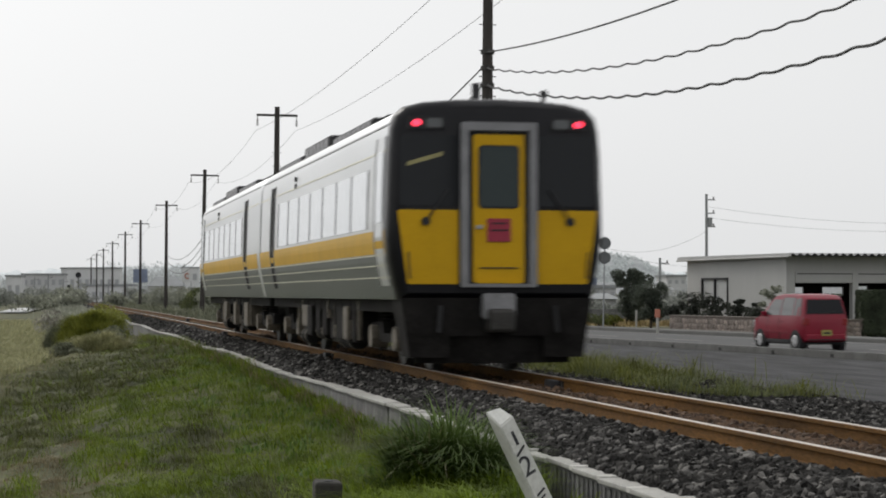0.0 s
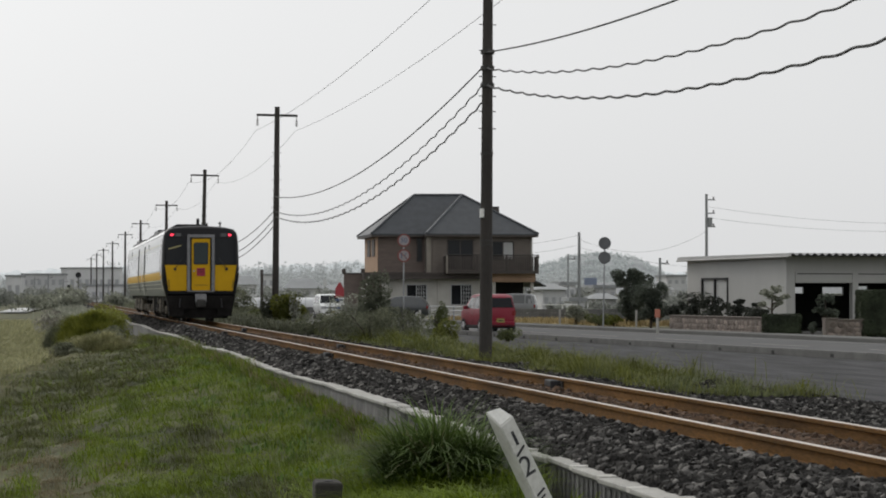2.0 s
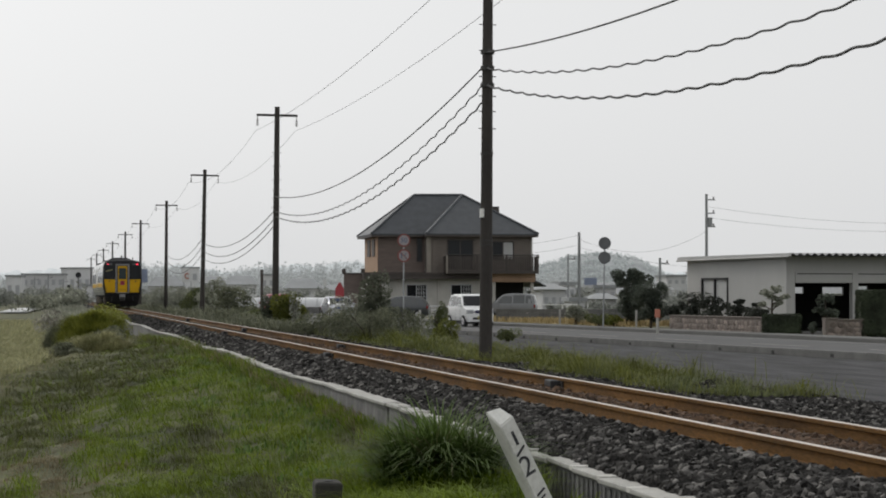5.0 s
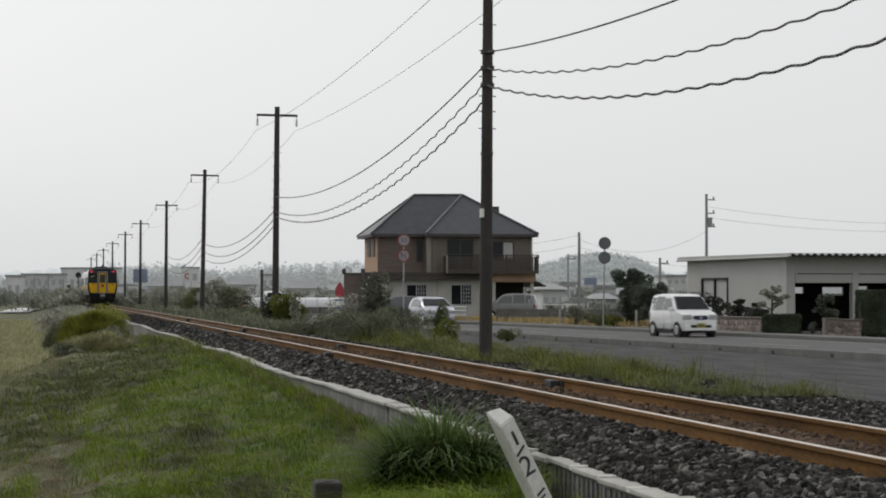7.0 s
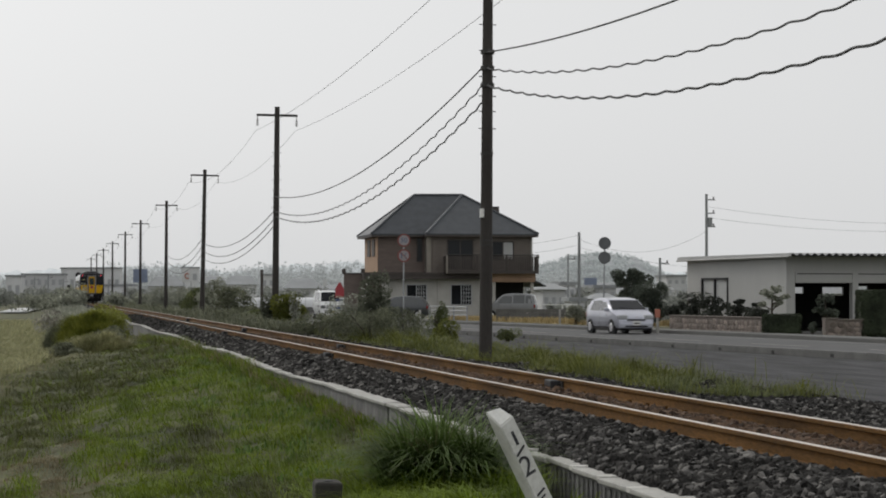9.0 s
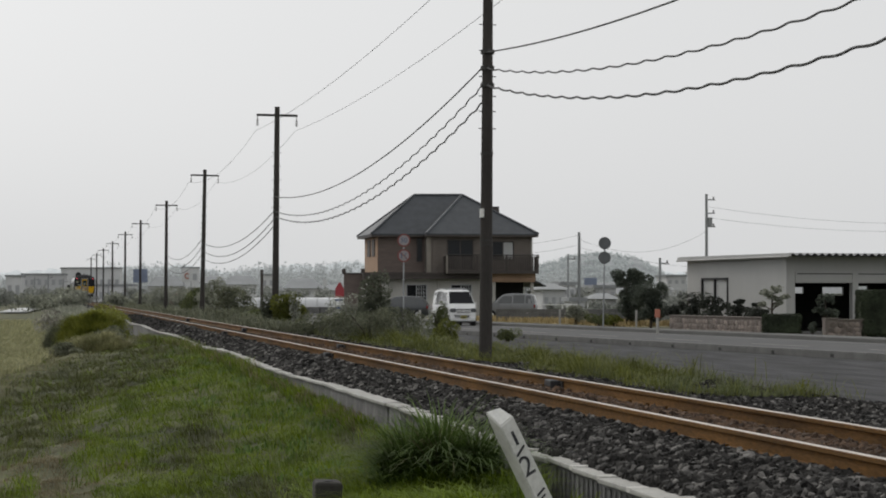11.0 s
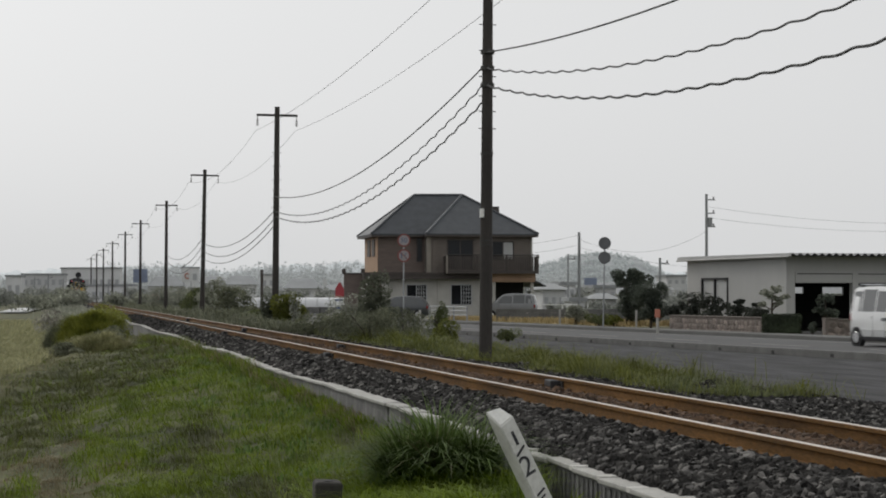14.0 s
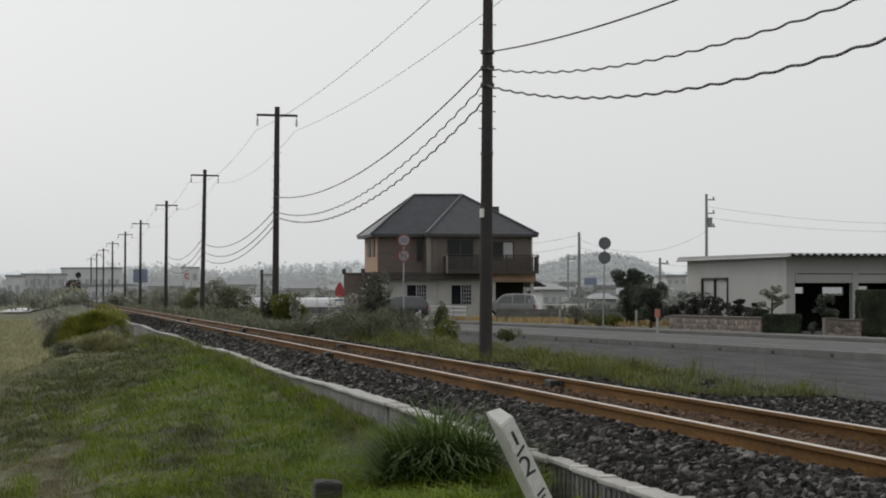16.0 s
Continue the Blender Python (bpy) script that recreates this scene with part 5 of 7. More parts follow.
# ---------------------------------------------------------------- vegetation
def leaf_mat(name, col, tint, rough=0.6, thin=0.35, per=0.35):
    m = mat(name, col, rough, var=0.3, scale=1.2, fine=9, bump=0.0, tint=tint, per=per)
    n, l = m.node_tree.nodes, m.node_tree.links
    b = n["Principled BSDF"]
    b.inputs["Specular IOR Level"].default_value = 0.25
    # light that passes through the leaf
    tr = n.new("ShaderNodeBsdfTranslucent")
    l.new(b.inputs["Base Color"].links[0].from_socket, tr.inputs["Color"])
    ms = n.new("ShaderNodeMixShader")
    ms.inputs[0].default_value = thin
    l.new(b.outputs[0], ms.inputs[1])
    l.new(tr.outputs[0], ms.inputs[2])
    l.new(ms.outputs[0], n["Material Output"].inputs["Surface"])
    return m


M_GRASS = leaf_mat("fresh_grass", (0.084, 0.142, 0.003), (0.128, 0.174, 0.005))
M_GRASS_OLIVE = leaf_mat("olive_grass", (0.048, 0.060, 0.010), (0.068, 0.076, 0.016))
M_FIELD = leaf_mat("field_grass", (0.255, 0.26, 0.125), (0.33, 0.32, 0.175))
M_GRASS_DRY = leaf_mat("dry_grass", (0.148, 0.146, 0.074), (0.195, 0.186, 0.10))
M_GRASS_TAN = leaf_mat("tan_grass", (0.15, 0.125, 0.065), (0.20, 0.165, 0.095))
M_TUSSOCK = leaf_mat("dark_tussock", (0.070, 0.115, 0.028), (0.115, 0.17, 0.045))
M_GRASS_BRIGHT = leaf_mat("bright_broad_grass", (0.13, 0.20, 0.012), (0.19, 0.25, 0.025))
M_MOUND = leaf_mat("yellow_green_mound_grass", (0.165, 0.185, 0.026), (0.215, 0.225, 0.042))
M_LEAF_DARK = leaf_mat("dark_leaves", (0.085, 0.096, 0.068), (0.125, 0.135, 0.095))
M_LEAF_CLOUD = leaf_mat("dark_clipped_needles", (0.036, 0.042, 0.034), (0.056, 0.062, 0.05))
M_LEAF_PINE = leaf_mat("pine_needles", (0.070, 0.084, 0.068), (0.105, 0.122, 0.095))
M_HEDGE = leaf_mat("hedge_leaves", (0.028, 0.036, 0.022), (0.046, 0.058, 0.034))
M_LEAF_MID = leaf_mat("green_leaves", (0.092, 0.11, 0.045), (0.13, 0.148, 0.062))
M_LEAF_YELLOW = leaf_mat("yellow_green_leaves", (0.098, 0.115, 0.020), (0.14, 0.15, 0.032))
M_LEAF_DUSTY = leaf_mat("dusty_green_leaves", (0.125, 0.135, 0.088), (0.17, 0.18, 0.12))
# grey-green leaves, paled further for the haze over far scrub
M_LEAF_GREY = leaf_mat("grey_green_leaves", (0.235, 0.248, 0.20), (0.30, 0.31, 0.25))
M_LEAF_PALE = leaf_mat("pale_seed_heads", (0.26, 0.25, 0.21), (0.32, 0.31, 0.27))
M_BARK = mat("bark", (0.06, 0.05, 0.04), 0.95, var=0.3, scale=6, fine=30, bump=0.3, stretch=(1, 1, 0.2))
M_BLOSSOM = mat("pale_blossom", (0.55, 0.53, 0.50), 0.8, var=0.1, bump=0)


def blades(name, xs, ys, zs, h, w, material, rng, bend=0.45, lean=(0.0, 0.0), label="", category="grass", parent=None):
    """Many bent grass blades in one mesh: three triangles each."""
    n = len(xs)
    az = rng.uniform(0, 2 * np.pi, n)
    hh = h * rng.uniform(0.45, 1.25, n)
    ww = w * rng.uniform(0.6, 1.3, n)
    dx, dy = np.cos(az), np.sin(az)
    bx = dx * hh * bend * rng.uniform(0.2, 1.2, n) + lean[0] * hh
    by = dy * hh * bend * rng.uniform(0.2, 1.2, n) + lean[1] * hh
    px, py = -dy * ww / 2, dx * ww / 2
    v = np.zeros((n, 5, 3))
    v[:, 0] = np.stack([xs - px, ys - py, zs - 0.02], 1)
    v[:, 1] = np.stack([xs + px, ys + py, zs - 0.02], 1)
    v[:, 2] = np.stack([xs - px * 0.8 + bx * 0.35, ys - py * 0.8 + by * 0.35, zs + hh * 0.6], 1)
    v[:, 3] = np.stack([xs + px * 0.8 + bx * 0.35, ys + py * 0.8 + by * 0.35, zs + hh * 0.6], 1)
    v[:, 4] = np.stack([xs + bx, ys + by, zs + hh * (1 - 0.25 * bend)], 1)
    k = np.arange(n)[:, None] * 5
    tri = np.concatenate([k + np.array([[0, 1, 3]]), k + np.array([[0, 3, 2]]), k + np.array([[2, 3, 4]])], 1).reshape(-1, 3)
    me = bpy.data.meshes.new(name)
    me.vertices.add(n * 5)
    me.vertices.foreach_set("co", v.reshape(-1))
    me.loops.add(len(tri) * 3)
    me.loops.foreach_set("vertex_index", tri.reshape(-1).astype(np.int32))
    me.polygons.add(len(tri))
    me.polygons.foreach_set("loop_start", np.arange(0, len(tri) * 3, 3, dtype=np.int32))
    me.update(calc_edges=True)
    me.materials.append(material)
    ob = new(name, me)
    ob.parent = parent
    if label:
        tagged(ob, label, category, kind="stuff")
    return ob


def field_noise(xs, ys, sx, sy, seed):
    return np.array([noise.noise(Vector((x * sx, y * sy, seed))) for x, y in zip(xs, ys)])


def build_grass():
    rng = np.random.default_rng(3)

    def sample(n, y0, y1, x_lo, x_hi, power=1.5):
        u = rng.uniform(0, 1, n)
        k = 1 - power
        ys = (y0 ** k + u * (y1 ** k - y0 ** k)) ** (1 / k)
        xs = x_lo(ys) + rng.uniform(0, 1, n) * (x_hi(ys) - x_lo(ys))
        zs = np.array([ground_z(x, y) for x, y in zip(xs, ys)])
        return xs, ys, zs

    left = lambda y: -0.045 * y - 0.6
    edge = lambda y: 0 * y + EDGE_X - 0.09
    # the sward: shade painted in dark olive below the track, greyish along it, fresh and patchy on the near slope, in
    # leaning clumps
    xs, ys, zs = sample(330000, 12, 130, left, edge)
    g = ys - np.array([path_y(x) for x in xs]) + rng.normal(0, 1.6, len(xs)) + 5.0 * field_noise(xs, ys, 0.8, 0.12, 23)
    f = field_noise(xs, ys, 0.8, 0.22, 5) + 0.5 * field_noise(xs, ys, 2.5, 0.9, 9) + rng.normal(0, 0.14, len(xs))
    tan = (np.hypot((xs - 0.15) / 0.9, (ys - 25.5) / 5.5) + 1.2 * field_noise(xs, ys, 1.3, 0.45, 21) + rng.normal(0, 0.10, len(xs))) < 0.72
    grey = (g > -4.5) & (g < 8.5) & ~tan
    dark = (g > -32) & (g <= -4.5) & (f < 0.92 - 0.02 * np.abs(g + 14) - 0.20 * np.clip(xs - 1.5, 0, 2)) & ~tan
    fresh = ~tan & ~grey & ~dark & (f > -0.30)
    dull = ~tan & ~grey & ~dark & (f <= -0.30)
    clump = field_noise(xs, ys, 1.7, 0.9, 55) + 0.7 * field_noise(xs, ys, 3.8, 2.1, 56)
    tall = (0.055 + 0.20 * np.clip(clump + 0.12, 0, 0.9)) * (1 + 0.3 * (ys > 40)) * np.where(tan, 0.45, 1.0) * np.where(grey, 0.6, 1.0)
    turn = 5.0 * field_noise(xs, ys, 1.2, 0.7, 60) + 2.5
    lx, ly = 0.75 * np.cos(turn), 0.75 * np.sin(turn)
    wide = 0.0065 * (1 + 0.35 * (ys > 40))
    for cond, mt, lab in ((fresh, M_GRASS, "fresh green grass in leaning clumps on the railway slope"), (dark, M_GRASS_OLIVE, "olive grass on the railway slope, darkened as its shade"),
                          (dull, M_GRASS_OLIVE, "dull olive grass on the near slope"), (grey, M_GRASS_DRY, "dry greyish grass along the trodden track"), (tan, M_GRASS_TAN, "short tan grass in a dried-out patch")):
        blades("grass", xs[cond], ys[cond], zs[cond], tall[cond], wide[cond], mt, rng, 1.7, (lx[cond], ly[cond]), lab)
    # taller blades and seed stalks scattered through, in clumps
    xs, ys, zs = sample(26000, 13, 60, left, edge)
    keep = (field_noise(xs, ys, 2.2, 1.0, 31) > 0.16)
    xs, ys, zs = xs[keep], ys[keep], zs[keep]
    turn = 5.0 * field_noise(xs, ys, 1.6, 0.9, 62) + 3.0
    blades("tall_grass", xs, ys, zs, 0.26, 0.009, M_GRASS, rng, 1.1, (0.7 * np.cos(turn), 0.7 * np.sin(turn)), "taller grass blades leaning over the slope")
    xs, ys, zs = sample(4500, 13, 75, left, edge)
    keep = field_noise(xs, ys, 1.2, 0.5, 33) > 0.12
    blades("seed_stalks", xs[keep], ys[keep], zs[keep], 0.28, 0.005, M_GRASS_DRY, rng, 1.1, (-0.3, 0), "thin pale seed stalks in the grass")
    # tall grass of the field beyond the track
    xs, ys, zs = sample(90000, 50, 170, lambda y: -0.05 * y - 2, lambda y: 0 * y + 1.7, 2.2)
    g = ys - np.array([path_y(x) for x in xs])
    keep = g > 7.0 + 2.0 * field_noise(xs, ys, 0.9, 0.3, 35)
    blades("field_grass", xs[keep], ys[keep], zs[keep], 0.34 + 0.10 * field_noise(xs[keep], ys[keep], 0.7, 0.3, 36), 0.022, M_FIELD, rng, 0.9, (0.3, 0), "tall pale olive field grass beyond the slope")
    # overgrown mounds at the corner of the field
    for side, depth, rx, ry, rise, n, mt, lab in ((-12.1, 72, 1.15, 1.5, 1.36, 10000, M_MOUND, "yellow-green grass over a mound beside the field"), (-11.4, 69.0, 1.1, 1.3, 0.55, 7000, M_FIELD, "pale long grass hanging over the mound"), (-13.2, 75, 1.1, 1.4, 0.95, 7000, M_LEAF_DUSTY, "dull green grass over a mound beside the field")):
        cx, cy = at(side, depth)
        r, a = np.sqrt(rng.uniform(0, 1, n)), rng.uniform(0, 2 * np.pi, n)
        xs, ys = cx + rx * r * np.cos(a), cy + ry * r * np.sin(a)
        zs = -1.12 + rise * np.sqrt(np.clip(1 - r * r, 0, 1)) * (0.9 + 0.35 * field_noise(xs, ys, 1.7, 1.7, 70))
        blades("mound_grass", xs, ys, zs, 0.42, 0.018, mt, rng, 0.9, (0.5 * np.cos(a), 0.5 * np.sin(a)), lab)
    # bright broad grass at the foot of the distance post
    n = 6500
    sd, dp = rng.uniform(-0.85, 0.66, n), rng.uniform(15.6, 17.4, n)
    xs, ys = sd * CA + dp * SA, dp * CA - sd * SA
    zs = np.array([ground_z(x, y) for x, y in zip(xs, ys)])
    keep = field_noise(xs, ys, 3.0, 2.2, 71) > -0.12
    turn = 6.0 * field_noise(xs, ys, 2.0, 1.6, 72)
    blades("tall_grass", xs[keep], ys[keep], zs[keep], 0.45, 0.012, M_GRASS_BRIGHT, rng, 1.2, (0.6 * np.cos(turn[keep]), 0.6 * np.sin(turn[keep])), "bright broad grass round the distance post")
    # broad weeds with dark leaves near the wall
    xs, ys, zs = sample(7000, 18, 60, lambda y: 0 * y + 2.4, edge)
    keep = field_noise(xs, ys, 1.8, 0.8, 77) > 0.2
    blades("weeds", xs[keep], ys[keep], zs[keep], 0.15, 0.022, leaf_mat("weed_leaves", (0.06, 0.12, 0.018), (0.085, 0.145, 0.026)), rng, 1.2, (0, 0), "dark broad-leaved weeds along the concrete edge")
    # ragged dry and green weeds along the foot of the concrete edge
    for count, mt, tall, seed, lab in ((5200, M_GRASS_TAN, 0.20, 91, "dry brown weeds at the foot of the concrete edge"), (8000, M_GRASS, 0.24, 92, "green weeds at the foot of the concrete edge")):
        xs, ys, zs = sample(count, 17, 85, lambda y: 0 * y + EDGE_X - 0.42, edge)
        keep = field_noise(xs, ys, 1.0, 0.8, seed) > -0.05
        blades("weeds", xs[keep], ys[keep], zs[keep], tall * (1 + 0.4 * (ys[keep] > 40)), 0.010, mt, rng, 1.1, (-0.3, 0), lab)
    # strip between track and road
    n = 76000
    ys = rng.uniform(30, 84, n)
    xs = 10.75 + 0.65 * rng.normal(0, 1, n) + 0.012 * (ys - 40)
    m = field_noise(xs, ys, 0.6, 0.22, 13) + 0.6 * field_noise(xs, ys, 1.9, 0.7, 14) > -0.34
    m &= (xs > 9.3) & (xs < 13.0)
    xs, ys = xs[m], ys[m]
    zs = 0 * xs - 0.57
    tone = field_noise(xs, ys, 0.7, 0.3, 17) + rng.normal(0, 0.15, len(xs))
    for cond, mt, lab in ((tone > -0.05, M_LEAF_YELLOW, "yellow-green grass strip beside the track"), (tone <= -0.05, M_LEAF_MID, "green weeds in the strip beside the track")):
        blades("verge_grass", xs[cond], ys[cond], zs[cond], 1.45 * (0.22 + 0.16 * np.clip(tone[cond], -0.4, 0.6)) * (0.7 + 2.4 * np.clip(field_noise(xs[cond], ys[cond], 1.9, 0.6, 41), 0, 1)), 0.010, mt, rng, 1.2, (0.5 * np.cos(9 * tone[cond]), 0.5 * np.sin(9 * tone[cond])), lab)
    n = 34000
    ys = 80 + 250 * rng.uniform(0, 1, n) ** 1.5
    xs = 10.0 + rng.normal(0, 0.9, n)
    m = (xs > 8.4) & (xs < 11.6)
    lump = 0.25 + 1.1 * np.clip(field_noise(xs, ys, 0.5, 0.22, 81) + 0.25, 0, 1)
    blades("verge_grass", xs[m], ys[m], 0 * xs[m] - 0.58, lump[m], 0.035, M_LEAF_DUSTY, rng, 1.3, (0, 0), "grey-green weeds along the pole line")
    n = 9000
    ys = rng.uniform(115, 330, n)
    xs = 2.9 + rng.normal(0, 0.8, n)
    m = xs < 4.0
    blades("verge_grass", xs[m], ys[m], 0 * xs[m] - 0.9, 0.9, 0.09, M_LEAF_GREY, rng, 0.5, (0, 0), "grey-green weeds left of the far track")
    # straw verge by the house
    n = 6000
    al = rng.uniform(36, 66, n)
    of = rng.uniform(7.8, 12.4, n)
    pts = np.array([road_at(o, a) for o, a in zip(of, al)])
    blades("straw_grass", pts[:, 0], pts[:, 1], 0 * al + ROAD_Z + 0.1, 0.3, 0.05, M_STRAW, rng, 0.5, (0, 0), "dry straw-coloured grass by the road")


build_grass()


def leaf_cloud(rng, n, rx, ry, z0, z1, size, lumps=7, gap=0.3, droop=0.0):
    """Leaf quads gathered in uneven clumps inside a bush's outline."""
    cs = []
    for _ in range(lumps):
        u = rng.uniform(-1, 1, 3)
        cs.append((u[0] * rx * 0.6, u[1] * ry * 0.6, z0 + (z1 - z0) * rng.uniform(0.2, 0.85), rng.uniform(0.38, 0.62)))
    cs = np.array(cs)
    pick = rng.integers(0, lumps, n)
    d = rng.normal(0, 1, (n, 3))
    d /= np.linalg.norm(d, axis=1)[:, None]
    r = rng.uniform(0.45, 1.0, n) ** 0.6
    c = cs[pick]
    p = np.stack([c[:, 0] + d[:, 0] * r * rx * c[:, 3], c[:, 1] + d[:, 1] * r * ry * c[:, 3], c[:, 2] + d[:, 2] * r * (z1 - z0) * 0.5 * c[:, 3] * 1.2], 1)
    p[:, 2] = np.clip(p[:, 2], z0 * 0.5 + 0.02, None)
    a = rng.normal(0, 1, (n, 3))
    a /= np.linalg.norm(a, axis=1)[:, None]
    b = np.cross(a, rng.normal(0, 1, (n, 3)))
    b /= np.linalg.norm(b, axis=1)[:, None] + 1e-9
    s = size * rng.uniform(0.6, 1.3, n)[:, None]
    quad = np.stack([p - a * s, p + b * s * 0.45, p + a * s, p - b * s * 0.45], 1)
    return quad.reshape(-1, 3), np.arange(n * 4).reshape(-1, 4)


def quads_part(name, vf, material, parent):
    v, f = vf
    me = bpy.data.meshes.new(name)
    n = len(f)
    me.vertices.add(len(v))
    me.vertices.foreach_set("co", v.reshape(-1))
    me.loops.add(n * 4)
    me.loops.foreach_set("vertex_index", f.reshape(-1).astype(np.int32))
    me.polygons.add(n)
    me.polygons.foreach_set("loop_start", np.arange(0, n * 4, 4, dtype=np.int32))
    me.update(calc_edges=True)
    me.materials.append(material)
    ob = new(name, me)
    ob.parent = parent
    return ob


def bush(name, label, side, depth, z, rx, ry, h, material, n, size, seed, lumps=8, z0=0.1, category="bush", extra=None, group=""):
    rng = np.random.default_rng(seed)
    x, y = at(side, depth)
    b = thing(name, pose(x, y, z), label, category, group)
    for k in range(4):
        t = rng.uniform(-0.5, 0.5, 2)
        bm = bmesh.new()
        m = (t[0] * rx * 0.4, t[1] * ry * 0.4, h * 0.4)
        rod(bm, (0.05 * k - 0.1, 0, -0.05), m, 0.035 * h ** 0.5, 0.022, 6)
        rod(bm, m, (t[0] * rx * 1.2, t[1] * ry * 1.2, h * 0.85), 0.022, 0.008, 6)
        part("stem", bm, M_BARK, b)
    quads_part("foliage", leaf_cloud(rng, n, rx, ry, z0, h, size, lumps), material, b)
    if extra:
        quads_part("blossom", leaf_cloud(rng, extra[1], rx * 0.95, ry * 0.95, h * 0.2, h * 0.95, extra[2], lumps), extra[0], b)
    return b


def build_bushes():
    # by the track, in front of the house
    bush("oleander", "tall dark shrub with a few pale blossoms", -2.35, 71, -0.6, 0.62, 0.7, 2.3, M_LEAF_DARK, 5200, 0.055, 1, 12, extra=(M_BLOSSOM, 70, 0.06))
    bush("shrub", "tangled grey-brown shrub beside the track", -3.3, 73, -0.6, 0.9, 0.9, 1.5, M_LEAF_GREY, 3000, 0.045, 2, 9)
    bush("shrub", "low dark green shrub beside the track", -2.4, 68, -0.6, 1.25, 0.8, 1.1, M_LEAF_DUSTY, 3600, 0.04, 3, 14)
    bush("shrub", "low dark green shrub beside the track", -3.4, 70, -0.6, 0.9, 0.7, 1.0, M_LEAF_DUSTY, 2400, 0.045, 4, 10)
    bush("shrub", "low grey-green shrub beside the track", -1.35, 70, -0.6, 0.85, 0.7, 1.25, M_LEAF_DUSTY, 3000, 0.04, 5, 12)
    bush("shrub", "narrow bright green shrub beside the track", -0.22, 67, -0.6, 0.42, 0.4, 1.3, M_LEAF_MID, 3000, 0.035, 6, 13, 0.02)
    bush("shrub", "small yellow-green shrub beside the track", 0.1, 63, -0.6, 0.45, 0.4, 0.8, M_LEAF_YELLOW, 1800, 0.04, 7, 8)
    bush("shrub", "small dark shrub by the road edge", 2.25, 72, -0.62, 0.45, 0.35, 0.5, M_LEAF_MID, 1800, 0.035, 8, 9, 0.02)
    bush("shrub", "low dull shrub beside the track", -4.4, 74, -0.6, 1.0, 0.8, 0.95, M_LEAF_DUSTY, 2400, 0.05, 9, 10)
    # round the second pole
    bush("pampas", "yellow-green clump of tall grass by a pole", -6.6, 89, -0.6, 0.85, 0.6, 1.65, M_LEAF_YELLOW, 3600, 0.07, 10, 11, category="clump")
    bush("shrub", "dark shrub at the foot of a pole", -7.6, 90, -0.6, 0.45, 0.6, 1.75, M_LEAF_DARK, 1300, 0.08, 11, 6)
    bush("shrub", "small bare-stemmed shrub by a pole", -6.2, 87, -0.6, 0.25, 0.25, 1.5, M_LEAF_GREY, 350, 0.07, 12, 5)
    # receding hedge along the pole line
    for k, (s, d, r, h, mt) in enumerate(((-10.8, 112, 1.5, 1.3, M_LEAF_DUSTY), (-12.6, 124, 1.4, 2.1, M_LEAF_DUSTY), (-13.6, 130, 1.0, 1.6, M_LEAF_GREY), (-15.6, 142, 1.0, 2.6, M_LEAF_GREY), (-16.6, 146, 1.4, 1.7, M_LEAF_GREY),
                                          (-18.8, 160, 1.5, 2.0, M_LEAF_MID), (-21.0, 172, 1.6, 1.8, M_LEAF_GREY), (-23.6, 188, 1.8, 2.2, M_LEAF_GREY), (-27.5, 205, 2.2, 2.4, M_LEAF_GREY), (-30.5, 222, 2.0, 1.6, M_LEAF_GREY), (-9.0, 104, 1.1, 0.95, M_LEAF_MID))):
        bush("shrub", "scrubby shrub in the line beside the track", s, d, -0.65, r, 1.0, h, mt, 3000, 0.085, 40 + k, 8, group="scrub along the track")
    # on the bank at the field side
    bush("bank_bush", "dense green bush on the bank beside the field", -12.0, 73, -1.15, 1.0, 1.3, 1.8, M_MOUND, 7000, 0.045, 13, 16)
    bush("bank_bush", "dense green bush on the bank beside the field", -13.1, 75, -1.15, 0.95, 1.1, 1.45, M_LEAF_DUSTY, 5000, 0.045, 14, 14)
    bush("bank_bush", "low dark bush at the foot of the bank", -12.1, 67, -1.1, 0.55, 0.6, 0.55, M_LEAF_DUSTY, 2200, 0.045, 15, 10)
    bush("bank_bush", "low dull bush along the bank", -11.2, 70, -1.0, 0.6, 0.8, 0.9, M_LEAF_DUSTY, 3000, 0.045, 16, 10)
    bush("seed_clump", "pale clump of seeding grasses on the bank", -18.6, 100, -1.15, 1.0, 1.0, 1.35, M_LEAF_PALE, 900, 0.09, 17, 8, category="clump")
    bush("seed_clump", "pale clump of seeding grasses on the bank", -17.5, 102, -1.15, 1.0, 1.0, 1.25, M_LEAF_GREY, 1400, 0.09, 18, 8, category="clump")
    for k, (s, d, r, h) in enumerate(((-40.5, 230, 2.0, 2.9), (-42.5, 240, 2.2, 2.4), (-36.0, 232, 1.9, 2.2), (-33.0, 226, 2.0, 1.9), (-37.5, 205, 2.4, 1.9), (-46.0, 235, 3, 1.9))):
        bush("far_shrub", "hazy grey-green scrub by the far line", s, d, -0.9, r, 1.5, h, M_LEAF_GREY, 1100, 0.18, 60 + k, 8, group="far scrub")
    # at the road's far verge
    bush("shrub", "grey bushy weeds on the far verge", 6.7, 104.5, -0.5, 0.65, 0.5, 1.05, M_LEAF_GREY, 1300, 0.07, 20, 7)
    bush("shrub", "low green weeds round the sign post", 7.55, 101, -0.5, 0.7, 0.5, 0.6, M_LEAF_MID, 1200, 0.06, 21, 7)
    bush("shrub", "low green weeds round the sign post", 8.2, 99.5, -0.5, 0.6, 0.5, 0.55, M_LEAF_YELLOW, 900, 0.06, 22, 7)


build_bushes()


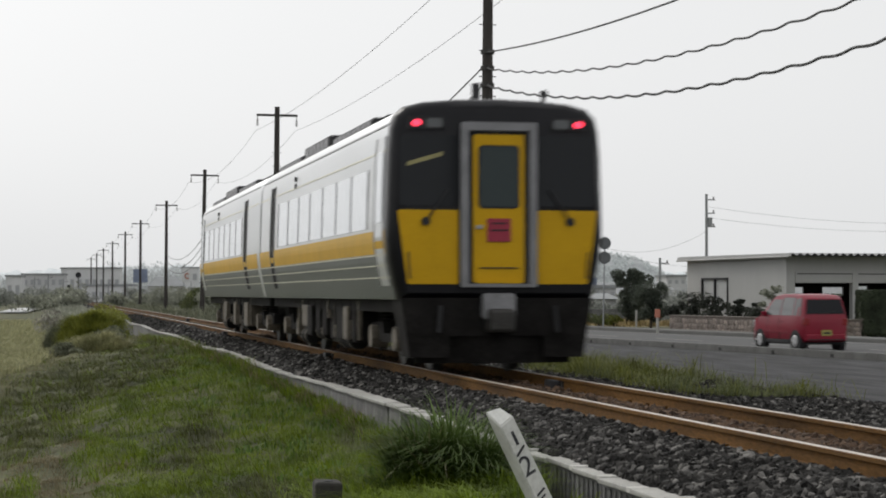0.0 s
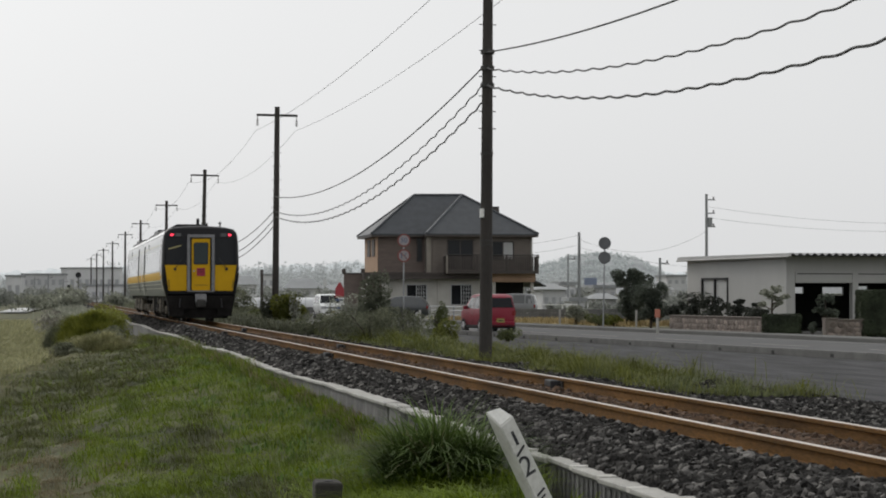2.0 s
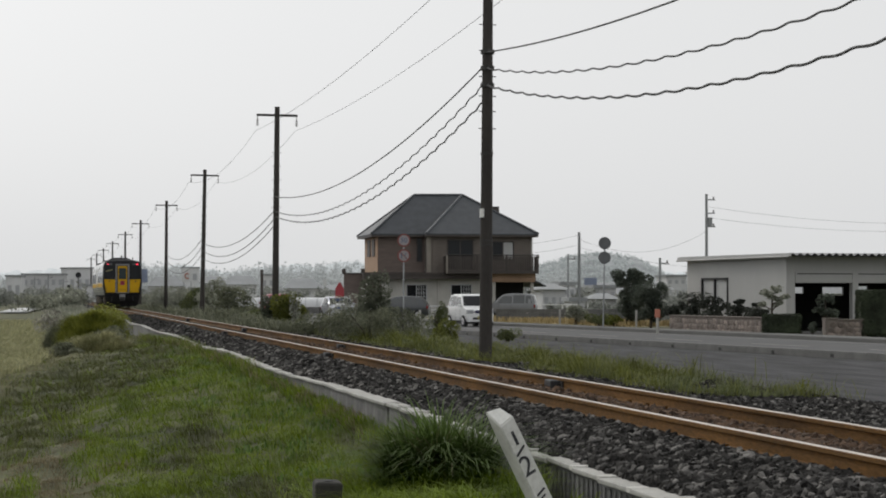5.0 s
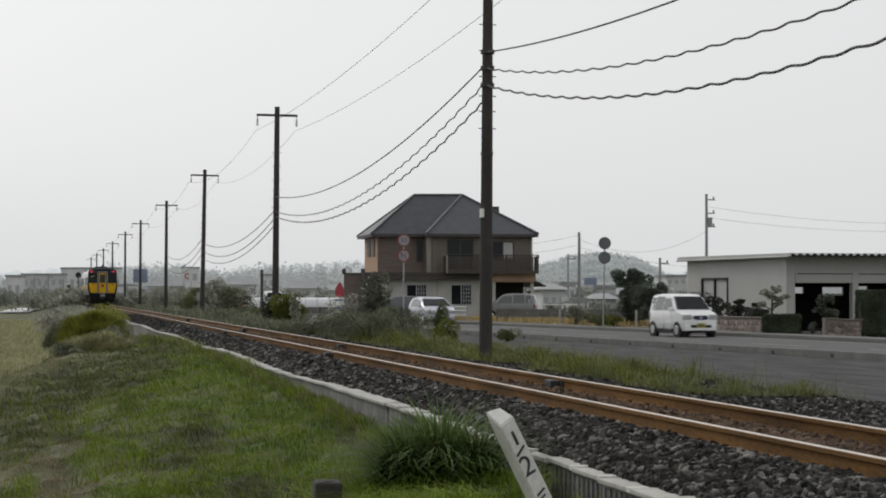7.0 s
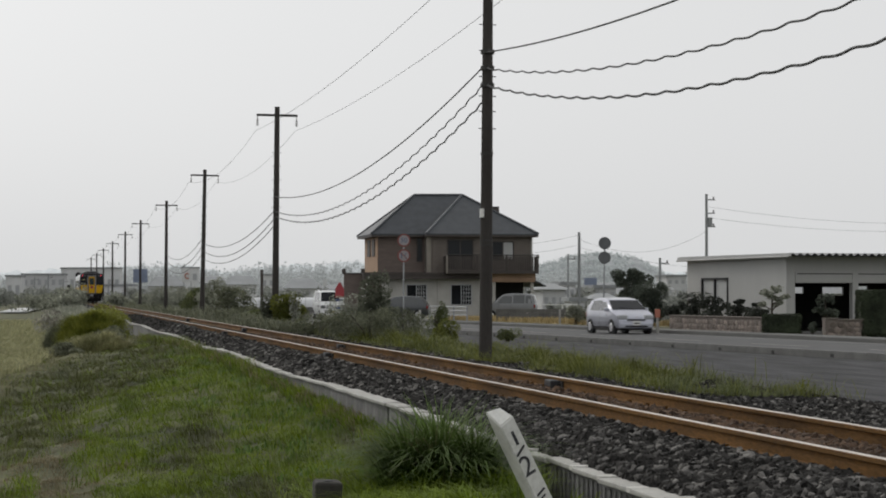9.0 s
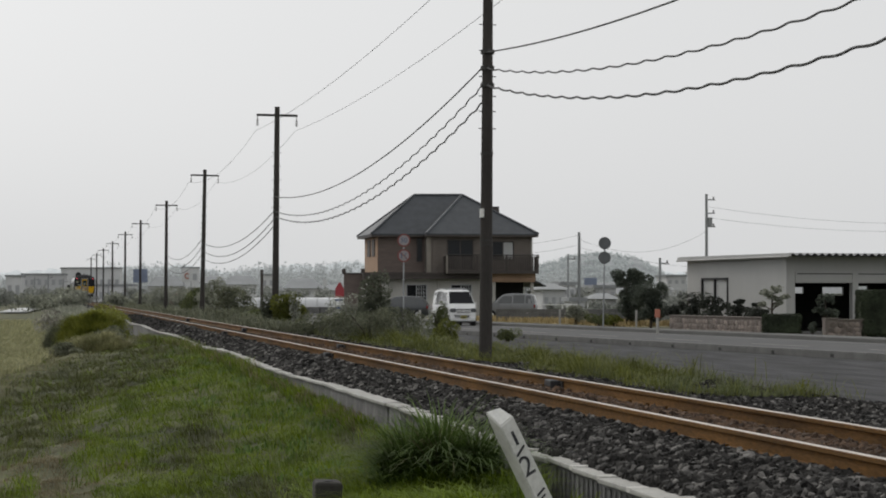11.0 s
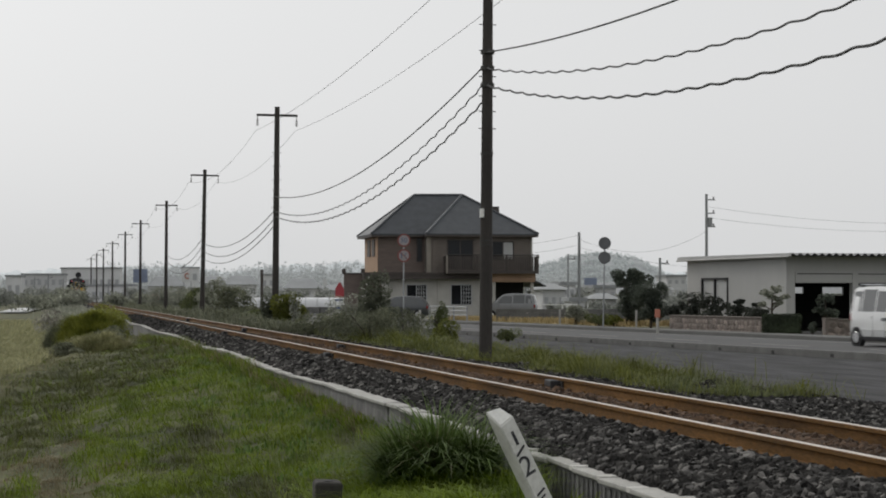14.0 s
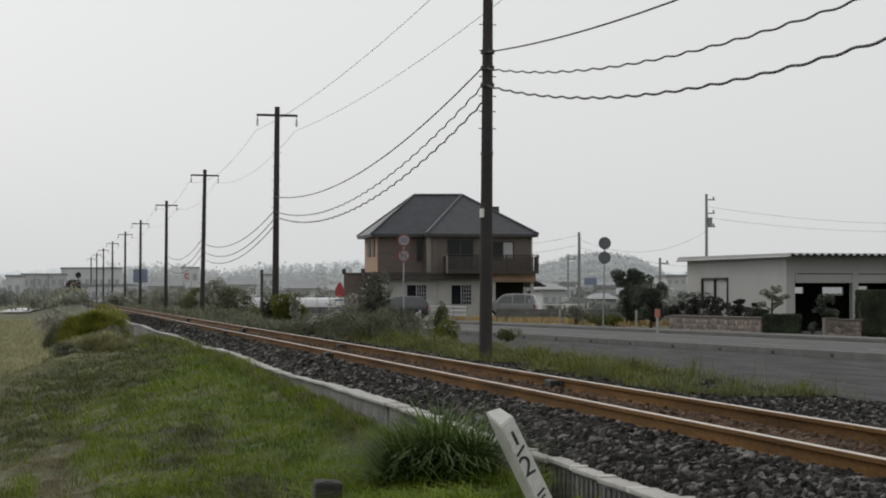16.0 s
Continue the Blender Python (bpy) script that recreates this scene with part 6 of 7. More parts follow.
def garden_tree(side, depth, z, trunk_h, crowns, material, seed, label, n=900, size=0.07, name="garden_tree"):
    """A tree with a bent trunk, limbs, and separate pads of foliage."""
    rng = np.random.default_rng(seed)
    x, y = at(side, depth)
    t = thing(name, pose(x, y, z), label, "tree")
    lean = rng.uniform(-0.15, 0.15)
    bm = bmesh.new()
    rod(bm, (0, 0, -0.05), (lean, 0.03, trunk_h * 0.55), 0.07, 0.05, 8)
    rod(bm, (lean, 0.03, trunk_h * 0.55), (lean * 0.3, 0, trunk_h), 0.05, 0.03, 8)
    part("trunk", bm, M_BARK, t)
    for cx, cz, r, hz in crowns:
        bm = bmesh.new()
        rod(bm, (lean * 0.6, 0, min(trunk_h, max(0.3, cz - 0.25))), (cx, 0, cz), 0.03, 0.015, 6)
        limb = part("limb", bm, M_BARK, t)
        v, f = leaf_cloud(rng, n, r, r * 0.8, 0.0, hz, size, 6)
        v = v + np.array([[cx, 0, cz - hz * 0.4]])
        quads_part("foliage", (v, f), material, t)
    return t


def hedge(side, depth, z, w, d, h, seed, label):
    """A clipped hedge: a dark core with leaves standing out of its faces."""
    rng = np.random.default_rng(seed)
    x, y = at(side, depth)
    t = thing("hedge", pose(x, y, z, 0, 0, -YAW), label, "hedge")
    part("core", boxm(-w / 2, w / 2, -d / 2, d / 2, 0, h, bevel=0.12), M_HEDGE, t)
    n = int(1300 * (w * h + w * d + d * h))
    p = rng.uniform(-0.5, 0.5, (n, 3)) * np.array([w, d, h])
    ax = rng.integers(0, 3, n)
    sg = rng.choice([-0.5, 0.5], n)
    dims = np.array([w, d, h])
    p[np.arange(n), ax] = sg * dims[ax] * rng.uniform(0.95, 1.05, n)
    p[:, 2] += h / 2
    a = rng.normal(0, 1, (n, 3))
    a /= np.linalg.norm(a, axis=1)[:, None]
    b = np.cross(a, rng.normal(0, 1, (n, 3)))
    b /= np.linalg.norm(b, axis=1)[:, None]
    s = rng.uniform(0.025, 0.06, n)[:, None]
    quads_part("leaves", (np.stack([p - a * s, p + b * s * 0.5, p + a * s, p - b * s * 0.5], 1).reshape(-1, 3), np.arange(n * 4).reshape(-1, 4)), M_HEDGE, t)
    return t


def build_garden():
    G = ROAD_Z + 0.02
    garden_tree(8.85, 100, G, 2.45, [(-0.3, 2.25, 0.62, 0.8), (0.25, 2.4, 0.65, 0.8), (0.7, 2.0, 0.55, 0.8), (0.1, 1.7, 0.6, 1.0), (0.5, 1.3, 0.55, 1.1), (0.0, 1.0, 0.5, 1.2), (0.4, 0.7, 0.5, 1.1)], M_LEAF_PINE, 71, "dark evergreen garden tree leaning over the verge", 2300, 0.05)
    garden_tree(9.7, 97.5, G, 2.1, [(-0.3, 1.5, 0.7, 1.0), (0.15, 1.6, 0.65, 0.9), (0.4, 1.1, 0.65, 1.0), (-0.1, 0.7, 0.7, 1.0), (0.55, 0.6, 0.6, 1.0)], M_LEAF_PINE, 72, "dark evergreen garden tree leaning over the verge", 2300, 0.05)
    for k, (s, dd, h, cr) in enumerate(((11.3, 96, 1.25, [(0, 1.35, 0.55, 0.5), (-0.4, 1.0, 0.4, 0.45), (0.4, 1.05, 0.45, 0.45)]), (12.1, 94, 1.3, [(0, 1.35, 0.6, 0.5), (-0.45, 1.1, 0.4, 0.4), (0.5, 1.0, 0.45, 0.4)]),
                                    (13.0, 92, 1.15, [(0.05, 1.25, 0.30, 0.22), (-0.3, 1.0, 0.22, 0.18), (0.3, 0.9, 0.28, 0.18)]), (13.56, 90, 1.0, [(0, 1.1, 0.34, 0.22), (-0.35, 0.88, 0.22, 0.18), (0.35, 0.85, 0.25, 0.18)]))):
        garden_tree(s, dd, G, h, cr, M_LEAF_CLOUD, 75 + k, "clipped dark cloud pine behind the garden wall", 1000, 0.04, "cloud_pine")
    for k in range(5):
        bush("garden_shrub", "dark clipped shrub behind the garden wall", 10.4 + 0.62 * k, 94.2 - 2.1 * k, G, 0.55, 0.4, 1.05 + 0.1 * (k % 2), M_LEAF_CLOUD, 1300, 0.06, 90 + k, 6, group="garden shrubs")
    garden_tree(13.35, 84.5, G, 1.5, [(-0.3, 1.65, 0.28, 0.3), (0.15, 1.75, 0.34, 0.32), (0.5, 1.45, 0.26, 0.28), (-0.45, 1.2, 0.22, 0.26), (0.25, 1.2, 0.26, 0.26), (0.0, 1.45, 0.26, 0.26)], M_LEAF_GREY, 81, "small grey-green garden tree with open pads", 220, 0.06)
    hedge(13.4, 82.5, G, 1.4, 0.9, 0.80, 82, "clipped dark box hedge beside the entrance")
    hedge(16.85, 80.8, G, 1.5, 1.2, 1.73, 83, "tall clipped dark hedge by the garage")
    hedge(18.4, 81.2, G, 1.8, 1.2, 1.78, 84, "tall clipped dark hedge by the garage")
    bush("garden_shrub", "round dark shrub beside the entrance", 14.3, 80.6, G, 0.25, 0.25, 0.5, M_LEAF_PINE, 500, 0.05, 85, 4)
    garden_tree(15.3, 83.5, G, 1.4, [(0.0, 1.3, 0.4, 0.5), (-0.3, 0.9, 0.3, 0.4), (0.3, 0.8, 0.3, 0.4)], M_LEAF_PINE, 86, "dark small tree in front of the garage bay", 350, 0.06)


build_garden()


# ---------------------------------------------------------------- the tussock that sways beside the post
def build_tussock():
    rng = np.random.default_rng(8)
    x, y = at(-0.04, 17.6)
    zg = ground_z(x, y)
    t = thing("tussock", pose(x, y, zg), "big dark tussock of long arching grass blades", "tussock")
    tufts = []
    for k, (ox, oy, n, h, mt) in enumerate(((-0.22, 0.05, 760, 0.96, M_TUSSOCK), (0.06, 0.12, 950, 1.12, M_TUSSOCK), (0.32, 0.04, 800, 1.0, M_TUSSOCK), (-0.10, -0.2, 520, 0.58, M_GRASS), (0.2, -0.22, 520, 0.52, M_GRASS), (-0.4, -0.1, 380, 0.5, M_TUSSOCK), (-0.68, -0.12, 420, 0.40, M_GRASS_BRIGHT), (0.42, -0.3, 420, 0.42, M_GRASS_BRIGHT), (-0.28, -0.42, 520, 0.42, M_GRASS_BRIGHT), (0.0, 0.0, 110, 1.0, M_GRASS_DRY))):
        r = np.abs(rng.normal(0, 0.085, n))
        az = rng.uniform(0, 2 * np.pi, n)
        ox_, oy_ = r * np.cos(az), r * np.sin(az)
        hh = h * rng.uniform(0.6, 1.15, n)
        out = rng.uniform(0.25, 0.95, n) * hh
        az2 = az + rng.normal(0, 0.5, n)
        w = rng.uniform(0.006, 0.011, n)
        segs = 6
        v = np.zeros((n, (segs + 1) * 2, 3))
        for s in range(segs + 1):
            f = s / segs
            cx = ox_ + out * f ** 1.8 * np.cos(az2) - 0.06 * f
            cy = oy_ + out * f ** 1.8 * np.sin(az2)
            cz = hh * (1.35 * f - 0.62 * f * f * (0.6 + out / hh))
            ww = w * (1 - 0.85 * f ** 2)
            v[:, 2 * s] = np.stack([cx - np.sin(az2) * ww, cy + np.cos(az2) * ww, cz], 1)
            v[:, 2 * s + 1] = np.stack([cx + np.sin(az2) * ww, cy - np.cos(az2) * ww, cz], 1)
        idx = np.arange(n)[:, None] * (segs + 1) * 2
        f = np.concatenate([idx + np.array([[2 * s, 2 * s + 1, 2 * s + 3, 2 * s + 2]]) for s in range(segs)], 1).reshape(-1, 4)
        tuft = quads_part("tuft", (v.reshape(-1, 3), f), mt, t)
        tuft.matrix_basis = pose(ox, oy, 0)
        tufts.append((tuft, ox, oy))
    return tufts


TUFTS = build_tussock()


# ---------------------------------------------------------------- loose ballast stones
def build_stones():
    rng = np.random.default_rng(4)
    # an angular stone: twelve corners
    phi = (1 + 5 ** 0.5) / 2
    tv = np.array([(-1, phi, 0), (1, phi, 0), (-1, -phi, 0), (1, -phi, 0), (0, -1, phi), (0, 1, phi), (0, -1, -phi), (0, 1, -phi), (phi, 0, -1), (phi, 0, 1), (-phi, 0, -1), (-phi, 0, 1)]) / 1.9
    tf = np.array([(0, 11, 5), (0, 5, 1), (0, 1, 7), (0, 7, 10), (0, 10, 11), (1, 5, 9), (5, 11, 4), (11, 10, 2), (10, 7, 6), (7, 1, 8), (3, 9, 4), (3, 4, 2), (3, 2, 6), (3, 6, 8), (3, 8, 9), (4, 9, 5), (2, 4, 11), (6, 2, 10), (8, 6, 7), (9, 8, 1)])
    prof_x = np.array([4.30, 4.49, 4.85, 5.15, 5.8, 6.45, 6.9, 7.4, 8.2, 9.2, 10.6, 12.3])
    prof_z = np.array([-0.36, -0.30, -0.20, -0.165, -0.17, -0.165, -0.19, -0.28, -0.42, -0.50, -0.55, -0.58])

    def scatter(n, x0, x1, y0, y1, power):
        u = rng.uniform(0, 1, n)
        k = 1 - power
        ys = (y0 ** k + u * (y1 ** k - y0 ** k)) ** (1 / k)
        xs = rng.uniform(x0, x1, n)
        rails = np.minimum(np.abs(xs - 5.235), np.abs(xs - 6.365))
        keep = rails > 0.10
        return xs[keep], ys[keep]

    pale = mat("pale_ballast", (0.10, 0.095, 0.088), 0.85, var=0.3, scale=6, fine=60, bump=0.3, per=0.7)
    for name, lab, (xs, ys), mt in (("ballast_stones", "scattered pale ballast stones beside the track", scatter(5200, 4.31, 5.14, 11, 80, 1.5), pale),
                                    ("ballast_stones", "scattered pale ballast stones beyond the track", scatter(6500, 6.46, 12.0, 16, 80, 1.5), pale),
                                    ("ballast_stones", "dark grey crushed ballast stones beside the track", scatter(21000, 4.31, 5.14, 11, 120, 1.4), M_BALLAST),
                                    ("ballast_stones", "brown-stained ballast stones between the rails", scatter(6000, 5.33, 6.27, 14, 60, 1.6), mat("rusty_ballast", (0.075, 0.046, 0.028), 0.95, var=0.35, scale=6, fine=40, per=0.6)),
                                    ("ballast_stones", "grey crushed ballast stones beyond the track", scatter(28000, 6.46, 12.0, 16, 85, 1.5), M_BALLAST)):
        n = len(xs)
        r = rng.uniform(0.020, 0.052, n) * (1 + 0.25 * (ys > 35) + 0.5 * (ys > 70))
        zs = np.interp(xs, prof_x, prof_z) + r * 0.45
        v = tv[None] * (r[:, None, None]) * rng.uniform(0.65, 1.3, (n, 12, 1))
        v = v * rng.uniform(0.6, 1.25, (n, 1, 3))
        a = rng.uniform(0, 6.28, n)
        c, s = np.cos(a)[:, None], np.sin(a)[:, None]
        x = v[:, :, 0] * c - v[:, :, 1] * s
        y = v[:, :, 0] * s + v[:, :, 1] * c
        v = np.stack([x + xs[:, None], y + ys[:, None], v[:, :, 2] + zs[:, None]], 2)
        f = (tf[None] + (np.arange(n) * 12)[:, None, None]).reshape(-1, 3)
        me = bpy.data.meshes.new(name)
        me.vertices.add(n * 12)
        me.vertices.foreach_set("co", v.reshape(-1))
        me.loops.add(len(f) * 3)
        me.loops.foreach_set("vertex_index", f.reshape(-1).astype(np.int32))
        me.polygons.add(len(f))
        me.polygons.foreach_set("loop_start", np.arange(0, len(f) * 3, 3, dtype=np.int32))
        me.polygons.foreach_set("use_smooth", [False] * len(f))
        me.update(calc_edges=True)
        me.materials.append(mt)
        tagged(new(name, me), lab, "ballast", kind="stuff")


build_stones()


# ---------------------------------------------------------------- sleepers, joints and clips of the track
def build_sleepers():
    bm = boxm(-1.05, 1.05, -0.11, 0.11, -0.16, 0.0, bevel=0.012)
    first = part("sleeper", bm, M_SLEEPER, track, "dark wooden sleeper sunk in the ballast")
    first.matrix_basis = pose(TRACK_X, 12.0, -0.20)
    plate = boxm(-0.16, 0.16, -0.09, 0.09, -0.004, 0.016, bevel=0.004)
    box(plate, 0.07, 0.11, -0.03, 0.03, 0.016, 0.05)
    box(plate, -0.11, -0.07, -0.03, 0.03, 0.016, 0.05)
    clip = part("tie_plate", plate, M_RUST, track)
    clip.matrix_basis = pose(TRACK_X - 0.5655, 12.0, -0.155)
    for i in range(1, 100):
        y = 12.0 + 0.66 * i
        s = new("sleeper", first.data)
        s.parent, s.matrix_basis = track, pose(TRACK_X, y, -0.20)
        for sgn in (-1, 1):
            if i < 60:
                c = new("tie_plate", clip.data)
                c.parent, c.matrix_basis = track, pose(TRACK_X + sgn * 0.5655, y, -0.155)
    for sgn, y in ((1, 25.4), (1, 44.3), (1, 66.0), (-1, 38.0), (1, 92.0), (-1, 60.0)):
        x = TRACK_X + sgn * 0.5655
        bm = bmesh.new()
        for e in (-1, 1):
            a, b = sorted((x + e * 0.012, x + e * 0.036))
            box(bm, a, b, y - 0.28, y + 0.28, -0.125, -0.045)
            for k in range(4):
                a, b = sorted((x + e * 0.036, x + e * 0.058))
                box(bm, a, b, y - 0.22 + 0.14 * k, y - 0.18 + 0.14 * k, -0.105, -0.07)
        part("fishplate", bm, M_STEEL_DK, track, "bolted dark rail joint")
        bm = boxm(x - 0.16, x - 0.04, y - 0.2, y + 0.15, -0.16, -0.03, bevel=0.02)
        part("joint_box", bm, M_TRIM, track, "black box at a rail joint")


build_sleepers()


# ---------------------------------------------------------------- distance
def hill(name, pts, depth, material, label, seed, bump=1.0, pitch=6.0):
    """A wooded ridge: skyline through (side, height), with an uneven tree outline."""
    rng = random.Random(seed)
    xs, zs = [p[0] for p in pts], [p[1] for p in pts]
    verts, faces = [], []
    n = int((xs[-1] - xs[0]) / pitch)
    for i in range(n + 1):
        s = xs[0] + (xs[-1] - xs[0]) * i / n
        h = float(np.interp(s, xs, zs)) + bump * (noise.noise(Vector((s * 0.05, seed, 0))) * 1.6 + noise.noise(Vector((s * 0.23, seed, 4))) * 0.9 + rng.uniform(-0.7, 0.7))
        for d, k in ((0, -3.0), (0, h * 0.45), (12, h * 0.8), (30, h), (120, h * 0.5), (200, -3)):
            verts.append((*at(s, depth + d + (rng.uniform(-4, 4) if 0 < d < 100 else 0)), k))
    for i in range(n):
        for j in range(5):
            faces.append((i * 6 + j, i * 6 + j + 1, (i + 1) * 6 + j + 1, (i + 1) * 6 + j))
    return tagged(raw(name, verts, faces, material, smooth=True), label, "hill", kind="structure")


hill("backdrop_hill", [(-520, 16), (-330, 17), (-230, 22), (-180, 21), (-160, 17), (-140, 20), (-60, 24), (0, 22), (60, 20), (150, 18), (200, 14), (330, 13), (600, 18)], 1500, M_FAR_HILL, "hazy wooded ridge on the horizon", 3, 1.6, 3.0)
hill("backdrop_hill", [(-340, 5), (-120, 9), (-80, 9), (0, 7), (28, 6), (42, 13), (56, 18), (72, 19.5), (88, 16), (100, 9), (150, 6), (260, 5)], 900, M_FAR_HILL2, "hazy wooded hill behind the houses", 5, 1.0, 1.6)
# never in view: added behind the camera to dim reflections and sky light
hill("backdrop_hill", [(-900, 30), (-300, 42), (0, 45), (300, 42), (900, 30)], -420, M_FAR_HILL2, "unseen hill added behind the camera to dim reflections", 8, 3.0, 12.0)
# the hills' faint glow stands for the haze in front of them
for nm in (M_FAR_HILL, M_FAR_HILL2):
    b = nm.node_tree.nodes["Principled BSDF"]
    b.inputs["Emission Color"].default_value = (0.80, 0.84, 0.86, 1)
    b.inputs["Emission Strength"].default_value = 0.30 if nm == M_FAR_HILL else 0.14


def far_trees(name, rows, material, label, seed):
    """A belt of small hazy trees, too far to tell apart."""
    rng = np.random.default_rng(seed)
    vs = []
    for s0, s1, depth, h, count in rows:
        for _ in range(count):
            s = rng.uniform(s0, s1)
            hh = h * rng.uniform(0.45, 1.15)
            r = hh * rng.uniform(0.35, 0.7)
            d = depth + rng.uniform(-25, 25)
            v, _f = leaf_cloud(rng, 320, r, r, 0.1, hh, 0.11 * hh ** 0.5 + 0.10, 8)
            x, y = at(s, d)
            vs.append(v + np.array([[x, y, -0.9]]))
    v = np.concatenate(vs)
    ob = quads_part(name, (v, np.arange(len(v)).reshape(-1, 4)), material, None)
    return tagged(ob, label, "trees", kind="stuff")


# Tree colours lifted and greyed to stand in for haze
M_FAR_TREE = leaf_mat("painted_haze_far_trees", (0.40, 0.42, 0.425), (0.47, 0.49, 0.49), thin=0.5, per=0.08)
M_HILL_TREE = leaf_mat("painted_haze_hill_trees", (0.30, 0.325, 0.32), (0.37, 0.395, 0.385), thin=0.5, per=0.12)
# middle-distance leaves paled the same way, for thinner haze
M_MID_TREE = leaf_mat("haze_paled_middle_trees", (0.24, 0.255, 0.23), (0.31, 0.32, 0.295), thin=0.5, per=0.15)
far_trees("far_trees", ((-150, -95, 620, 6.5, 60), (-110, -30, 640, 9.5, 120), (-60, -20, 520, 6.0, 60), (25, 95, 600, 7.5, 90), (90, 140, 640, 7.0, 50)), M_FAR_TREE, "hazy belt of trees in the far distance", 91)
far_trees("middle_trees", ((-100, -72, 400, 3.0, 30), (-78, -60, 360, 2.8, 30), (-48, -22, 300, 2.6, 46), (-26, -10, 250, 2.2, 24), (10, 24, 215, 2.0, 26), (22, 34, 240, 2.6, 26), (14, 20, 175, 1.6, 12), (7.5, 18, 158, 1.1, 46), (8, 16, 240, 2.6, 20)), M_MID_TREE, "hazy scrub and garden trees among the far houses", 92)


def hill_trees(rows, depth, material, label, seed, step, size):
    """Tree crowns standing out of a ridge's skyline and slope."""
    rng = np.random.default_rng(seed)
    xs, zs = [q[0] for q in rows], [q[1] for q in rows]
    vs = []
    for k in range(int((xs[-1] - xs[0]) / step)):
        for frac in (0.98, 0.82, 0.66, 0.5, 0.34):
            s = xs[0] + step * (k + rng.uniform(0, 1))
            z = float(np.interp(s, xs, zs)) * frac
            r = size * rng.uniform(0.5, 1.2)
            v, _f = leaf_cloud(rng, 90, r, r, -0.5 * r, r * 1.3, 0.30 * size ** 0.5, 5)
            x, y = at(s, depth + float(np.interp(frac, (0.45, 0.8, 1.0), (-2, 9, 27))))
            vs.append(v + np.array([[x, y, z - 0.6 * r]]))
    v = np.concatenate(vs)
    return tagged(quads_part("hill_trees", (v, np.arange(len(v)).reshape(-1, 4)), material, None), label, "trees", kind="stuff")


# a faint glow on the far trees paints more haze over them
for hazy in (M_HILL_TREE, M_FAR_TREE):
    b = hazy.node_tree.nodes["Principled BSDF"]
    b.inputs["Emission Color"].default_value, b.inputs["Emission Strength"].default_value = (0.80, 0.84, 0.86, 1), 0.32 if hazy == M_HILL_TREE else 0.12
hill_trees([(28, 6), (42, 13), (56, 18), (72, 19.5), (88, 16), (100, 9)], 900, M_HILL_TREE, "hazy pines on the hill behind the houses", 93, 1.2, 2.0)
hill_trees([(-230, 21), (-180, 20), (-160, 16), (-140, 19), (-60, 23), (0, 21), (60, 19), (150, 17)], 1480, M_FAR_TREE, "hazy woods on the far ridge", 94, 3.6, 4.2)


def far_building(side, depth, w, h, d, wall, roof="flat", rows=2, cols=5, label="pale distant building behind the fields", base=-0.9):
    x, y = at(side, depth)
    b = thing("distant_building", pose(x, y, base, 0, 0, -YAW + 6), label, "building", "distant buildings")
    part("wall", boxm(0, w, 0, d, 0, h), wall, b)
    if roof == "flat":
        part("roof", boxm(-0.2, w + 0.2, -0.2, d + 0.2, h, h + 0.35), M_FAR_ROOF, b)
    else:
        bm = bmesh.new()
        o = 0.5
        r = min(d, w) * 0.28
        loft(bm, [[(-o, -o, h), (w + o, -o, h), (w + o, d + o, h), (-o, d + o, h)], [(w * 0.22, d * 0.5 - 0.05, h + r), (w * 0.78, d * 0.5 - 0.05, h + r), (w * 0.78, d * 0.5 + 0.05, h + r), (w * 0.22, d * 0.5 + 0.05, h + r)]])
        part("roof", bm, M_FAR_ROOF, b)
    for i in range(cols):
        for j in range(rows):
            x0 = w * (i + 0.25) / cols
            z0 = h * (j + 0.3) / rows
            part("window", boxm(x0, x0 + w * 0.5 / cols, -0.05, 0.05, z0, z0 + h * 0.38 / rows), M_FAR_WIN, b)
    return b


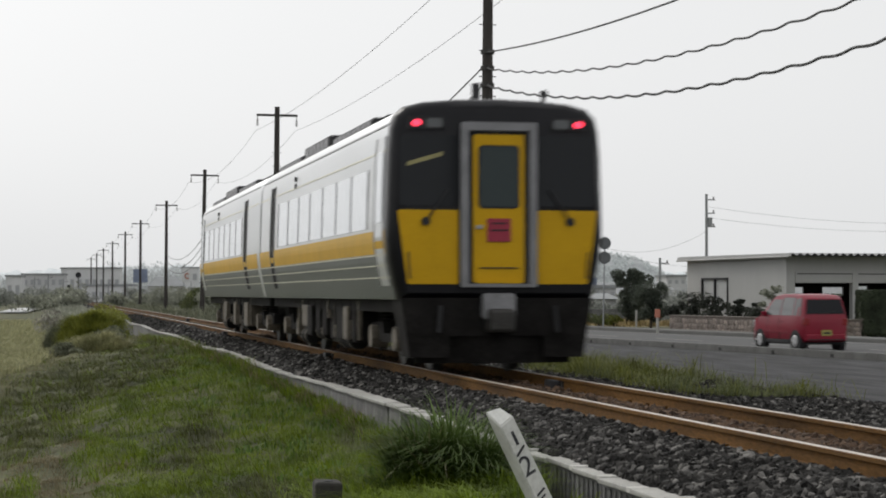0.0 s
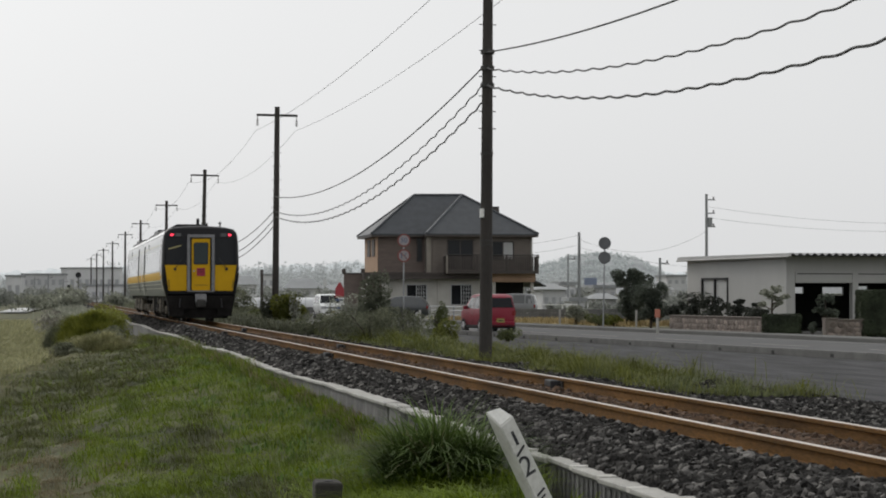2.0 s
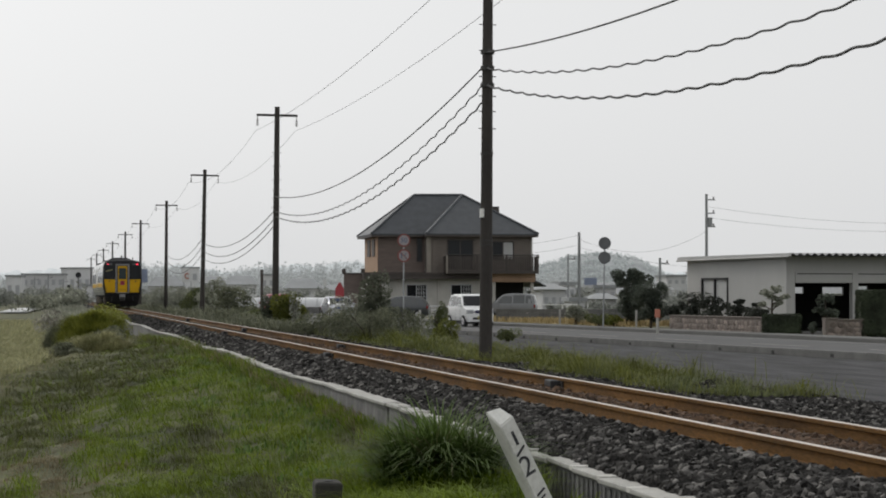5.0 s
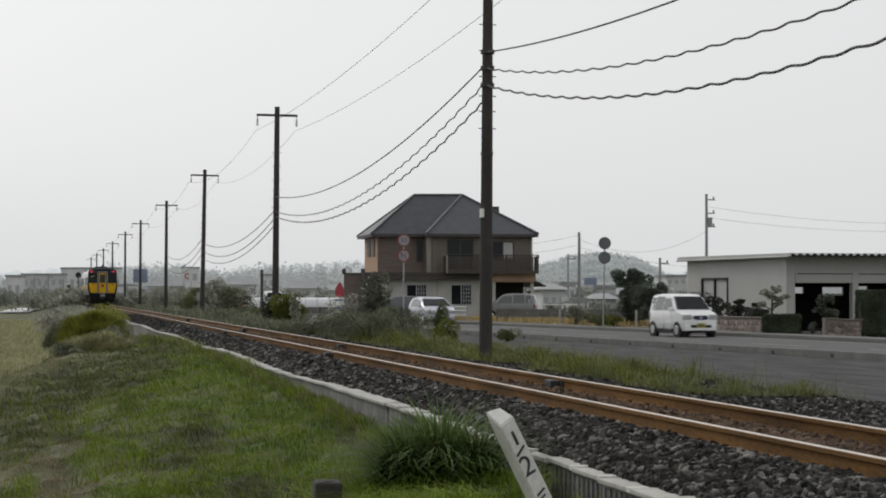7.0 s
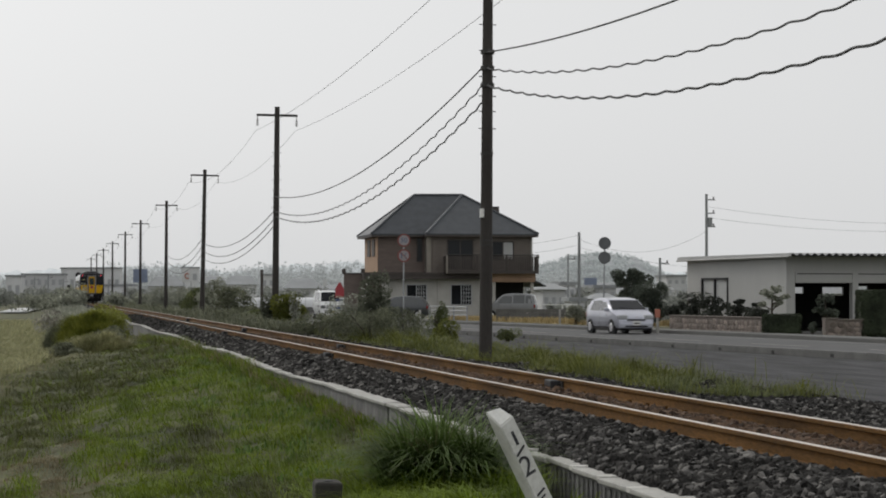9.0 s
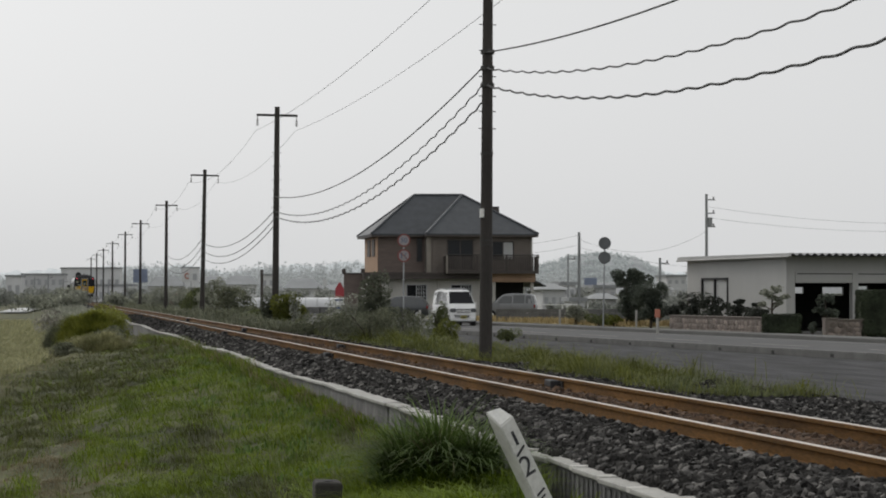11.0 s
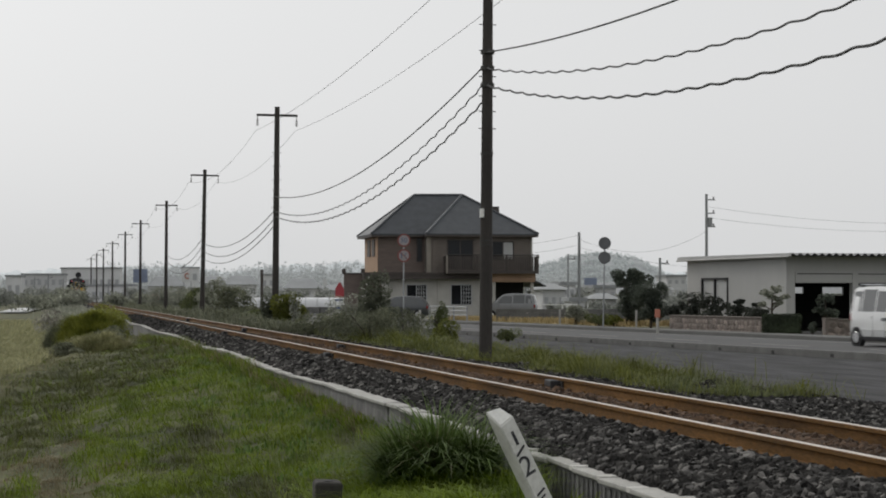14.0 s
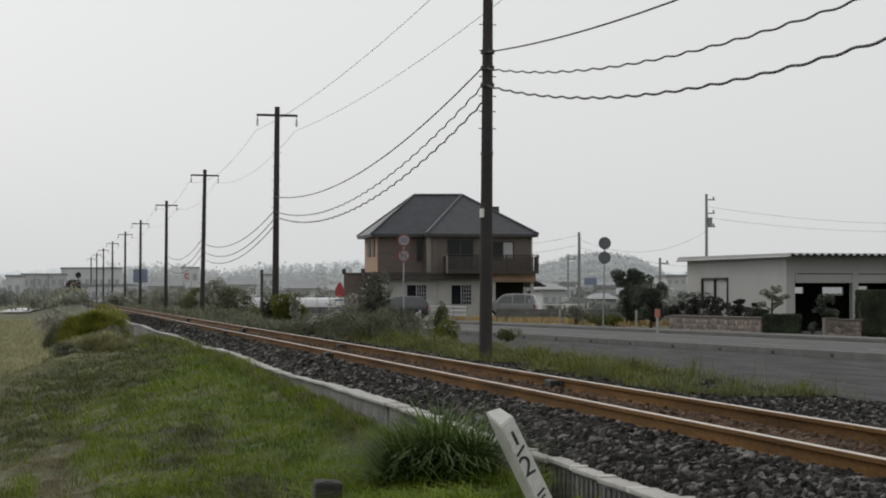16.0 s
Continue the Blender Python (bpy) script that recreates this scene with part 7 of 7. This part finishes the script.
# side, depth, width, height, length, wall, roof, rows and columns of windows
FAR_ROWS = [
    (-88.1, 420, 3.1, 5.5, 8.0, M_FAR_WALL, "flat", 1, 2),
    (-86.9, 430, 8.6, 5.9, 8.0, M_FAR_WALL2, "flat", 2, 6),
    (-95.3, 520, 14.7, 8.3, 8.0, M_FAR_WALL, "flat", 1, 8),
    (-69.2, 400, 10.0, 3.5, 8.0, M_FAR_WALL, "flat", 1, 7),
    (-65.1, 520, 4.2, 8.4, 8.0, M_FAR_WALL, "flat", 2, 2),
    (-65.1, 460, 7.9, 3.7, 8.0, M_FAR_WALL2, "hip", 1, 4),
    (-50.0, 430, 5.2, 4.2, 8.0, M_FAR_WALL2, "hip", 2, 3),
    (-39.8, 380, 5.9, 3.7, 8.0, M_FAR_WALL, "hip", 2, 4),
    (-34.9, 400, 2.6, 5.5, 8.0, M_FAR_WALL, "flat", 2, 2),
    (-26.5, 350, 6.2, 2.9, 8.0, M_FAR_WALL, "hip", 2, 4),
    (-20.4, 360, 3.6, 2.6, 8.0, M_FAR_WALL2, "hip", 2, 3),
    (12.0, 260, 3.2, 2.3, 8.0, M_FAR_WALL, "hip", 2, 4),
    (13.7, 230, 3.7, 2.3, 8.0, M_FAR_WALL, "flat", 1, 4),
    (22.4, 300, 2.6, 2.9, 8.0, M_FAR_WALL2, "hip", 2, 3),
    (21.4, 260, 3.7, 1.9, 8.0, M_FAR_WALL, "hip", 2, 3),
    (23.2, 240, 3.0, 2.5, 8.0, M_FAR_WALL, "hip", 2, 3),
    (35.4, 330, 3.2, 4.7, 8.0, M_FAR_WALL2, "flat", 3, 3),
    (18.3, 420, 3.1, 3.4, 8.0, M_FAR_WALL, "hip", 2, 3),
    (9.8, 205, 2.2, 2.4, 7.0, M_FAR_WALL2, "hip", 1, 3),
    (12.4, 218, 1.5, 2.9, 6.0, M_FAR_WALL, "flat", 2, 2),
    (14.4, 196, 1.9, 1.5, 5.0, M_FAR_WALL2, "hip", 1, 3),
    (16.4, 226, 2.4, 2.6, 6.0, M_FAR_WALL2, "flat", 2, 3),
    (19.2, 206, 1.6, 1.8, 5.0, M_FAR_WALL, "hip", 1, 2),
    (11.2, 182, 1.2, 1.3, 4.0, M_FAR_WALL, "flat", 1, 2),
    (32.0, 190, 4.9, 2.0, 8.0, M_FAR_WALL, "hip", 2, 5),
]
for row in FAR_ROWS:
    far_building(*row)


# ---------------------------------------------------------------- small things in the middle distance
def board(name, side, depth, z0, z1, w, material, label, posts=2):
    x, y = at(side, depth)
    b = thing(name, pose(x, y, -0.8, 0, 0, -YAW), label, "sign board")
    part("panel", boxm(-w / 2, w / 2, -0.06, 0.0, z0 + 0.8, z1 + 0.8, bevel=0.02), material, b)
    for s in ((-0.4, 0.4) if posts == 2 else (0.0,)):
        part("post", boxm(s * w - 0.08, s * w + 0.08, 0.0, 0.14, 0, z1 + 0.7), M_STEEL, b)
    return b


board("direction_sign", -31.5, 217, 1.35 + 0.9, 2.75 + 0.9, 1.5, M_SIGN_HAZY, "dull blue road direction board", 1)
bill = board("billboard", -52.5, 428, 3.6, 6.4, 1.9, M_FAR_WALL, "pale billboard with a faded orange mark")
bm = bmesh.new()
tube(bm, [(0.45 * math.cos(radians(a)), -0.1, 5.6 + 0.5 * math.sin(radians(a))) for a in range(40, 330, 20)], 0.13)
part("mark", bm, M_ORANGE, bill, "faded orange curved mark")
board("shop_sign", 17.7, 250, 1.9, 3.0, 1.5, M_SIGN_HAZY, "blue shop sign among the far houses", 1)
board("shop_sign", 26.0, 255, 1.7, 2.3, 1.0, M_ORANGE, "faded red sign among the far houses", 1)
board("shop_sign", -19.8, 350, 2.4, 3.6, 0.7, M_FAR_WALL, "narrow white shop sign among the far houses", 1)


def slim_pole(side, depth, h, label, arms=0, r=0.13):
    x, y = at(side, depth)
    p = thing("roadside_pole", pose(x, y, -0.7), label, "utility pole", "roadside poles")
    part("shaft", rodm((0, 0, 0), (0, 0, h), r, r * 0.75, 10), M_FAR_ROOF, p)
    for k in range(arms):
        z = h - 0.5 - 1.1 * k
        arm = part("crossarm", boxm(-0.1, 0.75, -0.05, 0.05, z, z + 0.1), M_FAR_ROOF, p)
        part("insulator", rodm((0.6, 0, z + 0.1), (0.6, 0, z + 0.3), 0.06), M_INSUL, arm)
    part("transformer", rodm((0.3, 0, h - 2.6), (0.3, 0, h - 1.9), 0.2), M_FAR_ROOF, p) if arms > 1 else None
    return p


slim_pole(9.8, 150, 6.2, "slim grey pole beyond the verge")
slim_pole(21.5, 170, 9.9, "tall grey utility pole behind the garage", 3, 0.14)
slim_pole(11.4, 190, 5.4, "slim grey pole among the far houses", 1, 0.10)
slim_pole(8.6, 215, 6.3, "slim grey pole among the far houses", 2, 0.10)
slim_pole(17.7, 170, 4.7, "short grey pole among the far houses", 1)
slim_pole(37.0, 260, 5.2, "slim grey pole among the far houses", 1)
for s, d, h in ((-50.0, 330, 3.5), (-58.3, 320, 4.1), (-62.5, 330, 4.8), (-70.5, 360, 4.7), (-53.0, 330, 3.6)):
    slim_pole(s, d, h, "slim hazy pole by the far fields", 1, 0.12)
wire((*at(21.5, 170), 7.3), (*at(60.0, 200), 8.3), 1.2, 0.010, label="thin cable behind the garage", name="far_cable")
wire((*at(21.5, 170), 8.2), (*at(60.0, 200), 8.8), 1.2, 0.010, label="thin cable behind the garage", name="far_cable")
wire((*at(9.8, 150), 5.3), (*at(0.0, 180), 6.0), 0.7, 0.010, label="thin cable between roadside poles", name="far_cable")
wire((*at(9.8, 150), 4.6), (*at(0.0, 180), 5.2), 0.7, 0.010, label="thin cable between roadside poles", name="far_cable")
wire((*at(9.8, 150), 4.4), (*at(37.0, 260), 4.4), 0.6, 0.010, label="thin cable behind the garage", name="far_cable")
wire((*at(9.8, 150), 5.0), (*at(21.5, 170), 6.2), 1.3, 0.010, label="thin cable between roadside poles", name="far_cable")


def build_signal():
    x, y = at(-52.5, 300)
    s = thing("railway_signal", pose(x, y, -0.6), "dark round railway signal head on a post", "railway signal")
    part("post", rodm((0, 0, 0), (0, 0, 4.0), 0.08), M_STEEL_DK, s)
    part("head", rodm((0, -0.12, 4.4), (0, 0.05, 4.4), 0.42, n=20), M_TRIM, s)
    part("lens", rodm((0, -0.14, 4.4), (0, -0.12, 4.4), 0.12, n=12), M_DARK_GLASS, s)
    part("box", boxm(-1.6, -1.1, -0.15, 0.15, 1.9, 3.0), M_TRIM, s)
    part("box_post", rodm((-1.35, 0, 0), (-1.35, 0, 1.95), 0.06), M_STEEL_DK, s)


build_signal()


def build_tunnel():
    """A long low growing tunnel of white sheet beyond the road."""
    x, y = at(-17.4, 166)
    t = thing("growing_tunnel", pose(x, y, -0.7, 0, 0, -YAW), "long low growing tunnel of white plastic sheet", "greenhouse")
    L, r = 10.2, 0.75
    ring = [(math.cos(radians(a)) * r, 0.72 + math.sin(radians(a)) * r) for a in range(0, 181, 15)]
    ring = [(r, 0.0)] + ring + [(-r, 0.0)]
    bm = bmesh.new()
    loft(bm, [[(s, a, b) for a, b in ring] for s in (0, L)])
    part("sheet", bm, M_VINYL, t, smooth=True)
    for k in range(12):
        bm = bmesh.new()
        tube(bm, [(k * L / 11, a * 1.02, b * 1.01) for a, b in ring], 0.025)
        part("hoop", bm, M_ALU, t)
    for k in range(9):
        part("skirt_post", boxm(k * L / 8 - 0.04, k * L / 8 + 0.04, -r - 0.12, -r - 0.04, 0, 0.75), M_STEEL_DK, t)
    # plain panel added to stand in for the dark scrub here
    part("skirt", boxm(-0.1, L + 0.1, -r - 0.06, -r - 0.02, 0.0, 0.72), M_CONC, t, "grey panel added in place of dark scrub below the tunnel")


build_tunnel()


def build_cone_sign():
    x, y = at(-6.4, 129)
    c = thing("banner_stand", pose(x, y, -0.55, 0, 0, -YAW), "red and white striped banner stand at the roadside", "banner")
    part("pole", rodm((0, 0, 0), (0, 0, 2.3), 0.03), M_STEEL, c)
    bm = bmesh.new()
    loft(bm, [[(-0.27, -0.03, 1.38), (0.27, -0.03, 1.38), (0.27, 0.03, 1.38), (-0.27, 0.03, 1.38)], [(-0.27, -0.03, 1.9), (0.27, -0.03, 1.9), (0.27, 0.03, 1.9), (-0.27, 0.03, 1.9)], [(-0.05, -0.03, 2.32), (0.05, -0.03, 2.32), (0.05, 0.03, 2.32), (-0.05, 0.03, 2.32)]])
    part("banner", bm, M_BANNER_RED, c, "red cloth banner")
    for k in range(4):
        part("stripe", boxm(-0.3, 0.3, -0.035, 0.03, 0.45 + 0.24 * k, 0.57 + 0.24 * k), M_PAINT_W if k % 2 == 0 else M_SIGN_BLUE, c)


build_cone_sign()

# parked vehicles by the house and in the distance
suv = small_car("parked_car", "silver-grey parked car beside the house porch", mat("grey_car_paint", (0.17, 0.175, 0.18), 0.35, 0.3, var=0.05, scale=2, bump=0, coat=0.4), 1.70, plate=M_PLATE_W, **WAGON)
suv.matrix_basis = pose(*at(6.0, 134), ROAD_Z + 0.03, 0, 0, -YAW + 82)
low = small_car("parked_car", "dark parked car behind the roadside bushes", M_CAR_DARK, 1.66, plate=M_PLATE_W, **HATCH)
low.matrix_basis = pose(*at(-0.9, 134), ROAD_Z + 0.03, 0, 0, -YAW + 85)
for sd, dp, tw in ((26.0, 310, 80), (16.6, 330, 70)):
    fw = small_car("parked_car", "white parked car among the far houses", M_CAR_WHITE, 1.475, plate=M_PLATE_W, **WAGON)
    fw.matrix_basis = pose(*at(sd, dp), -0.66, 0, 0, -YAW + tw)


M_PLOT = mat("weathered_block", (0.12, 0.12, 0.118), 0.9, var=0.2, scale=2, per=0.15)


def field_fence():
    """Low dark wall in front of the house plots."""
    for s0, d0, s1, d1, h in ((3.0, 118, 12.2, 116, 0.85),):
        a, b = Vector(at(s0, d0)), Vector(at(s1, d1))
        d = b - a
        w = thing("plot_wall", pose(a.x, a.y, -0.65, 0, 0, math.degrees(math.atan2(d.y, d.x))), "low dark block wall round the house plot", "wall", kind="structure")
        n = int(d.length / 0.4)
        for i in range(n):
            for j in range(4):
                part("block", boxm(i * 0.4 + 0.005, i * 0.4 + 0.395, 0, 0.12, j * h / 4 + 0.004, (j + 1) * h / 4 - 0.004), M_PLOT, w)


field_fence()


def build_gate():
    """A white pipe gate and rails among the plots beyond the road."""
    g = thing("white_gate", pose(*at(8.7, 152), -0.65, 0, 0, -YAW), "white painted pipe gate before the far houses", "gate")
    for x in (0.0, 1.15):
        part("post", rodm((x, 0, 0), (x, 0, 0.95), 0.05, n=8), M_PAINT_W, g)
    for z in (0.25, 0.92):
        part("rail", rodm((-1.6, 0, z), (3.4, 0, z) if z < 0.5 else (1.15, 0, z), 0.03, n=6), M_PAINT_W, g)
    for x in (-1.6, -0.8, 2.3, 3.4):
        part("rail_post", rodm((x, 0, 0), (x, 0, 0.3), 0.035, n=6), M_PAINT_W, g)


build_gate()


def flat_patch(name, corners, z, material, label, category):
    bm = bmesh.new()
    quad_prism(bm, [at(a, b) for a, b in corners], z - 0.1, z)
    return tagged(part(name, bm, material), label, category, kind="structure")


flat_patch("field_path", [(-50.0, 235), (-47.0, 235), (-57.5, 300), (-61.5, 300)], -0.93, M_FAR_WALL2, "pale concrete field path in the distance", "path")
far_wall = thing("field_wall", pose(*at(-112, 500), -0.9, 0, 0, -YAW), "long low pale wall beyond the fields", "wall")
for k in range(8):
    part("wall_panel", boxm(5.2 * k, 5.2 * k + 5.1, 0, 0.3, 0, 1.1), M_FAR_WALL2, far_wall)
    part("wall_pier", boxm(5.2 * k - 0.1, 5.2 * k + 0.1, -0.1, 0.4, 0, 1.25), M_FAR_WALL, far_wall)


# ---------------------------------------------------------------- movement
# seconds, metres along the road
RED_KEYS = [(0.0, -0.5), (0.5, 6.6), (1.0, 13.6), (1.5, 21.3), (2.5, 37.0), (4.0, 61.2), (6.4, 91.5), (7.5, 108.5), (16.0, 248.8)]
WHITE_KEYS = [(0.0, 97.5), (1.5, 85.4), (2.5, 77.3), (4.0, 60.1), (6.5, 27.8), (7.0, 20.9), (7.5, 14.1), (8.0, 7.7), (16.0, -95.5)]
SILVER_KEYS = [(0.0, 123.6), (3.5, 91.6), (5.1, 77.0), (6.6, 60.0), (7.0, 54.8), (8.0, 41.3), (9.0, 27.6), (16.0, -69.7)]
VAN_KEYS = [(0.0, 224.2), (3.5, 169.0), (6.4, 123.2), (8.2, 92.7), (9.0, 81.8), (11.5, 42.5), (12.5, 26.6), (13.5, 11.7), (16.0, -23.8)]


# seconds, metres run by the train
TRAIN_KEYS = [(0.5 * k, 12.95 * k) for k in range(15)] + [(7.5, 193.6), (8.0, 205.2), (8.5, 216.2), (9.0, 227.0), (11.5, 281.0), (16.0, 378.0)]


def drive(ob, off, keys, oncoming):
    rows = []
    for t, a in keys:
        x, y = road_at(off, a)
        rows.append((t, pose(x, y, ROAD_Z, 0, 0, -road_head(a) + (180 if oncoming else 0))))
    walk(ob, rows)


def motions():
    for ob, ahead in ((railcar_rear, 0.0), (railcar_lead, CAR_LEN + 0.3)):
        walk(ob, [(t, pose(TRAIN_X, TRAIN_Y + ahead + gone, 0)) for t, gone in TRAIN_KEYS])
    for k, (tuft, ox, oy) in enumerate(TUFTS):
        rows = []
        for i in range(33):
            t = 0.5 * i
            gust = 9.0 * math.exp(-t / 1.6) * math.cos(2.6 * t + 0.4 * k)
            rows.append((t, pose(ox, oy, 0, 1.5 * math.sin(2.1 * t + k), gust + 2.2 * math.sin(1.7 * t + 0.8 * k), 0)))
        walk(tuft, rows)
    drive(red_car, -0.7, RED_KEYS, False)
    drive(white_car, 3.4, WHITE_KEYS, True)
    drive(silver_car, 3.4, SILVER_KEYS, True)
    drive(white_van, 3.4, VAN_KEYS, True)


motions()
